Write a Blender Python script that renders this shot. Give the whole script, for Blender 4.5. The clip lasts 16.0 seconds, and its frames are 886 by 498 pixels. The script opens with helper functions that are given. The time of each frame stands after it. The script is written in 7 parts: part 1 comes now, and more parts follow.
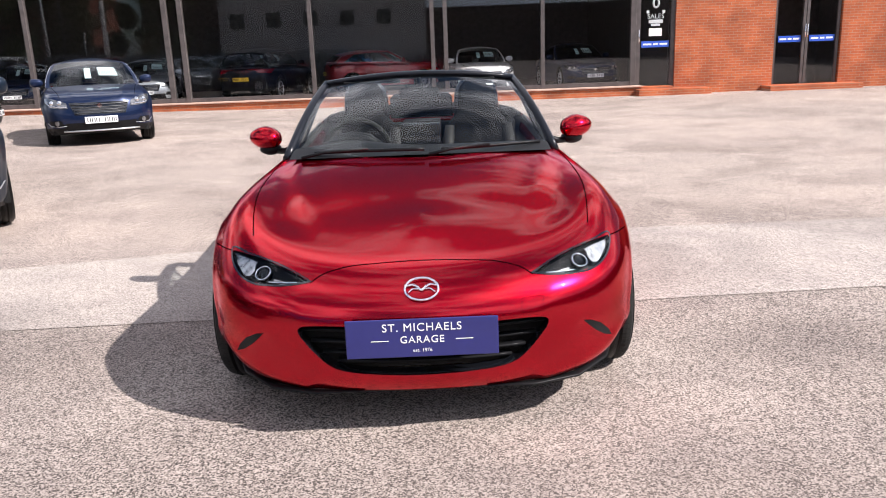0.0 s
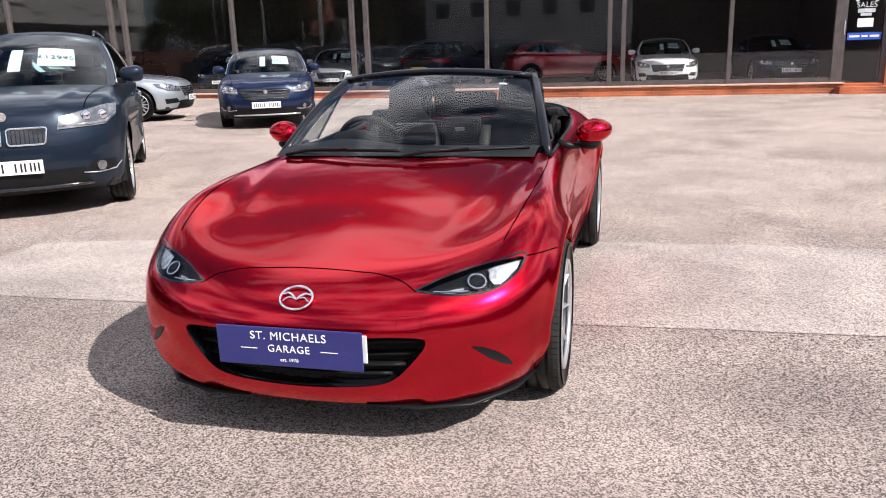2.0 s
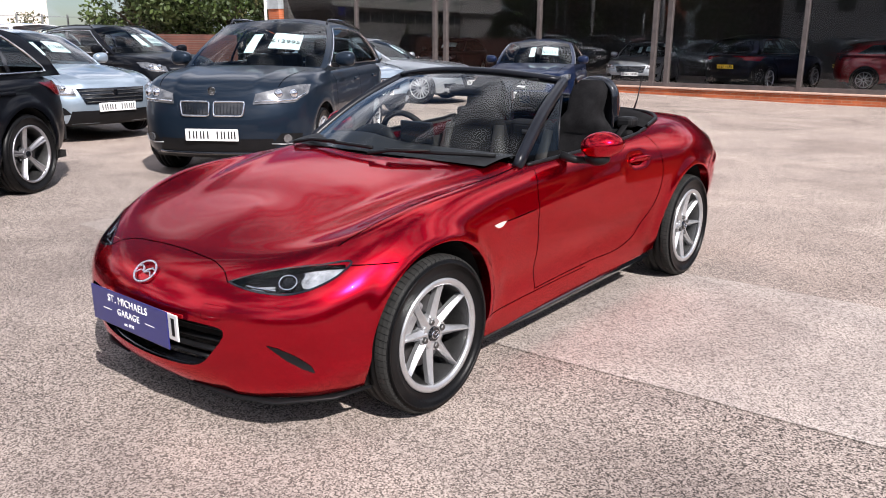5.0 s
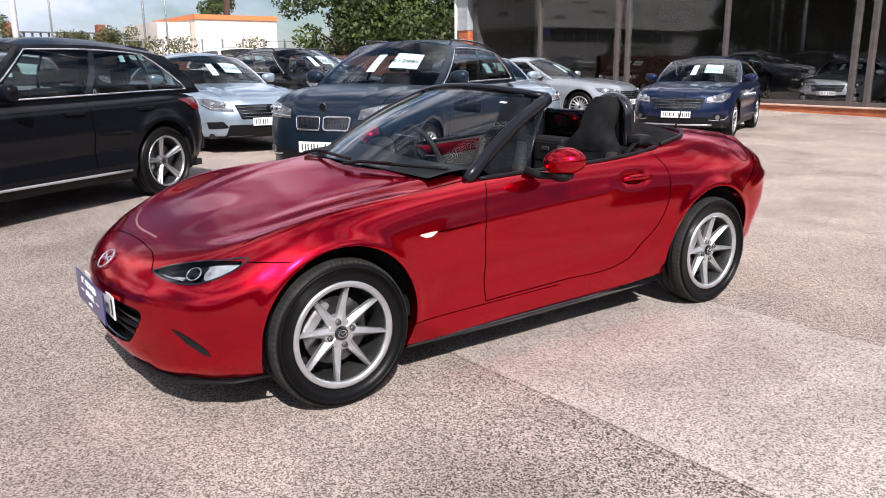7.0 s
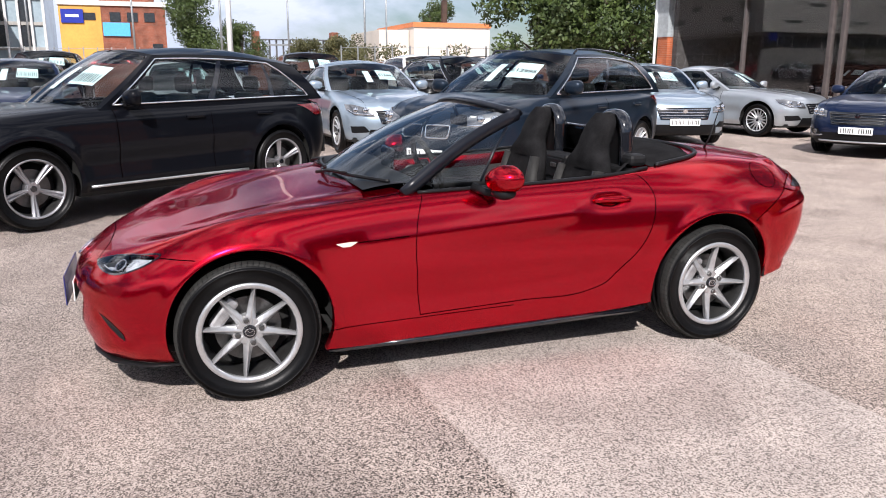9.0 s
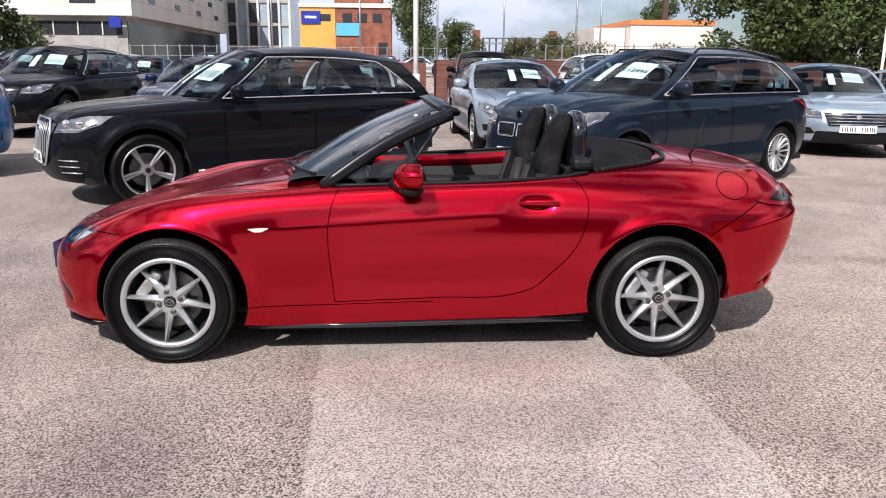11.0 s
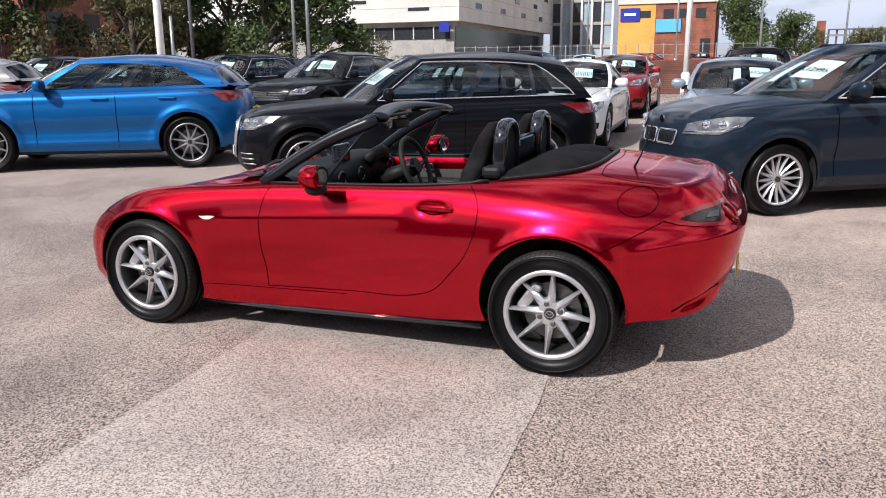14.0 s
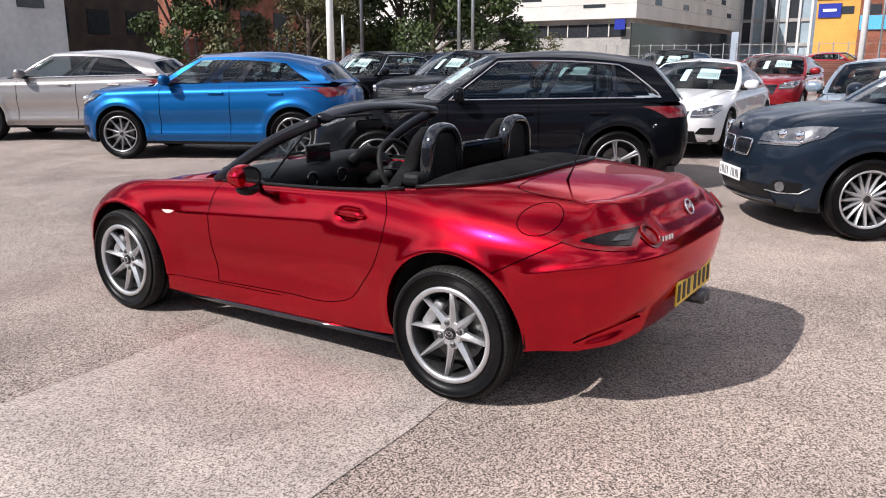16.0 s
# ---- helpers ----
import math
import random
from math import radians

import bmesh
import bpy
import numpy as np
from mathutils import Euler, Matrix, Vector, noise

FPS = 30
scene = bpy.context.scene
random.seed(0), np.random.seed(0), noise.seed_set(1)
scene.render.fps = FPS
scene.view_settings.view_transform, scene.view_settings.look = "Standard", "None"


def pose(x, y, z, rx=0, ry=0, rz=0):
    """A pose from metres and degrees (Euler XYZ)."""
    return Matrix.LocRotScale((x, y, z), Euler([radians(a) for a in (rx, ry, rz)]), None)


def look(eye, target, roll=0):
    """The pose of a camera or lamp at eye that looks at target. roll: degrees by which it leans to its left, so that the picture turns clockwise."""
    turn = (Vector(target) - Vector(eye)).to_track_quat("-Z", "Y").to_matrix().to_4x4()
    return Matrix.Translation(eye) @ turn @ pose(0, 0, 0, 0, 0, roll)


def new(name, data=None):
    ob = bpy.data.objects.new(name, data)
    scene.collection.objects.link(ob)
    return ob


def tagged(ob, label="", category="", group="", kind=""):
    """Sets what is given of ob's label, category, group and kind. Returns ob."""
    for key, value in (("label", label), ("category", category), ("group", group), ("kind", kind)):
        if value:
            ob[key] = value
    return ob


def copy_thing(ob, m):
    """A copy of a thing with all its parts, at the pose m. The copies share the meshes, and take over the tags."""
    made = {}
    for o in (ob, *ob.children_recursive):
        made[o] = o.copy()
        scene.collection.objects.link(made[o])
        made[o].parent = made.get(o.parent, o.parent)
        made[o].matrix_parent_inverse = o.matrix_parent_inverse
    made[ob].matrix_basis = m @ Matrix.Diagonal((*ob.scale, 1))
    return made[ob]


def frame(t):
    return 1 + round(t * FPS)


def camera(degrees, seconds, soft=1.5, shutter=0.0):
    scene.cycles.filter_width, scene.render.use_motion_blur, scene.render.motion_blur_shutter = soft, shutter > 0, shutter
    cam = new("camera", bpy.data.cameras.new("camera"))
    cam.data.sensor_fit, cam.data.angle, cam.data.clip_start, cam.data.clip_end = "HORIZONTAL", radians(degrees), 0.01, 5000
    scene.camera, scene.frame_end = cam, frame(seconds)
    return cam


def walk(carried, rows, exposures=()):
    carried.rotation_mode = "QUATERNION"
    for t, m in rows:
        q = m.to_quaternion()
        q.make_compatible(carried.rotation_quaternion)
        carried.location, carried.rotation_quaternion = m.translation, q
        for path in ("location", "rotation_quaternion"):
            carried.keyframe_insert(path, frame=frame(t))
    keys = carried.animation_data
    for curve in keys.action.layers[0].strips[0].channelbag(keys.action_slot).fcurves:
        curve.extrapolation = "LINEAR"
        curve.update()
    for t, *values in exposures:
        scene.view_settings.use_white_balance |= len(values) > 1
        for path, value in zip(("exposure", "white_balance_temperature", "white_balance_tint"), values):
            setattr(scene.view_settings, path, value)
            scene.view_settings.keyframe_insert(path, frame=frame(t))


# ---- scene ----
cam = camera(60.0, 16.0, soft=1.0)
PATH = [
    (0, (0.053, -4.352, 1.34), (0.073, -2.415, 0.841), -2.2),
    (0.5, (0.393, -4.405, 1.358), (0.283, -2.472, 0.858), -2.1),
    (1, (0.59, -4.349, 1.345), (0.364, -2.426, 0.843), -1.9),
    (1.5, (0.84, -4.175, 1.34), (0.491, -2.272, 0.834), -1.8),
    (2, (1.095, -4.074, 1.346), (0.611, -2.201, 0.839), -1.8),
    (2.5, (1.441, -4.008, 1.359), (0.833, -2.172, 0.852), -1.6),
    (3, (1.646, -3.882, 1.342), (0.908, -2.092, 0.842), -1.5),
    (3.5, (1.835, -3.668, 1.339), (0.977, -1.932, 0.838), -0.9),
    (4, (2.029, -3.509, 1.352), (1.047, -1.842, 0.847), -0.5),
    (4.5, (2.368, -3.373, 1.363), (1.257, -1.79, 0.852), -0.1),
    (5, (2.547, -3.219, 1.359), (1.325, -1.723, 0.841), 0.2),
    (5.2, (2.612, -3.13, 1.342), (1.346, -1.671, 0.823), 0.3),
    (7.3, (3.483, -2.298, 1.346), (1.851, -1.24, 0.878), 0.0),
    (7.5, (3.524, -2.152, 1.373), (1.861, -1.144, 0.904), 0.3),
    (8, (3.631, -1.938, 1.382), (1.908, -1.035, 0.92), 0.4),
    (8.5, (3.867, -1.678, 1.391), (2.085, -0.892, 0.934), 0.2),
    (9, (3.978, -1.41, 1.381), (2.143, -0.757, 0.926), 0.1),
    (9.2, (3.993, -1.309, 1.37), (2.145, -0.697, 0.914), 0.1),
    (11.3, (4.366, 0.117, 1.407), (2.421, 0.148, 0.946), 0.5),
    (11.5, (4.367, 0.226, 1.421), (2.421, 0.205, 0.96), 0.5),
    (12, (4.425, 0.568, 1.41), (2.487, 0.406, 0.946), 0.5),
    (12.5, (4.479, 0.946, 1.447), (2.557, 0.644, 0.984), 0.2),
    (13, (4.38, 1.238, 1.421), (2.484, 0.804, 0.955), -0.2),
    (13.5, (4.259, 1.559, 1.458), (2.398, 0.995, 0.993), -0.4),
    (14, (4.204, 1.952, 1.446), (2.386, 1.261, 0.98), -0.5),
    (14.5, (4.111, 2.232, 1.471), (2.337, 1.435, 1.004), -0.4),
    (15, (3.905, 2.437, 1.446), (2.175, 1.548, 0.979), -0.2),
    (15.5, (3.675, 2.647, 1.47), (1.999, 1.662, 1.001), -0.1),
    (16, (3.476, 2.955, 1.458), (1.864, 1.868, 0.988), 0.0),
]
walk(cam, [(t, look(eye, aim, roll)) for t, eye, aim, roll in PATH],
     exposures=[(0.0, 0.66), (2.5, 0.54), (5.0, 0.46), (8.5, 0.44), (12.5, 0.24), (16.0, 0.26)])

# ---- world, sun, exposure ----
SUN_TO = Vector((0.93, -0.40, 0.90)).normalized()
world = bpy.data.worlds.new("sky")
scene.world = world
world.use_nodes = True
wn, wl = world.node_tree.nodes, world.node_tree.links
wn.clear()
w_out = wn.new("ShaderNodeOutputWorld")
w_bg = wn.new("ShaderNodeBackground")
w_sky = wn.new("ShaderNodeTexSky")
w_sky.sky_type, w_sky.sun_disc = "NISHITA", False
w_sky.sun_elevation = math.asin(SUN_TO.z)
w_sky.sun_rotation = math.atan2(SUN_TO.x, SUN_TO.y)
w_sky.air_density, w_sky.dust_density = 1.0, 0.6
w_co = wn.new("ShaderNodeTexCoord")
w_map = wn.new("ShaderNodeMapping")
w_map.inputs["Scale"].default_value = (1.0, 1.0, 2.6)
w_noise = wn.new("ShaderNodeTexNoise")
w_noise.inputs["Scale"].default_value = 2.6
w_noise.inputs["Detail"].default_value = 9.0
w_noise.inputs["Roughness"].default_value = 0.58
w_noise.inputs["Distortion"].default_value = 0.3
w_ramp = wn.new("ShaderNodeValToRGB")
w_ramp.color_ramp.elements[0].position, w_ramp.color_ramp.elements[1].position = 0.45, 0.62
w_mix = wn.new("ShaderNodeMixRGB")
w_tone = wn.new("ShaderNodeMixRGB")
w_tone.blend_type = "MULTIPLY"
w_tone.inputs[0].default_value = 1.0
w_tone.inputs[2].default_value = (0.92, 1.0, 1.14, 1)
w_bg.inputs["Strength"].default_value = 0.052
w_sep, w_high = wn.new("ShaderNodeSeparateXYZ"), wn.new("ShaderNodeValToRGB")
w_high.color_ramp.elements[0].position, w_high.color_ramp.elements[1].position = 0.02, 0.36
w_high.color_ramp.elements[0].color, w_high.color_ramp.elements[1].color = (0.43, 0.48, 0.57, 1), (1, 1, 1, 1)
w_cloud = wn.new("ShaderNodeMixRGB")
w_cloud.blend_type, w_cloud.inputs[0].default_value, w_cloud.inputs[2].default_value = "MULTIPLY", 1.0, (25.0, 24.7, 26.6, 1)
wl.new(w_co.outputs["Generated"], w_sep.inputs["Vector"])
wl.new(w_sep.outputs["Z"], w_high.inputs["Fac"])
wl.new(w_high.outputs["Color"], w_cloud.inputs[1])
wl.new(w_cloud.outputs["Color"], w_mix.inputs[2])
wl.new(w_co.outputs["Generated"], w_map.inputs["Vector"])
wl.new(w_map.outputs["Vector"], w_noise.inputs["Vector"])
wl.new(w_noise.outputs["Fac"], w_ramp.inputs["Fac"])
wl.new(w_ramp.outputs["Color"], w_mix.inputs[0])
wl.new(w_sky.outputs["Color"], w_tone.inputs[1])
wl.new(w_tone.outputs["Color"], w_mix.inputs[1])
wl.new(w_mix.outputs["Color"], w_bg.inputs["Color"])
wl.new(w_bg.outputs["Background"], w_out.inputs["Surface"])

sun = new("sun", bpy.data.lights.new("sun", "SUN"))
sun.data.energy, sun.data.angle, sun.data.color = 5.0, radians(0.6), (1.0, 0.945, 0.925)
sun.matrix_basis = look((0, 0, 30), Vector((0, 0, 30)) - SUN_TO)


# ---- materials ----
def mat(name, col, rough=0.5, metal=0.0, coat=0.0, var=0.0, var_scale=6.0, bump=0.0, bump_scale=80.0, col2=None,
        emit=0.0, spec=0.5, coat_rough=0.03):
    """A principled material with two scales of colour variation and a fine relief."""
    m = bpy.data.materials.new(name)
    m.use_nodes = True
    n, l = m.node_tree.nodes, m.node_tree.links
    p = n["Principled BSDF"]
    p.inputs["Base Color"].default_value = (*col, 1)
    p.inputs["Roughness"].default_value = rough
    p.inputs["Metallic"].default_value = metal
    p.inputs["Coat Weight"].default_value = coat
    p.inputs["Coat Roughness"].default_value = coat_rough
    p.inputs["Specular IOR Level"].default_value = spec
    if emit:
        p.inputs["Emission Color"].default_value = (*col, 1)
        p.inputs["Emission Strength"].default_value = emit
    co = n.new("ShaderNodeTexCoord")
    if var or col2:
        a, b = n.new("ShaderNodeTexNoise"), n.new("ShaderNodeTexNoise")
        a.inputs["Scale"].default_value, a.inputs["Detail"].default_value = var_scale, 4
        b.inputs["Scale"].default_value, b.inputs["Detail"].default_value = var_scale * 9, 3
        add = n.new("ShaderNodeMath")
        add.operation = "MULTIPLY_ADD"
        add.inputs[1].default_value = 0.45
        ramp = n.new("ShaderNodeValToRGB")
        dark = tuple(c * (1 - var) for c in col)
        light = col2 or tuple(min(1, c * (1 + var)) for c in col)
        ramp.color_ramp.elements[0].color, ramp.color_ramp.elements[1].color = (*dark, 1), (*light, 1)
        ramp.color_ramp.elements[0].position, ramp.color_ramp.elements[1].position = 0.5, 0.95
        l.new(co.outputs["Object"], a.inputs["Vector"])
        l.new(co.outputs["Object"], b.inputs["Vector"])
        l.new(b.outputs["Fac"], add.inputs[0])
        l.new(a.outputs["Fac"], add.inputs[2])
        l.new(add.outputs[0], ramp.inputs["Fac"])
        l.new(ramp.outputs["Color"], p.inputs["Base Color"])
    if bump:
        t, bp = n.new("ShaderNodeTexNoise"), n.new("ShaderNodeBump")
        t.inputs["Scale"].default_value, t.inputs["Detail"].default_value = bump_scale, 3
        bp.inputs["Strength"].default_value, bp.inputs["Distance"].default_value = bump, 0.01
        l.new(co.outputs["Object"], t.inputs["Vector"])
        l.new(t.outputs["Fac"], bp.inputs["Height"])
        l.new(bp.outputs["Normal"], p.inputs["Normal"])
    return m


def paint(name, col, metal=0.35, rough=0.32, dirt=0.04, coat=1.0, spec=0.5, coat_ior=1.5):
    m = mat(name, col, rough, metal, coat=coat, spec=spec, var=dirt, var_scale=2.0, coat_rough=0.008)
    m.node_tree.nodes["Principled BSDF"].inputs["Coat IOR"].default_value = coat_ior
    return m


def glass(name, tint=(0.9, 0.93, 0.93), clear=0.9, f0=0.045):
    """Thin pane: tinted see-through, its gloss growing towards the edge."""
    m = bpy.data.materials.new(name)
    m.use_nodes = True
    n, l = m.node_tree.nodes, m.node_tree.links
    n.clear()
    out, mix, tr, gl, fr = (n.new("ShaderNode" + k) for k in ("OutputMaterial", "MixShader", "BsdfTransparent", "BsdfGlossy", "LayerWeight"))
    tr.inputs["Color"].default_value = (*(c * clear for c in tint), 1)
    gl.inputs["Roughness"].default_value = 0.01
    gl.inputs["Color"].default_value = (0.95, 0.97, 1, 1)
    fr.inputs["Blend"].default_value = 0.5
    power, lift = n.new("ShaderNodeMath"), n.new("ShaderNodeMath")
    power.operation, lift.operation = "POWER", "MULTIPLY_ADD"
    power.inputs[1].default_value = 5.0
    lift.inputs[1].default_value, lift.inputs[2].default_value = 0.95 - f0, f0
    l.new(fr.outputs["Facing"], power.inputs[0])
    l.new(power.outputs[0], lift.inputs[0])
    l.new(lift.outputs[0], mix.inputs["Fac"])
    l.new(tr.outputs["BSDF"], mix.inputs[1])
    l.new(gl.outputs["BSDF"], mix.inputs[2])
    l.new(mix.outputs["Shader"], out.inputs["Surface"])
    return m


def asphalt(name, dark, mid, light, pale, scale=185.0, relief=0.7, older=0.0):
    """Worn macadam: aggregate chips between dark binder, with broad stains."""
    m = bpy.data.materials.new(name)
    m.use_nodes = True
    n, l = m.node_tree.nodes, m.node_tree.links
    p = n["Principled BSDF"]
    p.inputs["Roughness"].default_value = 0.88
    p.inputs["Specular IOR Level"].default_value = 0.3
    co = n.new("ShaderNodeTexCoord")
    vo = n.new("ShaderNodeTexVoronoi")
    vo.inputs["Scale"].default_value = scale
    fine, broad, blot = (n.new("ShaderNodeTexNoise") for _ in range(3))
    fine.inputs["Scale"].default_value, fine.inputs["Detail"].default_value = scale * 0.55, 4
    broad.inputs["Scale"].default_value, broad.inputs["Detail"].default_value = 0.33, 6
    broad.inputs["Distortion"].default_value = 0.6
    blot.inputs["Scale"].default_value, blot.inputs["Detail"].default_value = 2.3, 5
    for t in (vo, fine, broad, blot):
        l.new(co.outputs["Object"], t.inputs["Vector"])
    chips = n.new("ShaderNodeValToRGB")
    e = chips.color_ramp.elements
    e[0].position, e[0].color = 0.22, (*dark, 1)
    e[1].position, e[1].color = 0.74, (*light, 1)
    k = e.new(0.33)
    k.color = (*mid, 1)
    mixh = n.new("ShaderNodeMath")
    mixh.operation = "MULTIPLY_ADD"
    mixh.inputs[1].default_value = 0.78
    sep = n.new("ShaderNodeSeparateColor")
    l.new(vo.outputs["Color"], sep.inputs["Color"])
    l.new(sep.outputs[0], mixh.inputs[0])
    sub = n.new("ShaderNodeMath")
    sub.operation = "MULTIPLY_ADD"
    sub.inputs[1].default_value = 0.18
    sub.inputs[2].default_value = -0.03
    l.new(fine.outputs["Fac"], sub.inputs[0])
    l.new(sub.outputs[0], mixh.inputs[2])
    l.new(mixh.outputs[0], chips.inputs["Fac"])
    r1 = n.new("ShaderNodeValToRGB")
    r1.color_ramp.elements[0].position, r1.color_ramp.elements[1].position = 0.40, 0.64
    l.new(broad.outputs["Fac"], r1.inputs["Fac"])
    mul = n.new("ShaderNodeMath")
    mul.operation = "MULTIPLY"
    mul.inputs[1].default_value = 0.22
    l.new(r1.outputs["Color"], mul.inputs[0])
    mx = n.new("ShaderNodeMixRGB")
    mx.inputs[2].default_value = (*pale, 1)
    l.new(mul.outputs[0], mx.inputs[0])
    l.new(chips.outputs["Color"], mx.inputs[1])
    r2 = n.new("ShaderNodeValToRGB")
    r2.color_ramp.elements[0].color = (0.87, 0.87, 0.88, 1)
    r2.color_ramp.elements[0].position, r2.color_ramp.elements[1].position = 0.36, 0.60
    l.new(blot.outputs["Fac"], r2.inputs["Fac"])
    m2 = n.new("ShaderNodeMixRGB")
    m2.blend_type = "MULTIPLY"
    m2.inputs[0].default_value = 1.0
    l.new(mx.outputs["Color"], m2.inputs[1])
    l.new(r2.outputs["Color"], m2.inputs[2])
    worn, r3, m3 = n.new("ShaderNodeTexNoise"), n.new("ShaderNodeValToRGB"), n.new("ShaderNodeMixRGB")
    worn.inputs["Scale"].default_value, worn.inputs["Detail"].default_value, worn.inputs["Distortion"].default_value = 0.62, 7, 0.9
    r3.color_ramp.elements[0].color = (0.76, 0.75, 0.75, 1)
    r3.color_ramp.elements[0].position, r3.color_ramp.elements[1].position = 0.36, 0.54
    m3.blend_type, m3.inputs[0].default_value = "MULTIPLY", 1.0
    l.new(co.outputs["Object"], worn.inputs["Vector"])
    l.new(worn.outputs["Fac"], r3.inputs["Fac"])
    l.new(m2.outputs["Color"], m3.inputs[1])
    l.new(r3.outputs["Color"], m3.inputs[2])
    sep2, wob, span, amt, m4 = (n.new("ShaderNode" + k) for k in ("SeparateXYZ", "Math", "MapRange", "Math", "MixRGB"))
    l.new(co.outputs["Object"], sep2.inputs["Vector"])
    wob.operation, wob.inputs[1].default_value = "MULTIPLY_ADD", 0.9
    l.new(blot.outputs["Fac"], wob.inputs[0])
    l.new(sep2.outputs["Y"], wob.inputs[2])
    span.inputs["From Min"].default_value, span.inputs["From Max"].default_value = 1.2, 2.2
    l.new(wob.outputs[0], span.inputs["Value"])
    amt.operation, amt.inputs[1].default_value = "MULTIPLY", older
    l.new(span.outputs["Result"], amt.inputs[0])
    m4.blend_type, m4.inputs[2].default_value = "MULTIPLY", (1.24, 1.215, 1.19, 1)
    l.new(amt.outputs[0], m4.inputs[0])
    l.new(m3.outputs["Color"], m4.inputs[1])
    l.new(m4.outputs["Color"], p.inputs["Base Color"])
    bp = n.new("ShaderNodeBump")
    bp.inputs["Strength"].default_value, bp.inputs["Distance"].default_value = relief, 0.004
    l.new(mixh.outputs[0], bp.inputs["Height"])
    l.new(bp.outputs["Normal"], p.inputs["Normal"])
    return m


def brickwork(name, c1, c2, mortar, w=0.225, h=0.075):
    m = bpy.data.materials.new(name)
    m.use_nodes = True
    n, l = m.node_tree.nodes, m.node_tree.links
    p = n["Principled BSDF"]
    p.inputs["Roughness"].default_value = 0.85
    co, mp, br = n.new("ShaderNodeTexCoord"), n.new("ShaderNodeMapping"), n.new("ShaderNodeTexBrick")
    mp.inputs["Rotation"].default_value = (radians(90), 0, 0)
    br.inputs["Color1"].default_value, br.inputs["Color2"].default_value = (*c1, 1), (*c2, 1)
    br.inputs["Mortar"].default_value = (*mortar, 1)
    br.inputs["Scale"].default_value = 1.0
    br.inputs["Brick Width"].default_value, br.inputs["Row Height"].default_value = w, h
    br.inputs["Mortar Size"].default_value = 0.006
    br.inputs["Bias"].default_value = -0.1
    no = n.new("ShaderNodeTexNoise")
    no.inputs["Scale"].default_value, no.inputs["Detail"].default_value = 1.3, 5
    rp = n.new("ShaderNodeValToRGB")
    rp.color_ramp.elements[0].color, rp.color_ramp.elements[0].position = (0.6, 0.6, 0.6, 1), 0.35
    rp.color_ramp.elements[1].position = 0.62
    mx = n.new("ShaderNodeMixRGB")
    mx.blend_type, mx.inputs[0].default_value = "MULTIPLY", 1.0
    l.new(co.outputs["Object"], mp.inputs["Vector"])
    l.new(mp.outputs["Vector"], br.inputs["Vector"])
    l.new(co.outputs["Object"], no.inputs["Vector"])
    l.new(no.outputs["Fac"], rp.inputs["Fac"])
    l.new(br.outputs["Color"], mx.inputs[1])
    l.new(rp.outputs["Color"], mx.inputs[2])
    l.new(mx.outputs["Color"], p.inputs["Base Color"])
    bp = n.new("ShaderNodeBump")
    bp.inputs["Strength"].default_value, bp.inputs["Distance"].default_value = 0.6, 0.008
    bp.invert = True
    l.new(br.outputs["Fac"], bp.inputs["Height"])
    l.new(bp.outputs["Normal"], p.inputs["Normal"])
    return m


RED = paint("deep_red_paint", (0.47, 0.0012, 0.0150), metal=0.96, rough=0.225, coat=0.50, coat_ior=1.5)
RED.node_tree.nodes["Principled BSDF"].inputs["Specular Tint"].default_value = (1.0, 0.32, 0.42, 1)
BLACK_TRIM = mat("satin_black_trim", (0.009, 0.009, 0.010), 0.42, bump=0.012, bump_scale=300, var=0.2, spec=0.15)
PILLAR = mat("pillar_black", (0.007, 0.008, 0.012), 0.30, coat=0.18, var=0.2, spec=0.25)
BLACK_GLOSS = mat("gloss_black", (0.008, 0.009, 0.012), 0.12, coat=0.8, var=0.2)
RUBBER = mat("tyre_rubber", (0.0045, 0.0045, 0.005), 0.38, var=0.35, var_scale=9, bump=0.08, bump_scale=120, spec=0.16)
RUBBER_TREAD = mat("tyre_tread", (0.022, 0.022, 0.021), 0.75, var=0.35, var_scale=14, bump=0.08, bump_scale=160, spec=0.2)
RUBBER_DARK = mat("wheel_well", (0.006, 0.006, 0.006), 0.9, var=0.3)
ALLOY = mat("silver_alloy", (0.53, 0.54, 0.555), 0.33, 0.76, coat=0.35, var=0.10, var_scale=14)
DARK_ALLOY = mat("machined_dark_alloy", (0.40, 0.40, 0.42), 0.33, 0.8, coat=0.4, var=0.2)
STEEL = mat("brake_steel", (0.13, 0.13, 0.13), 0.42, 0.9, var=0.25, var_scale=14)
CAST = mat("cast_metal", (0.33, 0.33, 0.34), 0.5, 0.6, var=0.3, var_scale=20)
CHROME = mat("chrome", (0.82, 0.83, 0.85), 0.07, 1.0, var=0.04)
FABRIC = mat("black_cloth", (0.012, 0.0118, 0.0125), 0.95, var=0.4, var_scale=12, bump=0.012, bump_scale=300, spec=0.05)
LEATHER = mat("dark_upholstery", (0.020, 0.0195, 0.019), 0.6, var=0.35, bump=0.012, bump_scale=240, spec=0.2)
PLASTIC = mat("dark_dash_plastic", (0.011, 0.011, 0.012), 0.55, var=0.2, bump=0.012, bump_scale=400, spec=0.2)
# Near black for panel gaps, and for shade painted in creases and recesses.
SHUT = mat("gap_and_shade_black", (0.002, 0.001, 0.001), 1.0, spec=0.0)
GLASS_CLEAR = glass("clear_windscreen", (0.93, 0.97, 0.96), 0.97, 0.032)
GLASS_TINT = glass("tinted_car_glass", (0.66, 0.73, 0.73), 0.82)
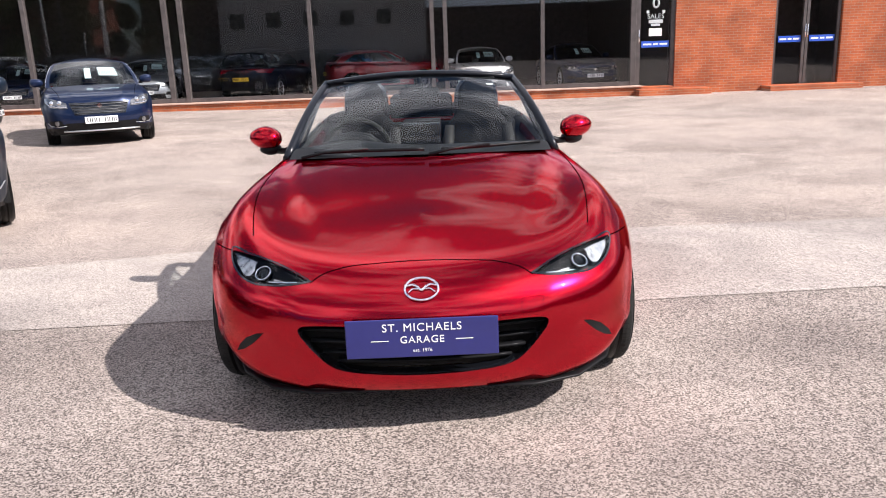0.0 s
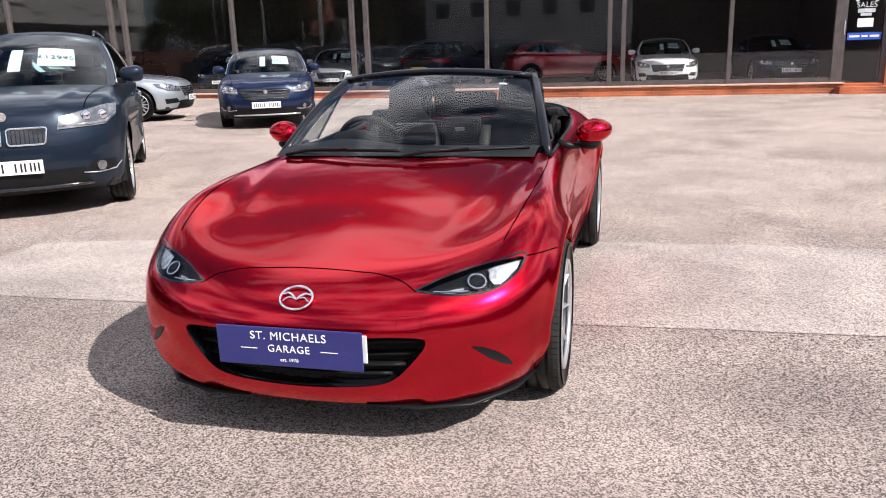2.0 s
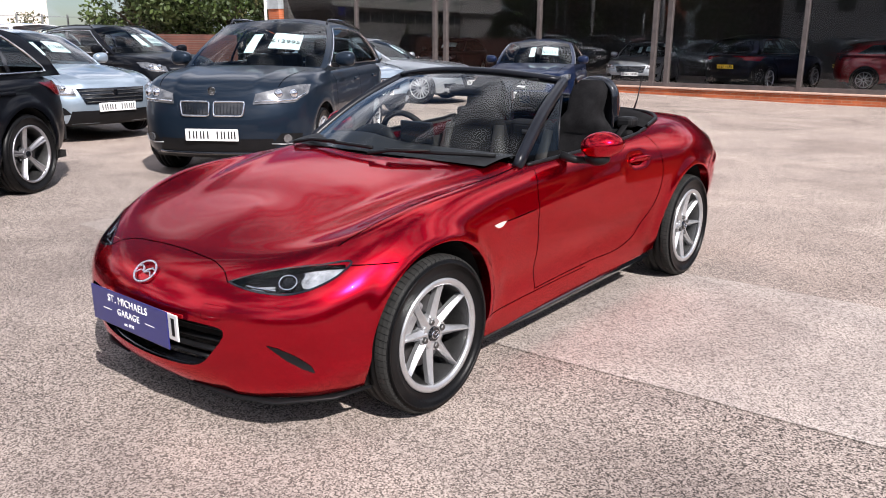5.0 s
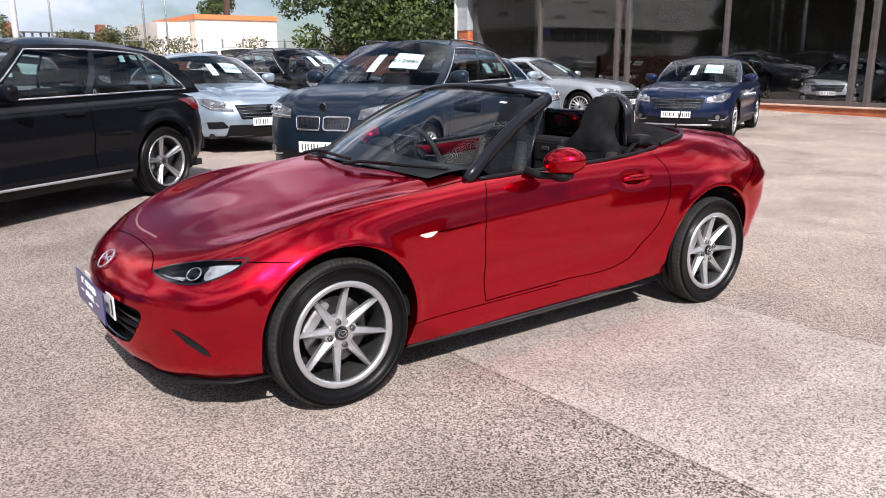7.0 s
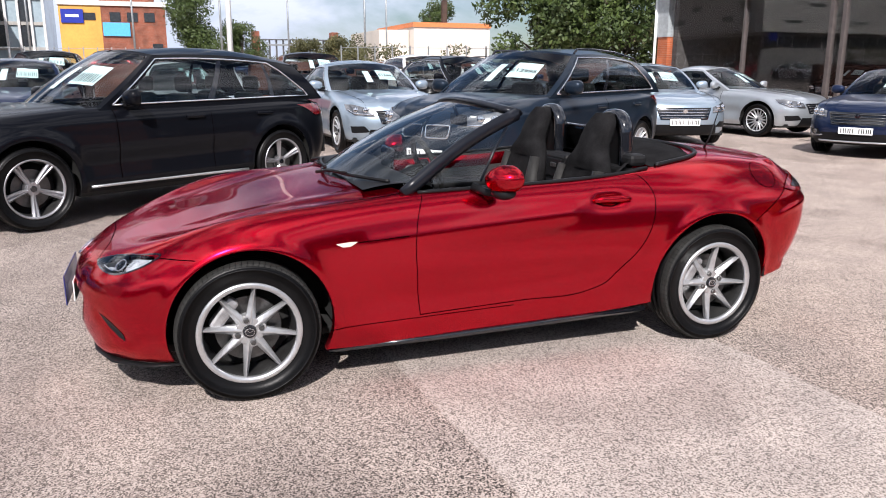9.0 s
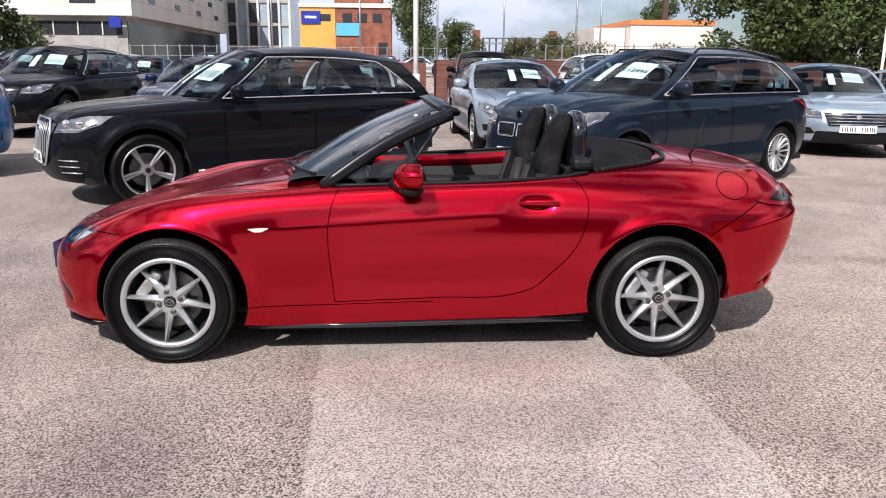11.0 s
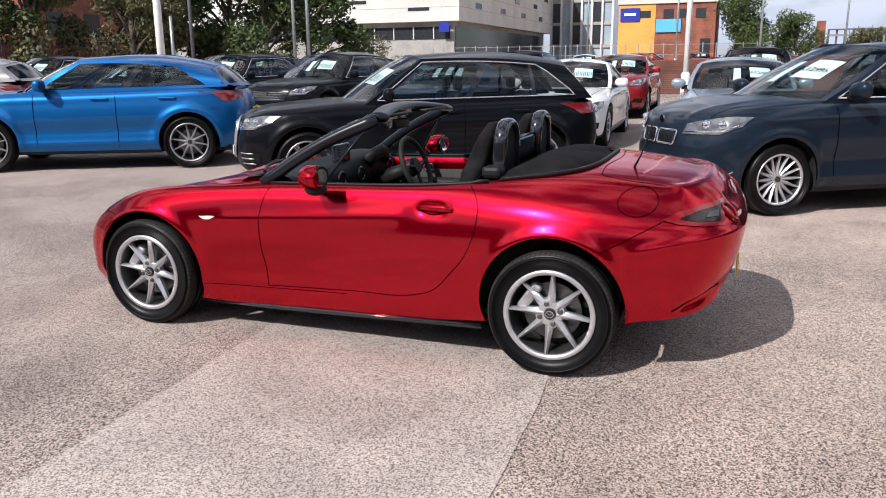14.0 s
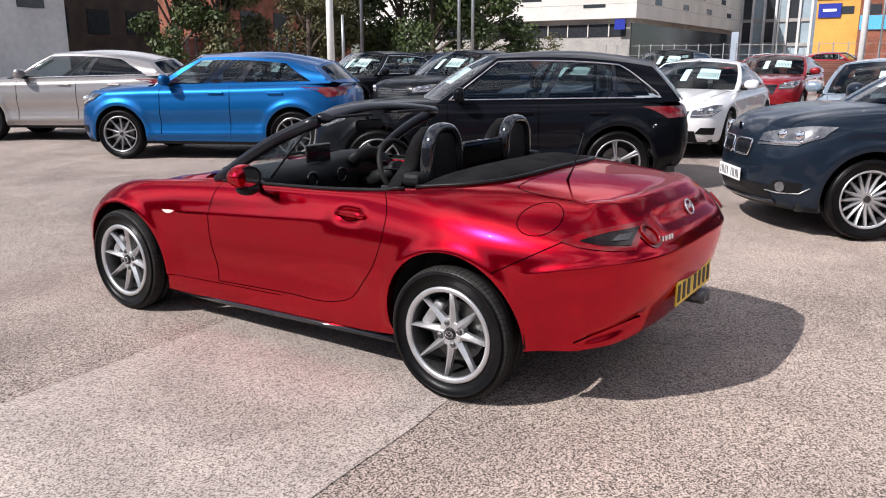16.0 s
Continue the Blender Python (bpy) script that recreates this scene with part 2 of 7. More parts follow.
GLASS_DARK = glass("privacy_glass", (0.5, 0.5, 0.52), 0.22)
GLASS_LAMP = glass("lamp_lens", (0.95, 0.96, 0.97), 0.97, 0.022)
GLASS_SHOP = glass("showroom_glass", (0.97, 0.97, 0.97), 0.98, 0.035)
RED_LENS = mat("red_lamp_lens", (0.16, 0.001, 0.003), 0.15, coat=0.5, var=0.3, var_scale=20)
SMOKE_LENS = mat("smoked_lamp_lens", (0.010, 0.006, 0.006), 0.2, coat=0.3, spec=0.3, var=0.5, var_scale=30)
PALE_LENS = mat("pale_clear_lens", (0.72, 0.66, 0.58), 0.2, coat=1.0, var=0.2)
WHITE_PLATE = mat("white_plate", (0.80, 0.80, 0.80), 0.35, var=0.05)
YELLOW_PLATE = mat("yellow_plate", (0.78, 0.52, 0.03), 0.35, var=0.06)
NAVY_PLATE = mat("navy_plate", (0.022, 0.025, 0.15), 0.30, var=0.08, coat=0.3)
WHITE_INK = mat("white_lettering", (0.85, 0.85, 0.86), 0.4)
BLACK_INK = mat("black_lettering", (0.01, 0.01, 0.01), 0.5)
HEADLAMP = mat("clear_headlamp", (0.17, 0.175, 0.185), 0.14, 0.6, coat=1.0, var=0.3, var_scale=22)
LAMP_BRIGHT = mat("bright_lamp_reflector", (0.58, 0.59, 0.60), 0.25, 0.7, coat=0.5, var=0.6, var_scale=30)
CARD = mat("price_card", (0.60, 0.76, 0.77), 0.5, var=0.06, var_scale=10)
WHITE_PAPER = mat("white_paper", (0.80, 0.80, 0.78), 0.6, var=0.05)


# ---- mesh helpers ----
def part(name, data, material, parent, label="", smooth=False):
    """Links a bmesh (or a mesh) as one mesh object under a thing or a part."""
    if isinstance(data, bmesh.types.BMesh):
        me = bpy.data.meshes.new(name)
        data.to_mesh(me)
        data.free()
    else:
        me = data
    if material is not None and not me.materials:
        me.materials.append(material)
    if smooth:
        for p in me.polygons:
            p.use_smooth = True
    ob = new(name, me)
    if parent is not None:
        ob.parent = parent
    if label:
        tagged(ob, label)
    return ob


def base(name, m, label, category, group=""):
    ob = new(name)
    ob.empty_display_size = 0.2
    ob.matrix_basis = m
    return tagged(ob, label, category, group)


def box(bm, x0, x1, y0, y1, z0, z1, bevel=0.0, m=None, seg=2):
    r = bmesh.ops.create_cube(bm, size=1)
    vs = r["verts"]
    for v in vs:
        v.co = Vector(((x0 + x1) / 2 + v.co.x * (x1 - x0), (y0 + y1) / 2 + v.co.y * (y1 - y0), (z0 + z1) / 2 + v.co.z * (z1 - z0)))
    if bevel:
        es = list({e for v in vs for e in v.link_edges})
        rb = bmesh.ops.bevel(bm, geom=es, offset=bevel, segments=seg, affect="EDGES", profile=0.5)
        vs = list(set(rb["verts"]) | {v for v in vs if v.is_valid})
    if m is not None:
        for v in vs:
            v.co = m @ v.co
    return vs


def boxed(*a, **k):
    bm = bmesh.new()
    box(bm, *a, **k)
    return bm


def cyl(bm, r, depth, m, seg=24, r2=None):
    return bmesh.ops.create_cone(bm, cap_ends=True, segments=seg, radius1=r, radius2=r if r2 is None else r2, depth=depth, matrix=m)["verts"]


def tube(bm, pts, r, seg=8, closed=False, sx=1.0, sy=1.0, up=(0, 0, 1)):
    """A swept tube along points; r one radius or a list."""
    pts = [Vector(p) for p in pts]
    n = len(pts)
    rings = []
    for i, p in enumerate(pts):
        a = pts[(i - 1) % n] if closed or i else pts[0]
        b = pts[(i + 1) % n] if closed or i < n - 1 else pts[-1]
        t = (b - a).normalized()
        s = t.cross(Vector(up))
        s = s.normalized() if s.length > 1e-4 else Vector((1, 0, 0))
        u = s.cross(t).normalized()
        rr = r[i] if isinstance(r, (list, tuple)) else r
        rings.append([bm.verts.new(p + (s * math.cos(q) * sx + u * math.sin(q) * sy) * rr) for q in (2 * math.pi * k / seg for k in range(seg))])
    for i in range(n if closed else n - 1):
        a, b = rings[i], rings[(i + 1) % n]
        for k in range(seg):
            bm.faces.new((a[k], a[(k + 1) % seg], b[(k + 1) % seg], b[k]))
    if not closed:
        bm.faces.new(rings[0][::-1])
        bm.faces.new(rings[-1])


def tubed(*a, **k):
    bm = bmesh.new()
    tube(bm, *a, **k)
    return bm


def lathe(bm, profile, seg=48, axis="x"):
    """Turns (radius, along) points round the x axis."""
    rings = []
    for r, a in profile:
        rings.append([bm.verts.new((a, r * math.cos(q), r * math.sin(q))) for q in (2 * math.pi * k / seg for k in range(seg))])
    for a, b in zip(rings, rings[1:]):
        for k in range(seg):
            bm.faces.new((a[k], a[(k + 1) % seg], b[(k + 1) % seg], b[k]))


def lathed(profile, seg=48):
    bm = bmesh.new()
    lathe(bm, profile, seg)
    bmesh.ops.recalc_face_normals(bm, faces=bm.faces)
    return bm


def grid_mesh(name, pts, material=None, smooth=True, normals=True):
    """A mesh from an array of points [i][j]."""
    a = np.asarray(pts, float)
    ni, nj = a.shape[:2]
    faces = [(i * nj + j, (i + 1) * nj + j, (i + 1) * nj + j + 1, i * nj + j + 1) for i in range(ni - 1) for j in range(nj - 1)]
    me = bpy.data.meshes.new(name)
    me.from_pydata(a.reshape(-1, 3).tolist(), [], faces)
    if material:
        me.materials.append(material)
    for p in me.polygons:
        p.use_smooth = smooth
    return me


def spline(xs, ys, q):
    """Smooth interpolation of a table."""
    xs, ys, q = np.asarray(xs, float), np.asarray(ys, float), np.asarray(q, float)
    m = np.gradient(ys, xs)
    d = np.diff(ys) / np.diff(xs)
    m[0], m[-1] = d[0], d[-1]
    i = np.clip(np.searchsorted(xs, q) - 1, 0, len(xs) - 2)
    h = xs[i + 1] - xs[i]
    t = np.clip((q - xs[i]) / h, 0, 1)
    return (2 * t**3 - 3 * t**2 + 1) * ys[i] + (t**3 - 2 * t**2 + t) * h * m[i] + (3 * t**2 - 2 * t**3) * ys[i + 1] + (t**3 - t**2) * h * m[i + 1]


# ---- car bodies: a B-spline skin over a cage of rings, each from the nose's middle round the flank to the tail's middle ----
FLIP = np.array((-1.0, 1, 1))


def skin(cage, nu, nv):
    """Points [u][v] of the half skin on the +x side. cage[k][c]: ring k from the sill up to the centre line, column c from nose to tail."""
    c = np.asarray(cage, float)
    bottom = (2 * c[0] - c[1])[None]
    top = (c[-2] * FLIP)[None]
    c = np.concatenate((bottom, c, top), 0)
    c = np.concatenate(((c[:, 1] * FLIP)[:, None], c, (c[:, -2] * FLIP)[:, None]), 1)

    def weights(n, count):
        s = np.linspace(0, n, count)
        i = np.minimum(s.astype(int), n - 1)
        t = s - i
        w = np.zeros((count, n + 3))
        b = ((1 - t)**3 / 6, (3 * t**3 - 6 * t**2 + 4) / 6, (-3 * t**3 + 3 * t**2 + 3 * t + 1) / 6, t**3 / 6)
        for k in range(4):
            w[np.arange(count), i + k] = b[k]
        return w
    wv, wu = weights(c.shape[0] - 3, nv), weights(c.shape[1] - 3, nu)
    return np.einsum("uc,vk,kcd->uvd", wu, wv, c)


def mirrored(pts):
    """Vertices and quads of both halves."""
    nu, nv = pts.shape[:2]
    v = np.concatenate((pts.reshape(-1, 3), (pts * FLIP).reshape(-1, 3)))
    i, j = np.meshgrid(np.arange(nu - 1), np.arange(nv - 1), indexing="ij")
    a = (i * nv + j).ravel()
    f = np.stack((a, a + nv, a + nv + 1, a + 1), 1)
    o = nu * nv
    return v, np.concatenate((f, f[:, ::-1] + o))


def vertex_normals(v, f):
    n = np.zeros_like(v)
    fn = np.cross(v[f[:, 2]] - v[f[:, 0]], v[f[:, 3]] - v[f[:, 1]])
    for k in range(4):
        np.add.at(n, f[:, k], fn)
    key = np.round(v, 5)
    _, inv = np.unique(key, axis=0, return_inverse=True)
    inv = inv.ravel()
    s = np.zeros((inv.max() + 1, 3))
    np.add.at(s, inv, n)
    n = s[inv]
    return n / np.maximum(np.linalg.norm(n, axis=1, keepdims=True), 1e-9)


def carve(v, f, sdf, where):
    """Takes out the faces inside a shape and draws the rest of the rim onto its edge. sdf(points) < 0 is inside; where(points) limits it."""
    inside = (sdf(v) < 0) & where(v)
    keep = ~inside[f].all(1)
    rim = np.unique(f[keep][inside[f[keep]]])
    for _ in range(4):
        p = v[rim]
        d = sdf(p)
        g = np.stack([(sdf(p + np.eye(3)[k] * 1e-4) - d) / 1e-4 for k in range(3)], 1)
        v[rim] = p - g * (d / np.maximum((g * g).sum(1), 1e-6))[:, None]
    return v, f[keep]


def panel(name, v, n, f, pick, material, parent, label="", lip=0.0):
    """One body panel: the faces that pick chooses, shaded as one skin with its neighbours."""
    ff = f[pick]
    ids, inv = np.unique(ff, return_inverse=True)
    me = bpy.data.meshes.new(name)
    me.from_pydata(v[ids].tolist(), [], inv.reshape(-1, 4).tolist())
    me.materials.append(material)
    for p in me.polygons:
        p.use_smooth = True
    me.normals_split_custom_set_from_vertices(n[ids].tolist())
    return part(name, me, None, parent, label)


def rim_strip(v, f, pick, push):
    """The inward return of an opening: the rim edges where pick holds, swept by push."""
    from collections import Counter
    e = np.concatenate([f[:, (k, (k + 1) % 4)] for k in range(4)])
    key = Counter(map(tuple, np.sort(e, 1)))
    bm = bmesh.new()
    made = {}
    for a, b in e:
        if key[(min(a, b), max(a, b))] == 1 and pick(v[a]) and pick(v[b]):
            for q in (a, b):
                if q not in made:
                    p = Vector(v[q])
                    made[q] = (bm.verts.new(p), bm.verts.new(p + Vector(push(p))))
            try:
                bm.faces.new((made[b][0], made[a][0], made[a][1], made[b][1]))
            except ValueError:
                pass
    return bm


# ---- wheels ----
def tyre_profile(r, rim, w):
    h = w / 2
    return [(rim, -h * 0.80), (rim + 0.012, -h * 0.92), (r * 0.80 + rim * 0.2, -h), (r * 0.93, -h * 0.97), (r * 0.975, -h * 0.88), (r * 0.994, -h * 0.72),
            (r, -h * 0.55), (r, -h * 0.50), (r - 0.007, -h * 0.48), (r - 0.007, -h * 0.40), (r, -h * 0.38), (r, -h * 0.06), (r - 0.007, -h * 0.04), (r - 0.007, h * 0.04), (r, h * 0.06),
            (r, h * 0.38), (r - 0.007, h * 0.40), (r - 0.007, h * 0.48), (r, h * 0.50), (r, h * 0.55), (r * 0.994, h * 0.72), (r * 0.975, h * 0.88), (r * 0.93, h * 0.97),
            (r * 0.885, h * 0.985), (r * 0.88, h * 1.0), (r * 0.80 + rim * 0.2, h), (rim + 0.016, h * 0.93), (rim + 0.004, h * 0.86), (rim, h * 0.80)]


def spoke_mesh(r0, r1, a, w0, w1, x0, x1, t):
    """One tapered wheel spoke at the angle a, ridged along its middle."""
    bm = bmesh.new()
    rows = []
    for k in range(7):
        s = k / 6
        r = r0 + (r1 - r0) * s
        w = w0 + (w1 - w0) * s
        x = x0 + (x1 - x0) * s ** 1.6
        row = [(x - t, -w), (x - 0.010, -w), (x + 0.006, -w * 0.16), (x + 0.006, w * 0.16), (x - 0.010, w), (x - t, w)]
        rows.append([bm.verts.new((px, r * math.cos(a) - q * math.sin(a), r * math.sin(a) + q * math.cos(a))) for px, q in row])
    for p, q in zip(rows, rows[1:]):
        for k in range(5):
            bm.faces.new((p[k], p[k + 1], q[k + 1], q[k]))
    bm.faces.new(rows[-1])
    bm.faces.new(rows[0][::-1])
    bmesh.ops.recalc_face_normals(bm, faces=bm.faces)
    return bm


def to_mesh(name, bm, smooth=False):
    me = bpy.data.meshes.new(name)
    bm.to_mesh(me)
    bm.free()
    for p in me.polygons:
        p.use_smooth = smooth
    return me


def tread_blocks(r, w, s, count=78):
    """The ribbed shoulder of a tyre: low slanted blocks with sipes between them."""
    bm = bmesh.new()
    h = w / 2
    edge = [(r + .0012, .52), (r * .996 + .001, .70), (r * .978 + .001, .88), (r * .955, .945)]
    cuts = [[[bm.verts.new((s * h * x, (q + g) * math.cos(b), (q + g) * math.sin(b))) for i, (q, x) in enumerate(edge)
              for b in [2 * math.pi * (k + .10 * i * s + o) / count]] for o, g in ((0, 0), (.86, 0), (.87, -.005), (.99, -.005))] for k in range(count)]
    lines = [line for cut in cuts for line in cut]
    for a, b in zip(lines, lines[1:] + lines[:1]):
        for i in range(3):
            bm.faces.new((a[i], b[i], b[i + 1], a[i + 1]))
    bmesh.ops.recalc_face_normals(bm, faces=bm.faces)
    return bm


def wheel_kit(r=0.30, rim=0.209, w=0.195, spokes=8, alloy=ALLOY, twin=False, seg=72, simple=False, face=0.035, star=False):
    """The meshes of one wheel, its outer face to +x."""
    kit = []
    h = w / 2
    barrel = [(rim + 0.008, h * 0.90), (rim + 0.006, h * 0.97), (rim - 0.006, h * 0.985), (rim - 0.016, h * 0.93), (rim - 0.020, h * 0.80), (rim - 0.014, h * 0.78)] if star else [(rim + 0.008, h * 0.90), (rim + 0.006, h * 0.96), (rim - 0.002, h * 0.97), (rim - 0.010, h * 0.90), (rim - 0.014, h * 0.78)]
    inner = [(rim - 0.014, h * 0.78), (rim - 0.020, h * 0.55), (rim - 0.028, -h * 0.5), (rim - 0.02, -h * 0.9)]
    kit.append(("wheel", to_mesh("wheel", lathed(barrel, seg), True), alloy, ""))
    kit.append(("tyre", to_mesh("tyre", lathed(tyre_profile(r, rim, w), seg), True), RUBBER, "black rubber tyre with grooved tread"))
    if star:
        for s in (1, -1):
            kit.append(("tread", to_mesh("tread", tread_blocks(r, w, s)), RUBBER_TREAD, "siped shoulder blocks"))
    # Silver like the rim, but coloured dark to put in the wheel's inner shade.
    kit.append(("barrel", to_mesh("barrel", lathed(inner, seg), True), STEEL, "inner rim barrel coloured dark for shade"))
    sm = []
    for k in range(spokes):
        a = 2 * math.pi * k / spokes + 0.06
        if star:
            a = 2 * math.pi * k / spokes
        for da in ((-0.075, 0.075) if twin else (0.0,)):
            sm.append(to_mesh("spoke", spoke_mesh(0.034 if star else 0.045, rim - 0.002, a + da, 0.0225 if star else 0.018 if not twin else 0.014, 0.0068 if star else 0.0095 if not twin else 0.017, face, h * 0.86, 0.030)))
    for me in sm:
        kit.append(("spoke", me, alloy, ""))
    bm = bmesh.new()
    cyl(bm, 0.062, 0.05, Matrix.Translation((face - 0.022, 0, 0)) @ Matrix.Rotation(radians(90), 4, "Y"), 28)
    bmesh.ops.bevel(bm, geom=bm.edges[:], offset=0.006, segments=2, affect="EDGES")
    kit.append(("hub", to_mesh("hub", bm), alloy, ""))
    bm = bmesh.new()
    cyl(bm, 0.031, 0.014, Matrix.Translation((face + 0.006, 0, 0)) @ Matrix.Rotation(radians(90), 4, "Y"), 24, 0.026)
    kit.append(("centre_cap", to_mesh("centre_cap", bm), BLACK_GLOSS, "black centre cap"))
    if not simple:
        bm = bmesh.new()
        tube(bm, [(face + 0.0145, 0.019 * math.cos(q), 0.015 * math.sin(q)) for q in (2 * math.pi * k / 20 for k in range(20))], 0.0022, 6, True, up=(1, 0, 0))
        tube(bm, [(face + 0.0145, -0.013, 0.008), (face + 0.0145, 0.0, -0.002), (face + 0.0145, 0.013, 0.008)], 0.002, 6, up=(1, 0, 0))
        kit.append(("cap_emblem", to_mesh("cap_emblem", bm), CHROME, "small chrome winged emblem"))
        for k in range(4):
            q = math.pi / 2 * k + math.pi / 8
            bm = bmesh.new()
            cyl(bm, 0.027, 0.030, Matrix.Translation((face - 0.014, 0.051 * math.cos(q), 0.051 * math.sin(q))) @ Matrix.Rotation(radians(90), 4, "Y"), 20, 0.021)
            bmesh.ops.bevel(bm, geom=bm.edges[:], offset=0.002, segments=2, affect="EDGES")
            kit.append(("lug_seat", to_mesh("lug_seat", bm), alloy, ""))
            bm = bmesh.new()
            m = Matrix.Translation((face + 0.005, 0.051 * math.cos(q), 0.051 * math.sin(q))) @ Matrix.Rotation(radians(90), 4, "Y")
            cyl(bm, 0.0145, 0.016, m, 6, 0.012)
            bmesh.ops.bevel(bm, geom=bm.edges[:], offset=0.002, segments=1, affect="EDGES")
            kit.append(("wheel_nut", to_mesh("wheel_nut", bm), STEEL, ""))
        bm = bmesh.new()
        box(bm, -0.01, 0.05, 0.10, 0.155, -0.075, 0.075, 0.014, Matrix.Rotation(radians(150), 4, "X"))
        kit.append(("brake_caliper", to_mesh("brake_caliper", bm), CAST, "grey cast brake caliper"))
    bm = bmesh.new()
    cyl(bm, rim * 0.66, 0.02, Matrix.Translation((-0.005, 0, 0)) @ Matrix.Rotation(radians(90), 4, "Y"), 36)
    cyl(bm, rim * 0.33, 0.04, Matrix.Translation((0.005, 0, 0)) @ Matrix.Rotation(radians(90), 4, "Y"), 24)
    kit.append(("brake_disc", to_mesh("brake_disc", bm), STEEL, "grey steel brake disc"))
    bm = bmesh.new()
    cyl(bm, rim * 0.93, 0.02, Matrix.Translation((-h * 0.7, 0, 0)) @ Matrix.Rotation(radians(90), 4, "Y"), 36)
    kit.append(("backplate", to_mesh("backplate", bm), RUBBER_DARK, ""))
    for _, me, material, _ in kit:
        me.materials.append(material)
    return kit


def put_wheel(kit, parent, x, y, z, turn=0.0):
    """One wheel with its pieces at a hub; a wheel at x < 0 faces the other way."""
    first = None
    for name, me, _, label in kit:
        ob = new(name, me)
        if first is None:
            first = ob
            ob.parent = parent
            ob.matrix_basis = pose(x, y, z, 0, 0, 0 if x > 0 else 180) @ Matrix.Rotation(turn, 4, "X")
        else:
            ob.parent = first
        if label:
            tagged(ob, label)
    return first


def arch_sdf(y, z, r):
    return lambda p: np.hypot(p[:, 1] - y, p[:, 2] - z) - r


# ---- the red roadster ----
roadster = base("sports_car", pose(0, 0, 0.010, 0.40), "metallic deep red two-seat roadster with folded black soft top", "car")
FRONT_AXLE, REAR_AXLE, ARCH = -1.145, 1.200, 0.348
ARCHES = (-1.130, 1.198)
ring_sill = [(0, -1.82, .175), (.33, -1.8, .175), (.6, -1.69, .175), (.75, -1.5, .18), (.8, -1.155, .2), (.765, -.78, .155), (.745, -.38, .155), (.735, .1, .16), (.745, .62, .17), (.8, 1.155, .24), (.775, 1.56, .265), (.68, 1.8, .295), (.38, 1.9, .325), (0, 1.91, .335)]
ring_low = [(0, -1.87, .23), (.35, -1.84, .23), (.65, -1.71, .23), (.795, -1.51, .235), (.84, -1.155, .28), (.785, -.78, .235), (.762, -.38, .235), (.755, .1, .24), (.765, .62, .25), (.83, 1.155, .32), (.8, 1.57, .36), (.71, 1.83, .4), (.4, 1.945, .42), (0, 1.955, .43)]
ring_mid = [(0, -1.885, .36), (.36, -1.85, .36), (.67, -1.72, .36), (.82, -1.52, .38), (.862, -1.155, .42), (.8, -.78, .36), (.772, -.38, .36), (.768, .1, .36), (.785, .62, .38), (.86, 1.155, .45), (.825, 1.58, .49), (.735, 1.86, .52), (.42, 1.975, .53), (0, 1.985, .54)]
ring_wide = [(0, -1.89, .455), (.36, -1.85, .46), (.67, -1.71, .47), (.82, -1.51, .5), (.87, -1.155, .56), (.805, -.78, .49), (.782, -.38, .48), (.778, .1, .48), (.797, .62, .5), (.878, 1.155, .58), (.832, 1.58, .61), (.725, 1.88, .63), (.43, 1.995, .64), (0, 2.005, .65)]
ring_waist = [(0, -1.865, .515), (.35, -1.815, .52), (.63, -1.68, .545), (.8, -1.48, .595), (.866, -1.155, .66), (.812, -.78, .6), (.788, -.38, .59), (.78, .1, .59), (.795, .62, .61), (.873, 1.155, .69), (.818, 1.58, .715), (.7, 1.87, .72), (.42, 1.985, .73), (0, 1.995, .735)]
ring_shoulder = [(0, -1.81, .57), (.33, -1.76, .578), (.575, -1.64, .61), (.755, -1.44, .665), (.83, -1.155, .74), (.8, -.78, .715), (.778, -.38, .7), (.765, .1, .7), (.775, .62, .73), (.835, 1.155, .8), (.745, 1.57, .8), (.635, 1.815, .785), (.42, 1.93, .785), (0, 1.945, .785)]
ring_crest = [(0, -1.72, .61), (.3, -1.675, .62), (.51, -1.575, .648), (.68, -1.39, .722), (.735, -1.155, .808), (.755, -.78, .822), (.75, -.38, .8), (.735, .1, .8), (.742, .62, .825), (.742, 1.155, .88), (.655, 1.53, .87), (.6, 1.775, .85), (.36, 1.885, .85), (0, 1.9, .85)]
ring_edge = [(0, -1.61, .64), (.28, -1.565, .645), (.45, -1.49, .665), (.565, -1.35, .688), (.6, -1.155, .738), (.65, -.78, .803), (.7, -.38, .845), (.69, .1, .85), (.7, .62, .865), (.65, 1.155, .925), (.59, 1.5, .905), (.5, 1.71, .88), (.3, 1.83, .875), (0, 1.85, .875)]
ring_top = [(0, -1.44, .685), (.2, -1.42, .685), (.34, -1.35, .695), (.42, -1.25, .715), (.42, -1.1, .762), (.46, -.78, .83), (.52, -.4, .87), (.5, .1, .87), (.5, .62, .88), (.45, 1.155, .945), (.42, 1.42, .935), (.35, 1.58, .917), (.2, 1.68, .908), (0, 1.7, .905)]
ring_spine = [(0, -1.25, .725), (0, -1.22, .73), (0, -1.17, .74), (0, -1.1, .755), (0, -1, .775), (0, -.75, .825), (0, -.42, .88), (0, .1, .88), (0, .62, .89), (0, 1.1, .95), (0, 1.33, .95), (0, 1.43, .94), (0, 1.5, .932), (0, 1.52, .93)]
cage = [ring_sill, ring_low, ring_mid, ring_wide, ring_waist, ring_shoulder, ring_crest, ring_edge, ring_top, ring_spine]
cage = [[(x, y + .045 * min(1, max(0, (y - 1.42) / .5)), z) for x, y, z in ring] for ring in cage]
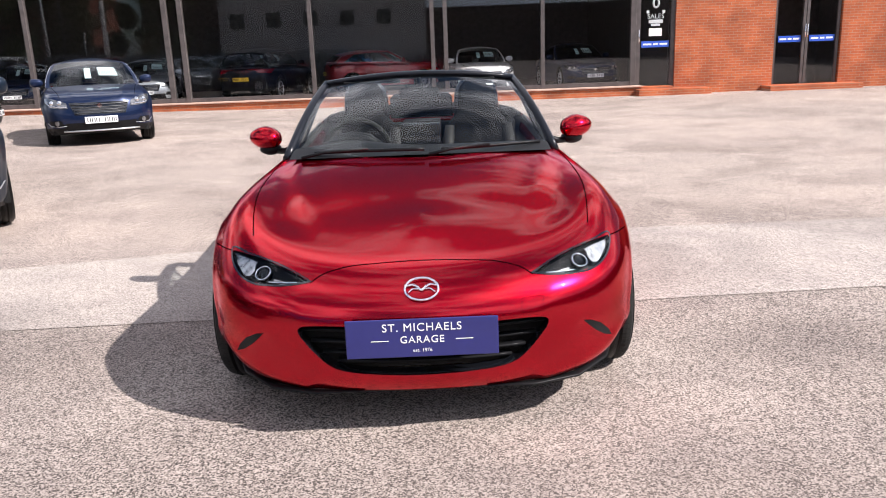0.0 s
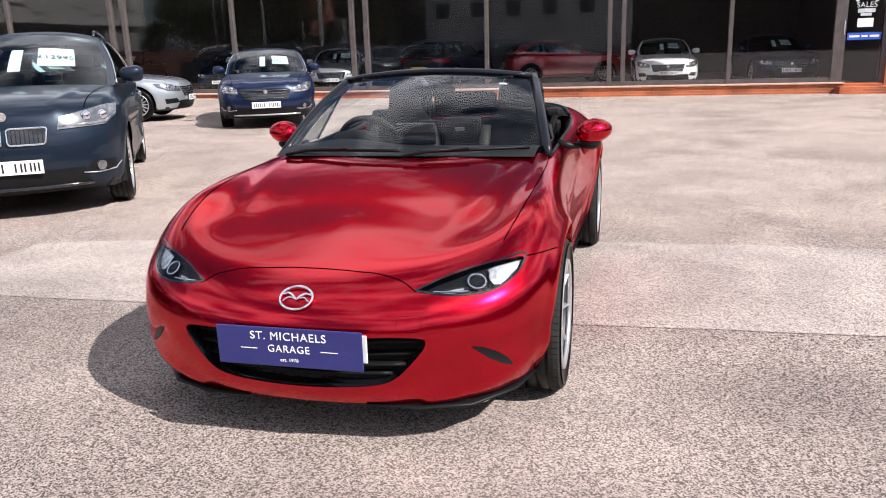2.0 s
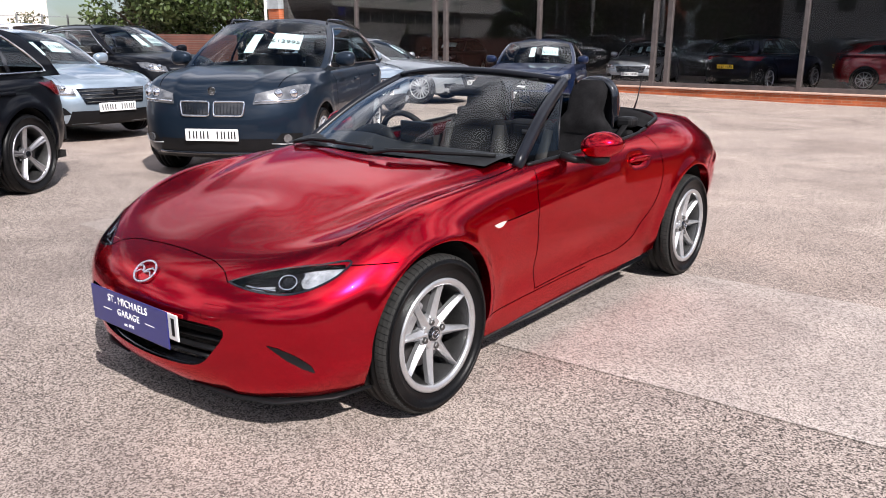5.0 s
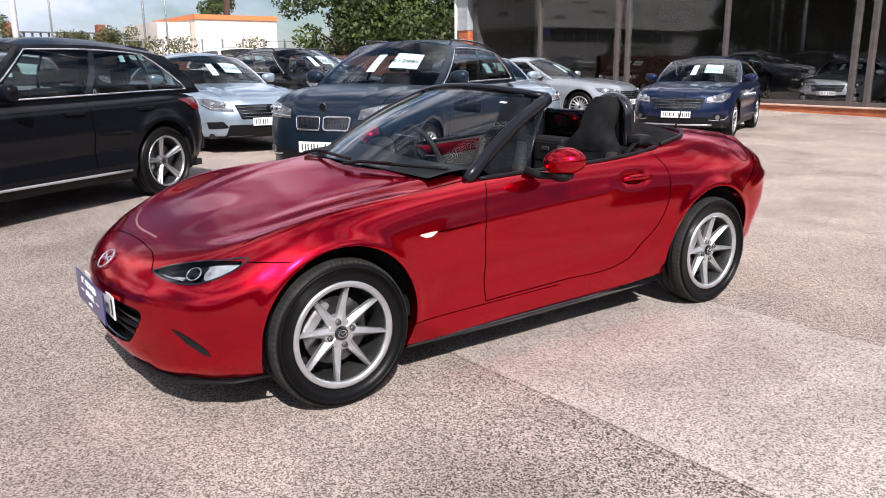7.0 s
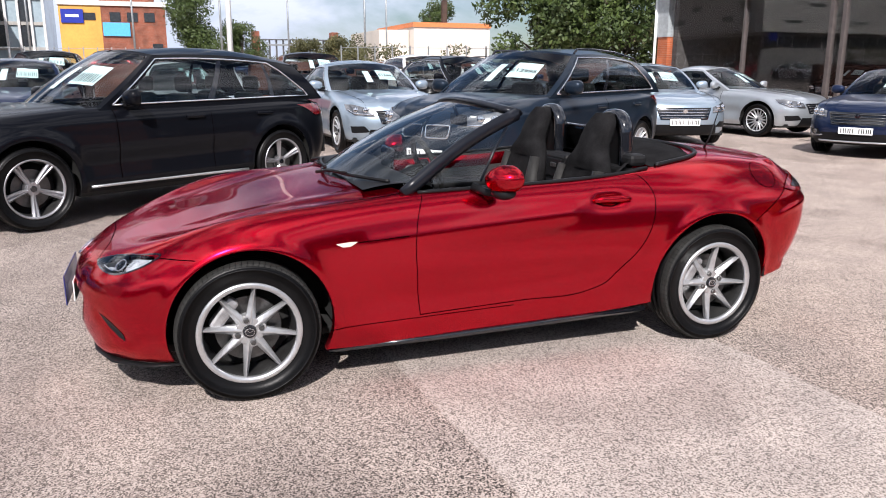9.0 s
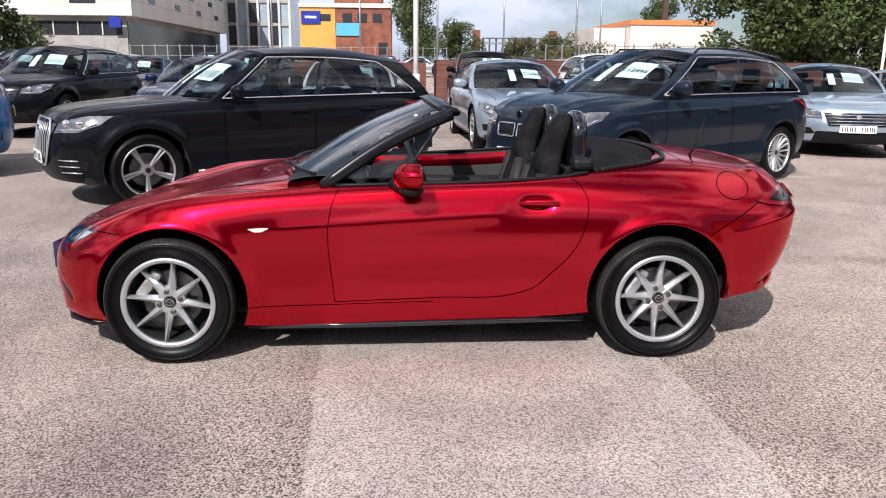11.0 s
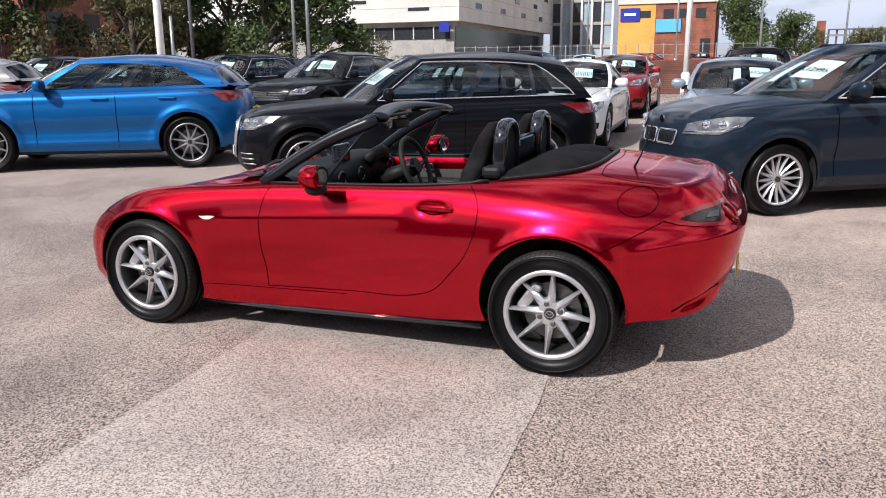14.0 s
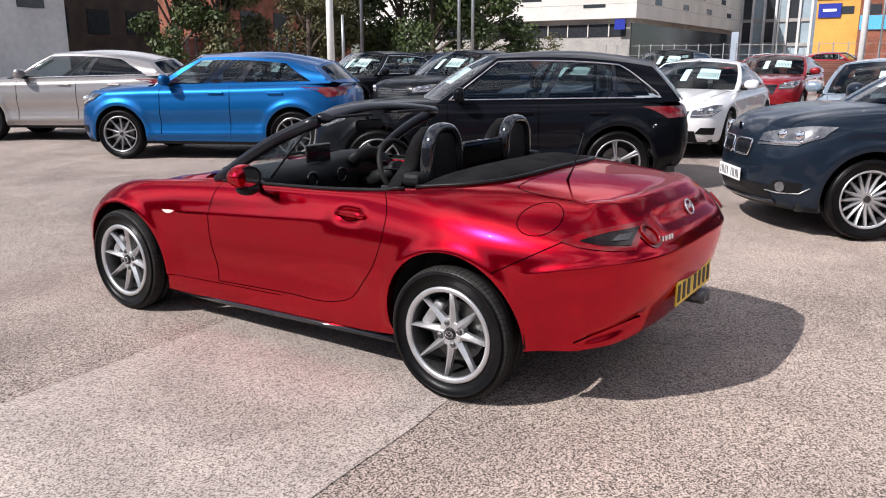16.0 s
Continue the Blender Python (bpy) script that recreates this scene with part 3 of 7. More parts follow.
body_v, body_f = mirrored(skin(cage, 13 * 24 + 1, 9 * 13 + 1))


def rounded(loop, r, n=4):
    """A closed outline with its corners rounded."""
    q = [Vector(p) for p in loop]
    out = []
    for i, p in enumerate(q):
        a, b = q[i - 1], q[(i + 1) % len(q)]
        s, e = p + (a - p).normalized() * r, p + (b - p).normalized() * r
        for k in range(n + 1):
            t = k / n
            out.append(s * (1 - t) ** 2 + p * 2 * t * (1 - t) + e * t * t)
    return [(v.x, v.y) for v in out]


def line_distance(a, b, line):
    best = np.full(len(a), 9.0)
    for (x0, y0), (x1, y1) in zip(line, line[1:]):
        dx, dy = x1 - x0, y1 - y0
        t = np.clip(((a - x0) * dx + (b - y0) * dy) / (dx * dx + dy * dy), 0, 1)
        best = np.minimum(best, np.hypot(a - x0 - t * dx, b - y0 - t * dy))
    return best


def press(v, f, line, axes, amount, soft, where):
    """Presses a crease into the skin (or raises it) along a line in one of its projections."""
    n = vertex_normals(v, f)
    a = np.abs(v[:, axes[0]]) if axes[0] == 0 else v[:, axes[0]]
    d = line_distance(a, v[:, axes[1]], line)
    return v + n * (amount * np.exp(-(d / soft) ** 2) * where(v))[:, None]


ramp01 = lambda q: np.clip(q, 0, 1)
in_front = lambda v: ramp01((-1.38 - v[:, 1]) / .08)
on_flank = lambda v: ramp01((np.abs(v[:, 0]) - .62) / .06)
behind = lambda v: ramp01((v[:, 1] - 1.50) / .08)
on_top = lambda v: ramp01((v[:, 2] - .60) / .06) * ramp01((-.30 - v[:, 1]) / .1)
body_v = press(body_v, body_f, [(.585, .368), (.64, .345), (.70, .303)], (0, 2), -.007, .026, in_front)
body_v = press(body_v, body_f, [(.44, .190), (.56, .210), (.68, .250), (.775, .320)], (0, 2), .010, .034, in_front)
body_v = press(body_v, body_f, [(.46, .505), (.62, .515), (.78, .545)], (0, 2), .004, .05, in_front)
body_v = press(body_v, body_f, [(.650, .325), (.575, .312), (.515, .275), (.46, .245)], (0, 2), -.004, .055, in_front)
body_v = press(body_v, body_f, [(-.62, .36), (0, .37), (.62, .40)], (1, 2), -.016, .075, on_flank)
body_v = press(body_v, body_f, [(-.60, .635), (-.20, .66), (.40, .70)], (1, 2), .006, .035, on_flank)
body_v = press(body_v, body_f, [(.555, .748), (.645, .750)], (1, 2), -.016, .030, on_flank)
body_v = press(body_v, body_f, [(.36, -1.52), (.49, -1.15), (.585, -.75), (.615, -.45)], (0, 1), .008, .058, lambda v: on_top(v) * ramp01((v[:, 1] + 1.50) / .42) ** 1.5)
body_v = press(body_v, body_f, [(.0, .790), (.34, .790)], (0, 2), -.013, .036, behind)
body_v = press(body_v, body_f, [(.50, .400), (.59, .372), (.67, .335)], (0, 2), -.020, .030, behind)
body_v = press(body_v, body_f, [(.44, .335), (.58, .318), (.70, .300)], (0, 2), .010, .026, behind)
body_v = press(body_v, body_f, [(1.56, .605), (1.72, .640), (1.90, .668), (2.02, .672)], (1, 2), .009, .020, lambda v: ramp01((v[:, 1] - 1.52) / .12))
body_v = press(body_v, body_f, [(.0, 1.865), (.30, 1.85), (.47, 1.80), (.55, 1.74)], (0, 1), .013, .036, lambda v: ramp01((v[:, 2] - .80) / .03))
for ya in ARCHES:
    arc = [(ya + .352 * math.cos(q), .312 + .352 * math.sin(q)) for q in np.linspace(-.1, math.pi + .1, 24)]
    body_v = press(body_v, body_f, arc, (1, 2), .012, .034, on_flank)

from mathutils.bvhtree import BVHTree
body_n = vertex_normals(body_v, body_f)
body_tree = BVHTree.FromPolygons(body_v.tolist(), body_f.tolist())


def grille_sdf(p):
    """The smiling mouth: wide above, narrower below, its corners rounded."""
    x, z = np.abs(p[:, 0]), p[:, 2]
    top = 0.437 - 0.10 * np.maximum(x - 0.30, 0) ** 1.5
    bottom = 0.250 + 0.16 * x ** 2
    d1, d2 = z - top, bottom - z
    d3 = (x - 0.475 + (0.437 - z) * 0.85) * 0.78
    k = 0.02
    return k * np.log(np.exp(d1 / k) + np.exp(d2 / k) + np.exp(d3 / k))


LAMP_OUT = [(.392, .570), (.47, .598), (.56, .620), (.64, .632), (.726, .636), (.716, .606), (.680, .573), (.63, .554), (.55, .551), (.46, .559)]


def polygon_sdf(loop, ia, ib, fold=True):
    q = np.asarray(loop, float)

    def sdf(p):
        a = np.abs(p[:, ia]) if fold and ia == 0 else p[:, ia]
        pt = np.stack((a, p[:, ib]), 1)
        best = np.full(len(pt), 9.0)
        wind = np.zeros(len(pt), bool)
        for i in range(len(q)):
            s, e = q[i], q[(i + 1) % len(q)]
            d = e - s
            t = np.clip(((pt - s) @ d) / (d @ d), 0, 1)
            best = np.minimum(best, np.linalg.norm(pt - s - t[:, None] * d, axis=1))
            c = ((s[1] > pt[:, 1]) != (e[1] > pt[:, 1])) & (pt[:, 0] < (e[0] - s[0]) * (pt[:, 1] - s[1]) / (e[1] - s[1] + 1e-12) + s[0])
            wind ^= c
        return np.where(wind, -best, best)
    return sdf


def cockpit_sdf(p):
    """Plan of the opening from the windscreen's foot to the hood well."""
    x, y = np.abs(p[:, 0]), p[:, 1]
    front = (-0.642 + 0.47 * x ** 2) - y
    rear = y - (1.335 - 0.30 * (x / 0.66) ** 3.2)
    side = x - spline([-0.7, -0.38, 0.1, 0.62, 0.9, 1.2, 1.4], [.655, .690, .688, .692, .672, .615, .56], y)
    k = 0.012
    return k * np.log(np.exp(np.clip(front / k, -60, 60)) + np.exp(np.clip(rear / k, -60, 60)) + np.exp(np.clip(side / k, -60, 60)))


lamp_sdf = polygon_sdf(LAMP_OUT, 0, 2)
for ya in ARCHES:
    body_v, body_f = carve(body_v, body_f, arch_sdf(ya, 0.312, ARCH), lambda p: np.abs(p[:, 0]) > 0.55)
body_v, body_f = carve(body_v, body_f, grille_sdf, lambda p: p[:, 1] < -1.55)
body_v, body_f = carve(body_v, body_f, cockpit_sdf, lambda p: p[:, 2] > 0.72)
body_v, body_f = carve(body_v, body_f, lamp_sdf, lambda p: (p[:, 1] < -1.3) & (p[:, 2] > 0.5))

DOOR_FRONT = ([.10, .275, .45, .65, .75, .84, .95], [-.375, -.375, -.39, -.395, -.375, -.335, -.30])
DOOR_BACK = ([.10, .30, .327, .42, .548, .70, .77, .84, .95], [.40, .50, .56, .68, .784, .835, .837, .79, .74])
fc = body_v[body_f].mean(1)
fx, fy, fz = np.abs(fc[:, 0]), fc[:, 1], fc[:, 2]
bonnet_half = spline([-1.8, -1.72, -1.45, -1.155, -.8, -.5, -.3], [.35, .40, .655, .688, .70, .685, .66], fy)
lead = -1.655 + 0.16 * np.clip(fx - 0.22, 0, 1) - 0.30 * np.clip(fx - 0.30, 0, 1)
is_bonnet = (fx < bonnet_half) & (fy > lead) & (fy < -0.30) & (fz > 0.56)
in_door = (fy > np.interp(fz, *DOOR_FRONT)) & (fy < np.interp(fz, *DOOR_BACK)) & (fz > 0.28 + 0.03 * np.clip(fy + .3, 0, 1)) & (fx > 0.6)
is_boot = (fx < 0.60 - 0.10 * np.clip(fy - 1.4, 0, 1)) & (fy > 1.33) & (fz > 0.66)
is_nose = (fy < -1.44 - 0.22 * (fz - 0.62)) & ~is_bonnet
is_tail = (fy > 1.48 + 0.65 * np.clip(fz - 0.60, 0, 1)) & (fz < 0.80) & ~is_boot
is_sill = (fz < 0.27) & (fy > -0.83) & (fy < 0.86) & (fx > 0.6)
left = fc[:, 0] > 0
taken = is_bonnet | in_door | is_boot | is_nose | is_tail | is_sill
for name, pick, label in (("bonnet", is_bonnet, "long curved red bonnet"), ("boot_lid", is_boot & ~is_bonnet, "short red boot lid"),
                          ("front_bumper", is_nose & ~is_bonnet, "red front bumper with a wide dark mouth"), ("rear_bumper", is_tail, "rounded red rear bumper")):
    panel(name, body_v, body_n, body_f, pick, RED, roadster, label)
doors = {}
for name, pick, label in (("door", in_door & ~is_sill & ~is_bonnet, "red door with a flush pull handle"), ("sill", is_sill, ""),
                          ("front_wing", ~taken & (fy < 0.0), "flared red front wing"), ("rear_wing", ~taken & (fy >= 0.0), "flared red rear wing")):
    for s in (True, False):
        ob = panel(name, body_v, body_n, body_f, pick & (left == s), RED, roadster, label)
        if name == "door":
            doors[s] = ob

# returns of the openings, wheel wells, underside
for ya in ARCHES:
    for s in (1, -1):
        part("arch_lip", rim_strip(body_v, body_f, lambda p: abs(math.hypot(p[1] - ya, p[2] - .312) - ARCH) < 0.012 and p[0] * s > 0.5, lambda p: (-0.05 * s, 0, 0)), RED, roadster)
        bm = bmesh.new()
        rows = [[bm.verts.new((s * x, ya + 0.358 * math.cos(q), 0.312 + 0.358 * math.sin(q))) for q in (math.pi * (k / 30 * 1.06 - 0.03) for k in range(31))] for x in (0.50, 0.80)]
        for k in range(30):
            bm.faces.new((rows[0][k], rows[0][k + 1], rows[1][k + 1], rows[1][k]))
        bm.faces.new(rows[0])
        part("wheel_well", bm, RUBBER_DARK, roadster)
part("grille_return", rim_strip(body_v, body_f, lambda p: p[1] < -1.55 and abs(grille_sdf(np.array([p]))[0]) < 0.006, lambda p: (0, 0.07, 0)), BLACK_GLOSS, roadster, smooth=True)
bm = boxed(-0.64, 0.64, -1.60, 1.50, 0.19, 0.23, 0.01)
part("underbody", bm, RUBBER_DARK, roadster)


def on_body(p, d):
    """Where a ray meets the skin, and the outward normal."""
    hit, nor, _, _ = body_tree.ray_cast(Vector(p), Vector(d))
    if hit is None:
        hit, nor, _, _ = body_tree.find_nearest(Vector(p) + Vector(d) * 1.5)
    if nor.dot(Vector(d)) > 0:
        nor = -nor
    return hit, nor


def drape(pts, d, width, lift, closed=False, step=0.012):
    """A narrow strip laid on the skin along a line of ray starts."""
    line = []
    loop = list(pts) + ([pts[0]] if closed else [])
    for a, b in zip(loop, loop[1:]):
        a, b = Vector(a), Vector(b)
        n = max(1, int((b - a).length / step))
        line += [a.lerp(b, k / n) for k in range(n)]
    if not closed:
        line.append(Vector(loop[-1]))
    spots = [on_body(p, d) for p in line]
    bm = bmesh.new()
    rows = []
    m = len(spots)
    for i, (h, nor) in enumerate(spots):
        a = spots[(i - 1) % m if closed else max(i - 1, 0)][0]
        b = spots[(i + 1) % m if closed else min(i + 1, m - 1)][0]
        t = (b - a)
        s = nor.cross(t).normalized() if t.length > 1e-6 else Vector((0, 0, 1))
        rows.append((bm.verts.new(h + nor * lift + s * width / 2), bm.verts.new(h + nor * lift - s * width / 2)))
    for i in range(m if closed else m - 1):
        a, b = rows[i], rows[(i + 1) % m]
        bm.faces.new((a[0], b[0], b[1], a[1]))
    bmesh.ops.recalc_face_normals(bm, faces=bm.faces)
    return bm


def curve(pts, n=8):
    """A smooth line through points."""
    a = np.asarray(pts, float)
    t = np.r_[0, np.cumsum(np.linalg.norm(np.diff(a, axis=0), axis=1))]
    q = np.linspace(0, t[-1], n * (len(a) - 1) + 1)
    return np.stack([spline(t, a[:, k], q) for k in range(a.shape[1])], 1)


def patch(loop, start, along, lift, grid=0.008, sdf_axes=(0, 2), inset=0.0, shape=None):
    """A piece of the skin inside an outline, lifted off it. start(a, b): the ray's start from plane coordinates."""
    q = np.asarray(loop, float)
    a0, b0 = q.min(0) - 0.004
    a1, b1 = q.max(0) + 0.004
    na, nb = max(3, int((a1 - a0) / grid)), max(3, int((b1 - b0) / grid))
    A, B = np.meshgrid(np.linspace(a0, a1, na), np.linspace(b0, b1, nb), indexing="ij")
    pt = np.zeros((na * nb, 3))
    pt[:, 0], pt[:, 2] = A.ravel(), B.ravel()
    sd = polygon_sdf(q, 0, 2, fold=False)
    i, j = np.meshgrid(np.arange(na - 1), np.arange(nb - 1), indexing="ij")
    c = (i * nb + j).ravel()
    f = np.stack((c, c + nb, c + nb + 1, c + 1), 1)
    pt, f = carve(pt, f, lambda p: -(sd(p) + inset), lambda p: np.full(len(p), True))
    ids, inv = np.unique(f, return_inverse=True)
    spots = [on_body(start(pt[k, 0], pt[k, 2]), along) for k in ids]
    me = bpy.data.meshes.new("patch")
    me.from_pydata([tuple(h + nor * lift) for h, nor in spots], [], inv.reshape(-1, 4).tolist())
    for p in me.polygons:
        p.use_smooth = True
    return me


for s in (1, -1):
    P = lambda y, z: (s * 1.6, y, z)
    A = (-s, 0, 0)
    part("door_gap", drape([P(y, z) for y, z in curve([(-.335, .845), (-.375, .75), (-.395, .65), (-.39, .45), (-.375, .275)])], A, 0.0036, 0.0012), SHUT, roadster)
    part("door_gap", drape([P(y, z) for y, z in curve([(-.375, .275), (.13, .288), (.50, .305), (.59, .335), (.68, .42), (.784, .548), (.835, .70), (.837, .77), (.80, .84), (.775, .862)])], A, 0.0036, 0.0012), SHUT, roadster)
    # The sill crease's shade is painted on as a thin dark strip.
    part("sill_crease_shade", drape([P(y, z) for y, z in ((-.80, .262), (-.375, .262), (.1, .268))], A, 0.003, 0.001), SHUT, roadster)
    part("bumper_gap", drape([(s * x, -3, z) for x, z in curve([(.728, .632), (.78, .630), (.82, .628)])], (0, 1, 0), 0.004, 0.0012), SHUT, roadster)
    part("quarter_gap", drape([P(y, z) for y, z in [(1.425, .600), (1.50, .642), (1.60, .696), (1.69, .744)]], A, 0.004, 0.0012), SHUT, roadster)
    part("bonnet_gap", drape([(s * x, y, 2) for x, y in curve([(.645, -1.46), (.672, -1.30), (.688, -1.155), (.70, -.80), (.692, -.5), (.68, -.40)])], (0, 0, -1), 0.004, 0.0012), SHUT, roadster)
    part("sill_trim", tubed([(s * .745, -.80, .152), (s * .742, -.3, .148), (s * .738, .2, .152), (s * .752, .84, .166)], 0.014, 8), BLACK_GLOSS, roadster, "thin gloss black sill trim", True)
    part("front_lip", tubed([(s * .22, -1.80, .172), (s * .40, -1.768, .162), (s * .56, -1.695, .156), (s * .69, -1.55, .160), (s * .75, -1.42, .172)], [.005, .013, .015, .013, .006], 8, sx=1.5, sy=.55), BLACK_TRIM, roadster, "black front spoiler lip", True)
part("bonnet_gap", drape([(x, -3, z) for x, z in curve([(-.395, .566), (-.355, .588), (-.29, .604), (-.15, .614), (0, .617), (.15, .614), (.29, .604), (.355, .588), (.395, .566)])], (0, 1, 0), 0.0034, 0.0012), SHUT, roadster)
loop = rounded([(.345, .452), (.425, .452), (.425, .502), (.345, .502)], .012, 3)
part("towing_cover", drape([(x, -3, z) for x, z in loop], (0, 1, 0), 0.0010, 0.0006, True), SHUT, roadster)
part("boot_gap", drape([(x, y, 2) for x, y in curve([(-.56, 1.66), (-.585, 1.50), (-.56, 1.39), (-.45, 1.375), (0, 1.40), (.45, 1.375), (.56, 1.39), (.585, 1.50), (.56, 1.66)])], (0, 0, -1), 0.004, 0.0012), SHUT, roadster)

kit_near = wheel_kit(r=0.304, rim=0.212, star=True, face=0.058)
for y in (FRONT_AXLE, REAR_AXLE):
    for s in (1, -1):
        put_wheel(kit_near, roadster, s * (0.748 if y < 0 else 0.753), y, 0.294 - 0.007 * y, -0.15 if y < 0 else -0.07)

# windscreen, pillars, header
def screen_point(a, b):
    """a across -1..1, b from the foot 0 to the header 1."""
    foot = Vector((0.655 * a, -0.65 + 0.215 * a * a, 0.857 - 0.012 * a * a))
    head = Vector((0.515 * a, 0.075 + 0.085 * a * a, 1.205 - 0.040 * a * a))
    p = foot.lerp(head, b)
    p.z += 0.030 * math.sin(math.pi * b)
    return p


wind = part("windscreen", grid_mesh("windscreen", [[screen_point(-1 + 2 * i / 24, j / 12) for j in range(13)] for i in range(25)], GLASS_CLEAR), None, roadster, "raked clear windscreen")
for s in (1, -1):
    part("windscreen_pillar", tubed([screen_point(s * (1.02), b / 10 * 1.06 - 0.03) + Vector((s * 0.010, 0.022, -0.010)) for b in range(11)], [0.033] * 11, 12, sx=0.75, sy=1.0), PILLAR, roadster, "gloss black windscreen pillar", True)
    part("quarter_light", grid_mesh("quarter_light", [[(s * (.66 - .10 * b), -.30 + .44 * b + a * (1 - b) * .26, .862 + .24 * b) for b in (0, .33, .66, 1)] for a in (0, .5, 1)], GLASS_TINT), None, roadster)
    part("quarter_frame", tubed([(s * .655, -.035, .862), (s * .60, .06, 1.0), (s * .56, .14, 1.10)], 0.007, 6), PILLAR, roadster, smooth=True)
header = bmesh.new()
tube(header, [screen_point(a / 8, 1.0) + Vector((0, 0.045, 0.002)) for a in range(-8, 9)], 0.054, 12, sx=0.92, sy=0.40, up=(0, 0.2, 1))
part("windscreen_header", header, PILLAR, roadster, "black windscreen header rail", True)
skin_z = lambda x, y: on_body((x, y, 2), (0, 0, -1))[0].z
cowl = [[(0.655 * a, y, min(0.838 - 0.02 * a * a, skin_z(0.655 * a, y) - 0.004)) for y in (-0.66 + 0.215 * a * a + 0.09 * k / 3 for k in range(4))] for a in np.linspace(-1, 1, 21)]
part("scuttle", grid_mesh("scuttle", cowl, BLACK_TRIM), None, roadster, "black plastic scuttle under the windscreen")


# ---- roadster details ----
def text_mesh(words, size, spacing=1.0, extrude=0.0008):
    cu = bpy.data.curves.new("lettering", "FONT")
    cu.body, cu.size, cu.align_x, cu.align_y, cu.extrude, cu.space_character = words, size, "CENTER", "CENTER", extrude, spacing
    ob = bpy.data.objects.new("lettering", cu)
    scene.collection.objects.link(ob)
    me = bpy.data.meshes.new_from_object(ob.evaluated_get(bpy.context.evaluated_depsgraph_get()))
    bpy.data.objects.remove(ob)
    return me


# headlamps: a dark bucket behind a clear cover, with projector and reflectors
for s in (1, -1):
    front = lambda a, b: (s * a, -3, b)
    F = (0, 1, 0)
    lamp = part("headlamp", patch(LAMP_OUT, front, F, -0.040, 0.010, inset=-0.004), BLACK_TRIM, roadster, "slim headlamp with a dark bucket and projector lens")
    part("lens_cover", patch(LAMP_OUT, front, F, 0.001, 0.008), GLASS_LAMP, lamp, "clear lens cover")
    part("lamp_rim", drape([(s * x, -3, z) for x, z in curve(LAMP_OUT + LAMP_OUT[:1], 6)[:-1]], F, 0.007, 0.0015, True), BLACK_GLOSS, lamp)
    part("reflector", patch([(.640, .575), (.622, .592), (.628, .604), (.612, .616), (.64, .622), (.68, .626), (.716, .628), (.707, .606), (.680, .584), (.660, .572)], front, F, -0.014, 0.008), LAMP_BRIGHT, lamp, "bright outer reflector")
    part("reflector", patch([(.455, .566), (.50, .576), (.548, .580), (.548, .570), (.50, .563)], front, F, -0.028, 0.005), LAMP_BRIGHT, lamp, "bright inner reflector")
    h, nor = on_body((s * .585, -3, .588), F)
    bm = bmesh.new()
    bmesh.ops.create_uvsphere(bm, u_segments=24, v_segments=14, radius=0.027, matrix=Matrix.Translation(h - nor * 0.030))
    part("projector", bm, GLASS_DARK, lamp, "round glass projector", True)
    side = nor.cross(Vector((0, 0, 1))).normalized()
    upv = side.cross(nor).normalized()
    ring = [h - nor * 0.012 + side * math.cos(q) * 0.031 + upv * math.sin(q) * 0.028 for q in (2 * math.pi * k / 28 for k in range(28))]
    part("projector_ring", tubed(ring, 0.0032, 6, True, up=nor), CHROME, lamp, "chrome projector ring", True)
    part("light_bar", tubed([on_body((s * x, -3, z), F)[0] - Vector((0, -.018, .004)) for x, z in curve([(.445, .564), (.50, .560), (.56, .558)], 5)], 0.004, 6), CHROME, lamp, smooth=True)
    # fog vents
    vent = [(.578, .384), (.612, .376), (.655, .350), (.690, .312), (.704, .284), (.672, .298), (.630, .330), (.600, .360)]
    v = part("bumper_vent", patch(vent, front, F, 0.0015, 0.006), BLACK_TRIM, roadster, "dark vent in the bumper corner")
    # side repeater, handle
    side_start = lambda a, b: (s * 1.6, a, b)
    part("side_repeater", patch([(-.765, .648), (-.70, .652), (-.665, .650), (-.70, .632), (-.735, .632)], side_start, (-s, 0, 0), 0.004, 0.006), PALE_LENS, roadster, "small clear side repeater")
    # Thin dark strip painted for the shade along the wing crease.
    part("wing_crease_shade", drape([(s * 1.6, y, z) for y, z in ((-.665, .646), (-.55, .650), (-.43, .654))], (-s, 0, 0), .004, .0012), SHUT, roadster)
    cup = part("handle_cup", patch([(.52, .745), (.55, .768), (.60, .776), (.65, .765), (.67, .745), (.63, .722), (.58, .718), (.54, .728)], side_start, (-s, 0, 0), 0.001, 0.007), RED, roadster, "scooped recess behind the handle")
    pts = [on_body((s * 1.6, y, z), (-s, 0, 0)) for y, z in ((.515, .748), (.56, .752), (.61, .753), (.66, .751), (.705, .748))]
    part("door_handle", tubed([p + q * l for (p, q), l in zip(pts, (.004, .018, .020, .019, .008))], [.010, .015, .016, .017, .012], 10, sy=1.0, sx=.8), RED, doors[s > 0], "", True)
    # Dark strip that paints the shade in the cup under the handle.
    part("handle_shade_strip", drape([(s * 1.6, y, z) for y, z in curve([(.525, .738), (.57, .724), (.62, .722), (.655, .734)], 5)], (-s, 0, 0), .006, .0016), SHUT, roadster)
    # mirrors
    bm = bmesh.new()
    bmesh.ops.create_uvsphere(bm, u_segments=28, v_segments=18, radius=1.0)
    for v in bm.verts:
        x, y, z = v.co
        taper = 1.0 - 0.16 * max(0, x)
        yy = -abs(y) ** .85 * 0.084 if y < 0 else abs(y) ** .3 * 0.042
        thin = 1.0 - 0.12 * max(0.0, -y) ** 2
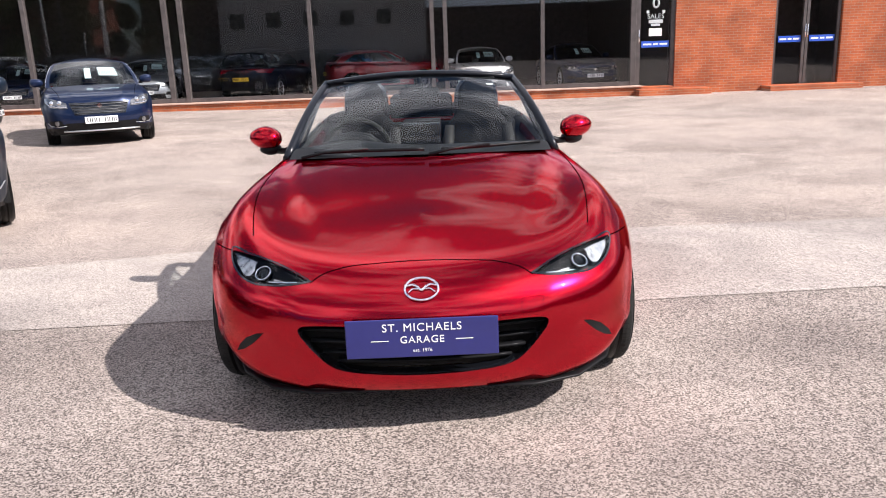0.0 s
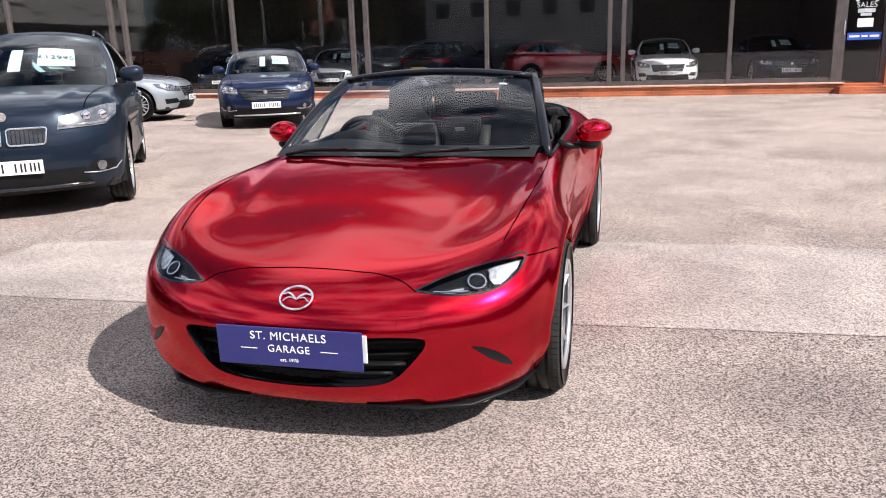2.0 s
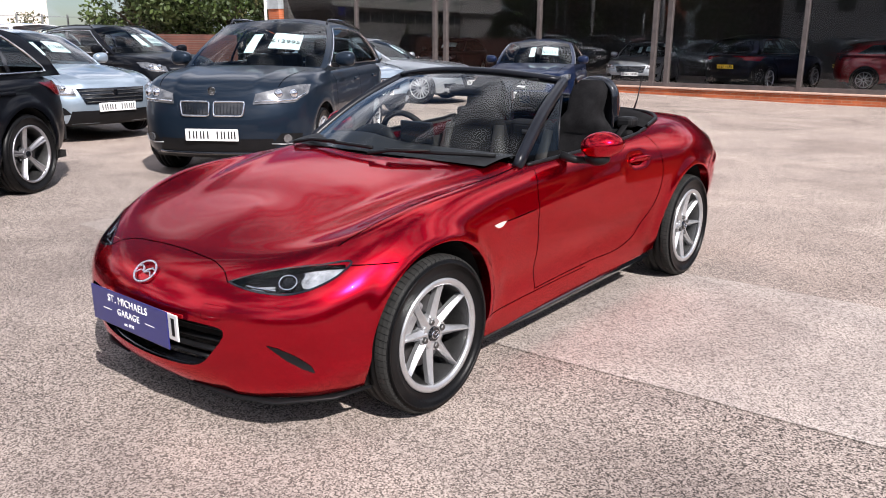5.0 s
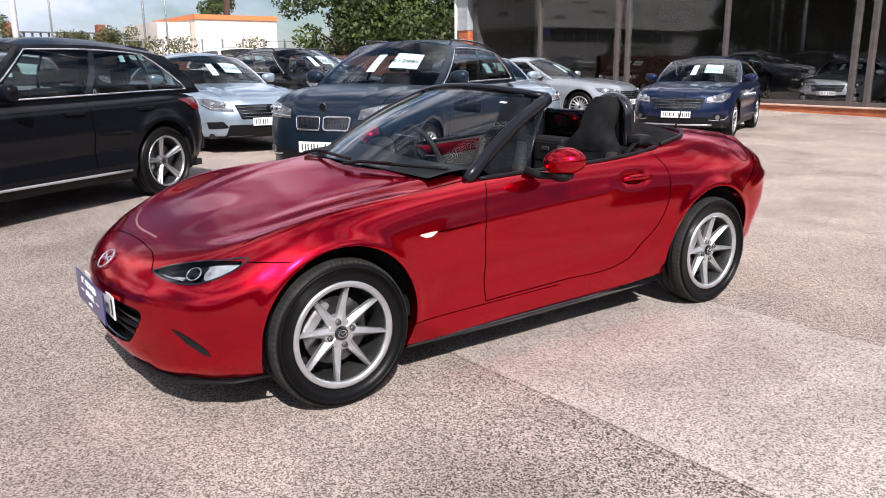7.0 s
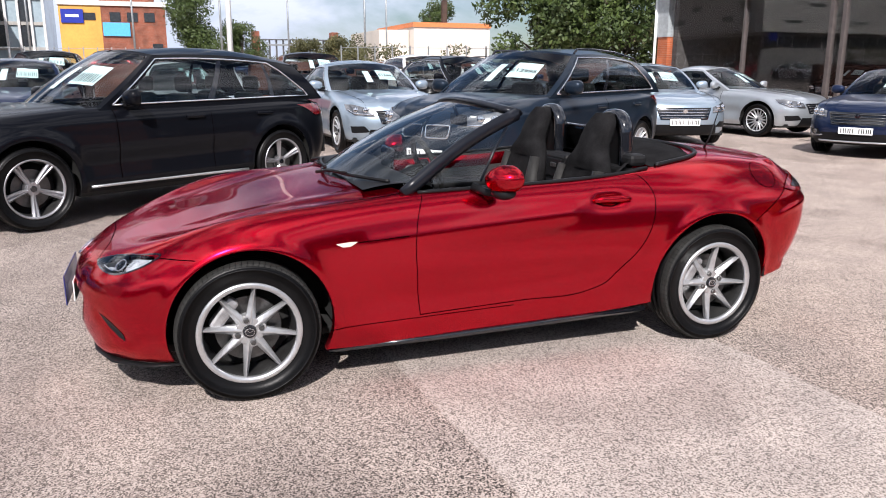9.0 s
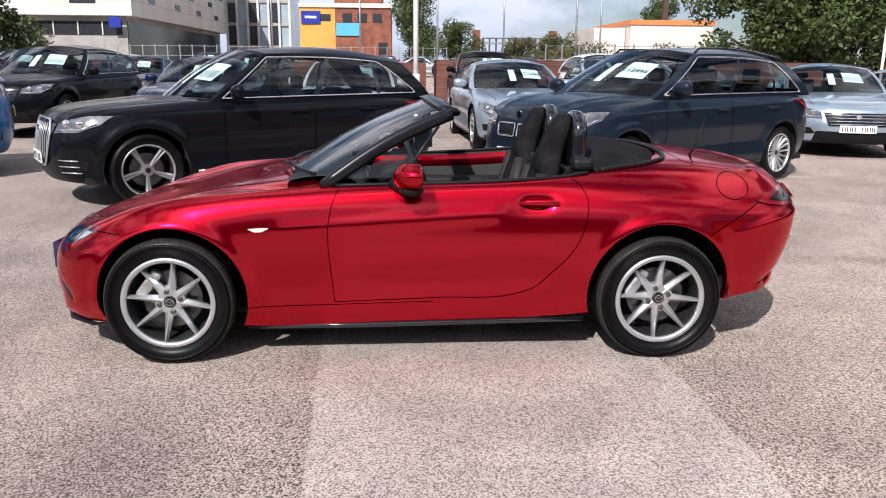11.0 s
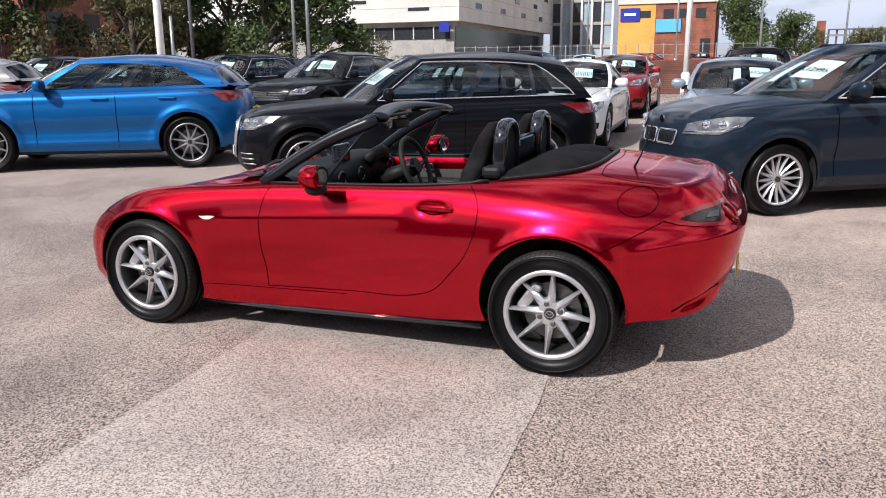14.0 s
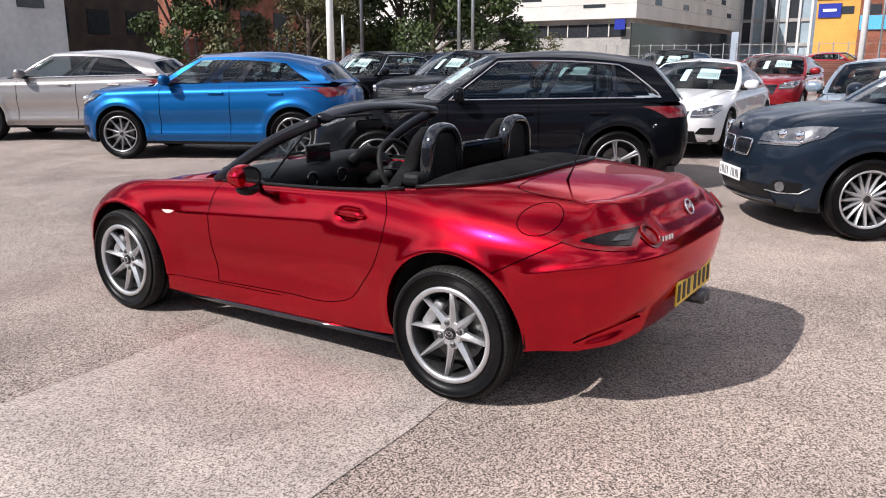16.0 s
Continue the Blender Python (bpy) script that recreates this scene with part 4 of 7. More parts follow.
        v.co = Vector((s * (0.872 + x * 0.092), yy + 0.020 * x, 0.896 + z * 0.064 * taper * thin + 0.006 * x))
    mir = part("door_mirror", bm, RED, roadster, "rounded red door mirror", True)
    bm = bmesh.new()
    cyl(bm, 0.052, 0.006, Matrix.Translation((s * .872, .0435, .896)) @ Matrix.Diagonal((1.22, 1, .84, 1)) @ Matrix.Rotation(radians(90), 4, "X"), 28)
    part("mirror_glass", bm, CHROME, mir)
    bm = bmesh.new()
    cyl(bm, 0.066, 0.008, Matrix.Translation((s * .872, .040, .896)) @ Matrix.Diagonal((1.22, 1, .84, 1)) @ Matrix.Rotation(radians(90), 4, "X"), 28)
    part("mirror_bezel", bm, BLACK_TRIM, mir, "black mirror surround")
    bm = bmesh.new()
    bmesh.ops.create_uvsphere(bm, u_segments=20, v_segments=10, radius=1.0)
    for v in bm.verts:
        x, y, z = v.co
        v.co = Vector((s * (0.848 + x * 0.062), 0.0 + y * 0.056, 0.834 + z * 0.034))
    part("mirror_base", bm, BLACK_TRIM, mir, "black underside of the mirror", True)
    part("mirror_foot", tubed([(s * .70, -.09, .845), (s * .76, -.05, .825), (s * .83, 0.0, .822)], [.022, .018, .016], 10), BLACK_TRIM, mir, smooth=True)
    # wheel-arch liner screws and belt seal
    part("belt_seal", tubed([(s * (spline([-0.7, -0.38, 0.1, 0.62, 0.9, 1.2, 1.4], [.655, .690, .688, .692, .672, .615, .56], y) + .004), y, on_body((s * .70 if y < .8 else s * .68, y, 2), (0, 0, -1))[0].z + .004) for y in np.linspace(-.36, .86, 26)], .010, 6), BLACK_TRIM, roadster, "black door top seal", True)
    # fuel flap and tail lamps
    if s > 0:
        loop = [(1.6, 1.570 + .086 * math.cos(q), .818 + .058 * math.sin(q)) for q in (2 * math.pi * k / 40 for k in range(40))]
        part("fuel_flap", drape(loop, (-1, 0, 0), .0034, .0012, True), SHUT, roadster, "round fuel flap outline")
    # The bumper recess is red; its shade is painted as a dark strip.
    part("bumper_recess_shade", drape([(s * 1.6, y, z) for y, z in curve([(1.74, .322), (1.80, .352), (1.87, .385), (1.93, .405)], 4)], (-s, 0, 0), .007, .002), SHUT, roadster, "dark strip painted as shade in the bumper recess")
    R = (0, -1, 0)
    rear = lambda a, b: (s * a, 3, b)
    tl = part("tail_lamp", patch([(.485 + .050 * math.cos(q), .756 + .048 * math.sin(q)) for q in (2 * math.pi * k / 24 for k in range(24))], rear, R, 0.005, 0.008), RED_LENS, roadster, "slim red tail lamp with a round inner lens")
    part("lamp_wing", patch([(1.680, .746), (1.745, .776), (1.84, .797), (1.925, .808), (1.94, .712), (1.85, .716), (1.75, .728)], side_start, (-s, 0, 0), 0.006, 0.008), RED_LENS, tl, "dark red pointed outer lamp")
    part("lamp_wing_glint", patch([(1.745, .748), (1.83, .776), (1.915, .789), (1.918, .730), (1.83, .733)], side_start, (-s, 0, 0), 0.009, 0.006), SMOKE_LENS, tl, "smoked indicator lens")
    part("indicator_reflector", patch([(1.855, .746), (1.868, .766), (1.905, .770), (1.908, .748)], side_start, (-s, 0, 0), 0.012, 0.006), STEEL, tl)
    h, nor = on_body((s * .565, 3, .760), R)
    ring = []
    for q in (2 * math.pi * k / 28 for k in range(28)):
        hh, nn = on_body((s * (.485 + .034 * math.cos(q)), 3, .756 + .033 * math.sin(q)), R)
        ring.append(hh + nn * .010)
    part("lamp_ring", tubed(ring, .006, 6, True, up=nor), RED_LENS, tl, smooth=True)

# mouth: backing and slats
bm = bmesh.new()
box(bm, -.50, .50, -1.70, -1.66, .22, .46)
part("grille_backing", bm, RUBBER_DARK, roadster)
for z, w, yy in ((.400, .43, -1.80), (.360, .40, -1.808), (.320, .36, -1.808), (.285, .31, -1.80)):
    part("grille_slat", tubed([(x, yy + .32 * x * x, z) for x in np.linspace(-w, w, 15)], .011, 8, sx=1.6, sy=.7), BLACK_TRIM, roadster, "", True)
part("grille_chin", tubed([(x, -1.838 + .30 * x * x, .243 + .16 * x * x) for x in np.linspace(-.40, .40, 17)], .010, 8), BLACK_GLOSS, roadster, "", True)

# badge on the nose
h, nor = on_body((0, -3, .548), (0, 1, 0))
side, upv = Vector((1, 0, 0)), nor.cross(Vector((1, 0, 0))).normalized() * (1 if nor.cross(Vector((1, 0, 0))).z > 0 else -1)


def emblem(name, h, nor, side, upv, w, hh, parent):
    o = h + nor * 0.006
    ring = [o + side * math.cos(q) * w + upv * math.sin(q) * hh for q in (2 * math.pi * k / 40 for k in range(40))]
    em = part(name, tubed(ring, .0048, 8, True, up=nor), CHROME, parent, "oval chrome emblem with a winged shape", True)
    wing = [(-.88, .28), (-.55, .40), (-.28, .22), (0, -.10), (.28, .22), (.55, .40), (.88, .28)]
    part("emblem_wing", tubed([o + side * a * w + upv * b * hh for a, b in curve(wing, 4)], [.0035 + .0022 * math.sin(math.pi * k / 24) for k in range(25)], 8, up=nor), CHROME, em, "", True)
    low = [(-.80, -.30), (-.45, .05), (-.22, -.02)]
    for k in (1, -1):
        part("emblem_wing", tubed([o + side * a * w * k + upv * b * hh for a, b in curve(low, 4)], .003, 6, up=nor), CHROME, em, "", True)


emblem("emblem", h, nor, side, upv, .058, .044, roadster)
h, nor = on_body((0, 3, .800), (0, -1, 0))
upv = Vector((-1, 0, 0)).cross(nor).normalized()
upv = upv if upv.z > 0 else -upv
emblem("emblem", h, nor, Vector((-1, 0, 0)), upv, .044, .034, roadster)
# model lettering becomes plain bars
for k, x in enumerate((.43, .405, .38, .355)):
    h, nor = on_body((x, 3, .735), (0, -1, 0))
    part("model_badge", boxed(h.x - .009, h.x + .009, h.y - .002, h.y + .006, h.z - .011, h.z + .011, .002), CHROME, roadster)

# dealer plate over the front number plate
plate = part("dealer_plate", boxed(-.264, .256, -1.902, -1.896, .336, .474, .003), NAVY_PLATE, roadster, "navy dealer plate with white lettering")
for words, size, x, z, sp in (("ST. MICHAELS", .040, -.004, .443, 1.12), ("GARAGE", .036, -.004, .399, 1.12), ("est. 1976", .017, -.004, .361, 1.05)):
    part("lettering", text_mesh(words, size, sp), WHITE_INK, plate).matrix_basis = pose(x, -1.9028, z, 90, 0, 0)
for a, b in ((-.178, -.118), (.110, .170)):
    part("rule", boxed(a, b, -1.9035, -1.9022, .3965, .3990), WHITE_INK, plate)
wp = part("number_plate", boxed(-.262, .258, -1.866, -1.860, .352, .450, .003), WHITE_PLATE, roadster, "white number plate mostly hidden")
part("plate_bar", boxed(.222, .240, -1.8675, -1.8662, .370, .435), BLACK_INK, wp)
h, nor = on_body((0, 3, .455), (0, -1, 0))
rp = part("number_plate", boxed(-.26, .26, h.y + .004, h.y + .012, .400, .512, .003), YELLOW_PLATE, roadster, "yellow rear number plate with dark bars")
for x in (-.215, -.145, -.075, -.005, .09, .16, .23):
    part("plate_bar", boxed(x - .018, x + .018, h.y + .0125, h.y + .014, .418, .494), BLACK_INK, rp)
bm = bmesh.new()
for x in (-.36, -.29):
    cyl(bm, .030, .12, Matrix.Translation((x, 1.93, .295)) @ Matrix.Rotation(radians(90), 4, "X"), 20)
part("exhaust", bm, STEEL, roadster, "twin round exhaust pipes", True)
h, nor = on_body((.30, 1.50, 2), (0, 0, -1))
part("aerial", tubed([h, h + Vector((.005, .03, .06)), h + Vector((.01, .075, .21))], [.007, .004, .003], 8), BLACK_TRIM, roadster, "short black roof aerial", True)

# wipers
for pts in ([(.10, -.645, .882), (.34, -.60, .885), (.60, -.47, .880)], [(-.52, -.56, .876), (-.25, -.625, .886), (.02, -.65, .886)]):
    w = part("wiper", tubed([Vector(p) + Vector((0, .004, -.004)) for p in curve(pts, 6)], [.009] * 13, 6), BLACK_TRIM, roadster, "black wiper blade", True)
    part("wiper_arm", tubed([Vector(pts[0]) + Vector((-.06, -.05, -.02)), Vector(pts[0]) + Vector((.05, -.02, .000)), Vector(pts[1]) + Vector((0, -.006, .006))], [.010, .008, .005], 6), BLACK_TRIM, w, "", True)

# ---- cabin ----
side_x = lambda y: float(spline([-0.7, -0.38, 0.1, 0.62, 0.9, 1.2, 1.4], [.655, .690, .688, .692, .672, .615, .56], y))
belt_z = lambda y: on_body((side_x(y) + .004, y, 2), (0, 0, -1))[0].z - .004
rows = []
for y in np.linspace(-.60, 1.30, 40):
    sx, bz = side_x(y) * (1 if y < 1.1 else math.sqrt(max(0.0, 1 - ((y - 1.1) / .22) ** 2)) * .6 + .4), belt_z(y)
    half = [(sx + .006, y, bz), (sx - .03, y, bz - .03), (sx - .06, y, .60), (sx - .13, y, .36), (.06, y, .33)]
    rows.append([(-x, yy, z) for x, yy, z in half] + half[::-1])
part("cabin_tub", grid_mesh("cabin_tub", rows, LEATHER), None, roadster, "black cabin lining")
for s in (1, -1):
    card = part("door_card", grid_mesh("door_card", [[(s * (side_x(y) - .030 - .012 * math.sin(math.pi * q)), y, belt_z(y) - .012 - q * .095) for q in np.linspace(0, 1, 5)] for y in np.linspace(-.28, .78, 18)], RED), None, doors[s > 0], "red upper door lining")
    part("arm_rest", tubed([(s * .60, -.20, .66), (s * .575, .1, .665), (s * .575, .45, .66), (s * .60, .70, .67)], [.03, .042, .042, .03], 10), PLASTIC, doors[s > 0], "", True)
    part("pull_ring", tubed([(s * .632, .02 + .035 * math.cos(q), .762 + .022 * math.sin(q)) for q in (2 * math.pi * k / 16 for k in range(16))], .007, 6, True, up=(1, 0, 0)), STEEL, doors[s > 0], "", True)


def seat_skin(s):
    """Backrest with an integral headrest, as a swept section."""
    rows = []
    for t in np.linspace(0, 1, 19):
        z = .40 + .742 * t
        y = .60 + .20 * t - .03 * math.sin(math.pi * t)
        w = float(spline([0, .25, .5, .66, .76, .86, .95, 1.0], [.215, .235, .235, .18, .108, .110, .102, .068], t))
        d = float(spline([0, .5, .7, .85, 1.0], [.085, .075, .062, .058, .03], t))
        ring = []
        for q in np.linspace(0, 2 * math.pi, 25)[:-1]:
            c, sn = math.cos(q), math.sin(q)
            px = w * math.copysign(abs(c) ** .6, c)
            py = d * math.copysign(abs(sn) ** .7, sn)
            if sn < 0 and t < .66:
                py += .045 * (1 - (px / w) ** 2) * (1 if t > .05 else 0)
            ring.append((s * .365 + px, y + py, z))
        rows.append(ring + ring[:1])
    return rows


for s in (1, -1):
    seat = part("seat", grid_mesh("seat", seat_skin(s), FABRIC), None, roadster, "black cloth sports seat with integral headrest")
    bm = bmesh.new()
    top = seat_skin(s)[-1][:-1]
    bm.faces.new([bm.verts.new(p) for p in top])
    part("headrest_top", bm, FABRIC, seat, smooth=True)
    part("cushion", boxed(s * .365 - .25, s * .365 + .25, .02, .56, .36, .52, .055, seg=4), FABRIC, seat, "", True)
    for k in (1, -1):
        part("bolster", tubed([(s * .365 + k * .20, .60, .46), (s * .365 + k * .205, .625, .66), (s * .365 + k * .185, .66, .86)], [.045, .052, .03], 10), LEATHER, seat, "", True)
    hoop = [(s * .365 + w, .855 + .02 * (z - .9), z) for w, z in ((-.130, .86), (-.125, 1.00), (-.11, 1.085), (-.068, 1.130), (0, 1.143), (.068, 1.130), (.11, 1.085), (.125, 1.00), (.130, .86))]
    part("hoop_panel", boxed(s * .365 - .112, s * .365 + .112, .842, .872, .86, 1.118, .012), BLACK_TRIM, roadster)
    part("roll_hoop", tubed(curve(hoop, 4), .030, 10, up=(0, 1, 0), sx=.75, sy=1.25), BLACK_GLOSS, roadster, "gloss black roll hoop behind the seat", True)
    belt = part("seat_belt", tubed([(s * .60, .86, .93), (s * .585, .80, .90), (s * .56, .72, .82), (s * .555, .66, .62), (s * .56, .60, .45)], .024, 6, sx=1.0, sy=.12), FABRIC, roadster, "black seat belt", True)
    part("belt_guide", boxed(s * .575 - .05, s * .575 + .05, .80, .90, .885, .945, .02), PLASTIC, belt)
part("bulkhead", boxed(-.62, .62, .80, .86, .45, .875, .02), PLASTIC, roadster, "black trim between the seats")
box_mid = part("centre_box", boxed(-.125, .125, .70, .80, .60, .90, .02), PLASTIC, roadster, "black storage box between the seats")
part("box_lid", boxed(-.095, .095, .692, .70, .76, .87, .006), BLACK_TRIM, box_mid)
part("box_latch", boxed(-.03, .03, .684, .693, .82, .845, .004), STEEL, box_mid)
part("wind_deflector", boxed(-.20, .20, .86, .872, .90, 1.045, .012), GLASS_DARK, roadster, "smoked wind deflector")
part("deflector_frame", tubed([(-.20, .868, .90), (-.20, .868, 1.03), (-.18, .868, 1.05), (.18, .868, 1.05), (.20, .868, 1.03), (.20, .868, .90)], .008, 6, up=(0, 1, 0)), BLACK_GLOSS, roadster, "", True)

# folded hood in its well
rows = []
for y in np.linspace(.90, 1.335, 16):
    t = (y - .90) / .435
    w = side_x(y) * (1 - .62 * max(0, (t - .55) / .45) ** 2.4) - .012
    z0 = belt_z(min(y, 1.2)) + .006
    rows.append([(w * a, y, z0 + (.055 * math.sin(math.pi * min(1, t * .8 + .12)) + .012) * (1 - abs(a) ** 4) + .004 * noise.noise((a * 4, y * 9, 0))) for a in np.linspace(-1, 1, 25)])
part("folded_hood", grid_mesh("folded_hood", rows, FABRIC), None, roadster, "folded black cloth hood")
rim = [(x, y) for x, y in curve([(.665, .92), (.645, 1.02), (.605, 1.16), (.52, 1.27), (.36, 1.325), (.18, 1.34), (0, 1.343), (-.18, 1.34), (-.36, 1.325), (-.52, 1.27), (-.605, 1.16), (-.645, 1.02), (-.665, .92)], 5)]
part("hood_seal", tubed([on_body((x, y, 2), (0, 0, -1))[0] + Vector((0, 0, .005)) for x, y in rim], .011, 6), BLACK_TRIM, roadster, "black rubber seal round the hood well", True)

# dashboard, screen, steering wheel, console
rows = []
for x in np.linspace(-.64, .64, 27):
    hump = .035 * math.exp(-((x + .36) / .20) ** 2)
    prof = [(-.60, .850), (-.48, .868 + hump * .5), (-.36, .868 + hump), (-.27, .845 + hump), (-.235, .79), (-.26, .70), (-.25, .60), (-.32, .48)]
    rows.append([(x, y, z) for y, z in curve(prof, 3)])
dash = part("dashboard", grid_mesh("dashboard", rows, PLASTIC), None, roadster, "black dashboard")
part("display", boxed(-.105, .105, -.315, -.295, .865, .975, .008), BLACK_GLOSS, dash, "small dark display on the dashboard")
part("console", boxed(-.11, .11, -.30, .70, .36, .60, .03), PLASTIC, roadster, "black centre console")
part("gear_knob", tubed([(0, .05, .58), (0, .06, .68), (0, .06, .70), (0, .06, .73)], [.012, .014, .026, .02], 10), LEATHER, roadster, "", True)
for x in (-.55, -.13, .13, .55):
    ring = [(x + .042 * math.cos(q), -.236, .775 + .042 * math.sin(q)) for q in (2 * math.pi * k / 20 for k in range(20))]
    part("air_vent", tubed(ring, .009, 6, True, up=(0, 1, 0)), BLACK_GLOSS, dash, smooth=True)
wc, wn_ = Vector((-.365, .04, .805)), Vector((0, .93, .36)).normalized()
ws_side, ws_up = Vector((1, 0, 0)), wn_.cross(Vector((1, 0, 0))).normalized()
ws_up = ws_up if ws_up.z > 0 else -ws_up
wheel_rim = [wc + ws_side * math.cos(q) * .183 + ws_up * math.sin(q) * .183 for q in (2 * math.pi * k / 40 for k in range(40))]
steer = part("steering_wheel", tubed(wheel_rim, .0165, 10, True, up=wn_), LEATHER, roadster, "black leather three-spoke steering wheel", True)
bm = bmesh.new()
cyl(bm, .062, .05, Matrix.Translation(wc - wn_ * .012) @ wn_.to_track_quat("Z", "Y").to_matrix().to_4x4(), 24, .05)
part("wheel_boss", bm, PLASTIC, steer)
for a in (0.12, math.pi - .12, -math.pi / 2):
    part("wheel_spoke", tubed([wc + (ws_side * math.cos(a) + ws_up * math.sin(a)) * r - wn_ * .008 for r in (.04, .10, .178)], [.026, .018, .014], 8, sy=.4), STEEL if a > -1 else PLASTIC, steer, "", True)
part("steering_column", tubed([wc - wn_ * .02, wc - wn_ * .30], [.045, .055], 12), PLASTIC, roadster, "", True)
part("instrument_hood", tubed([(-.50, -.24, .84), (-.44, -.22, .88), (-.365, -.215, .892), (-.29, -.22, .88), (-.23, -.24, .84)], [.03] * 5, 10, sy=1.5), PLASTIC, dash, "", True)
# inside mirror
im = part("inside_mirror", boxed(-.115, .115, .09, .115, 1.075, 1.135, .018, seg=3), BLACK_TRIM, roadster, "black inside mirror under the header", True)
part("mirror_stem", tubed([(0, .10, 1.12), (0, .07, 1.19)], .010, 8), BLACK_TRIM, im, smooth=True)
for s in (1, -1):
    part("sun_visor", boxed(s * .27 - .16, s * .27 + .16, .12, .23, 1.165, 1.18, .006), PLASTIC, roadster)
# licence paper and permit on the screen
part("window_sticker", grid_mesh("window_sticker", [[screen_point(.70 + .07 * i, .84 + .025 * j) + Vector((0, .006, -.004)) for j in range(2)] for i in range(2)], WHITE_PAPER), None, roadster)


# ---- the other cars ----
def car_cage(L, W, zg, yf, yr, front_axle, rear_axle, z_nose, z_cowl, y_cowl, z_belt, z_tail, y_deck, boxy):
    """Ring cage of an everyday car body below the windows."""
    h = W / 2
    cols_y = [yf, yf + .03, yf + .16, front_axle - .42, front_axle, front_axle + .42, y_cowl + .12, (y_cowl + rear_axle) / 2, rear_axle - .48, rear_axle, rear_axle + .40, yr - .12, yr - .03, yr]
    fr_x = [0, .43, .79, .96, 1, .985, .98, .98, .985, 1, .97, .86, .5, 0]
    rings = []
    levels = [(.0, .935, .07, .09), (.10, .975, .02, .04), (.30, 1.0, 0, .0), (.52, 1.005, .0, .0), (.72, .995, .025, .015), (.88, .965, .06, .04), (.965, .90, .12, .08), (1.0, .80, .22, .13), (1.02, .46, .36, .24), (1.03, 0.0, .62, .40)]
    for k, (q, wf, inf, inr) in enumerate(levels):
        ring = []
        for c, (y, fxx) in enumerate(zip(cols_y, fr_x)):
            push = inf * (1.0, 1.25, 1.25, .75, .35)[c] * (1 if k >= 4 or c < 3 else 0) if c <= 4 else (-inr * (.5, 1, 1, 1)[c - 10] if c >= 10 else 0.0)
            yp = y + push
            if c <= 6:
                top = z_nose + (z_cowl - z_nose) * max(0.0, min(1.0, (yp - yf) / (y_cowl + .12 - yf))) ** 0.75
            else:
                top = z_cowl + (z_belt - z_cowl) * min(1, (c - 6) / 7 * 1.8)
                if c >= 11:
                    top = z_tail
            low = zg + (.02 if c in (0, 1, 2) else 0) + (.06 if c >= 10 else 0)
            z = low + (top - low) * q
            x = h * fxx * wf
            if k == 9:
                x = 0.0
            if c in (0, 13):
                x = 0.0
            ring.append((x, yp, z))
        rings.append(ring)
    return rings


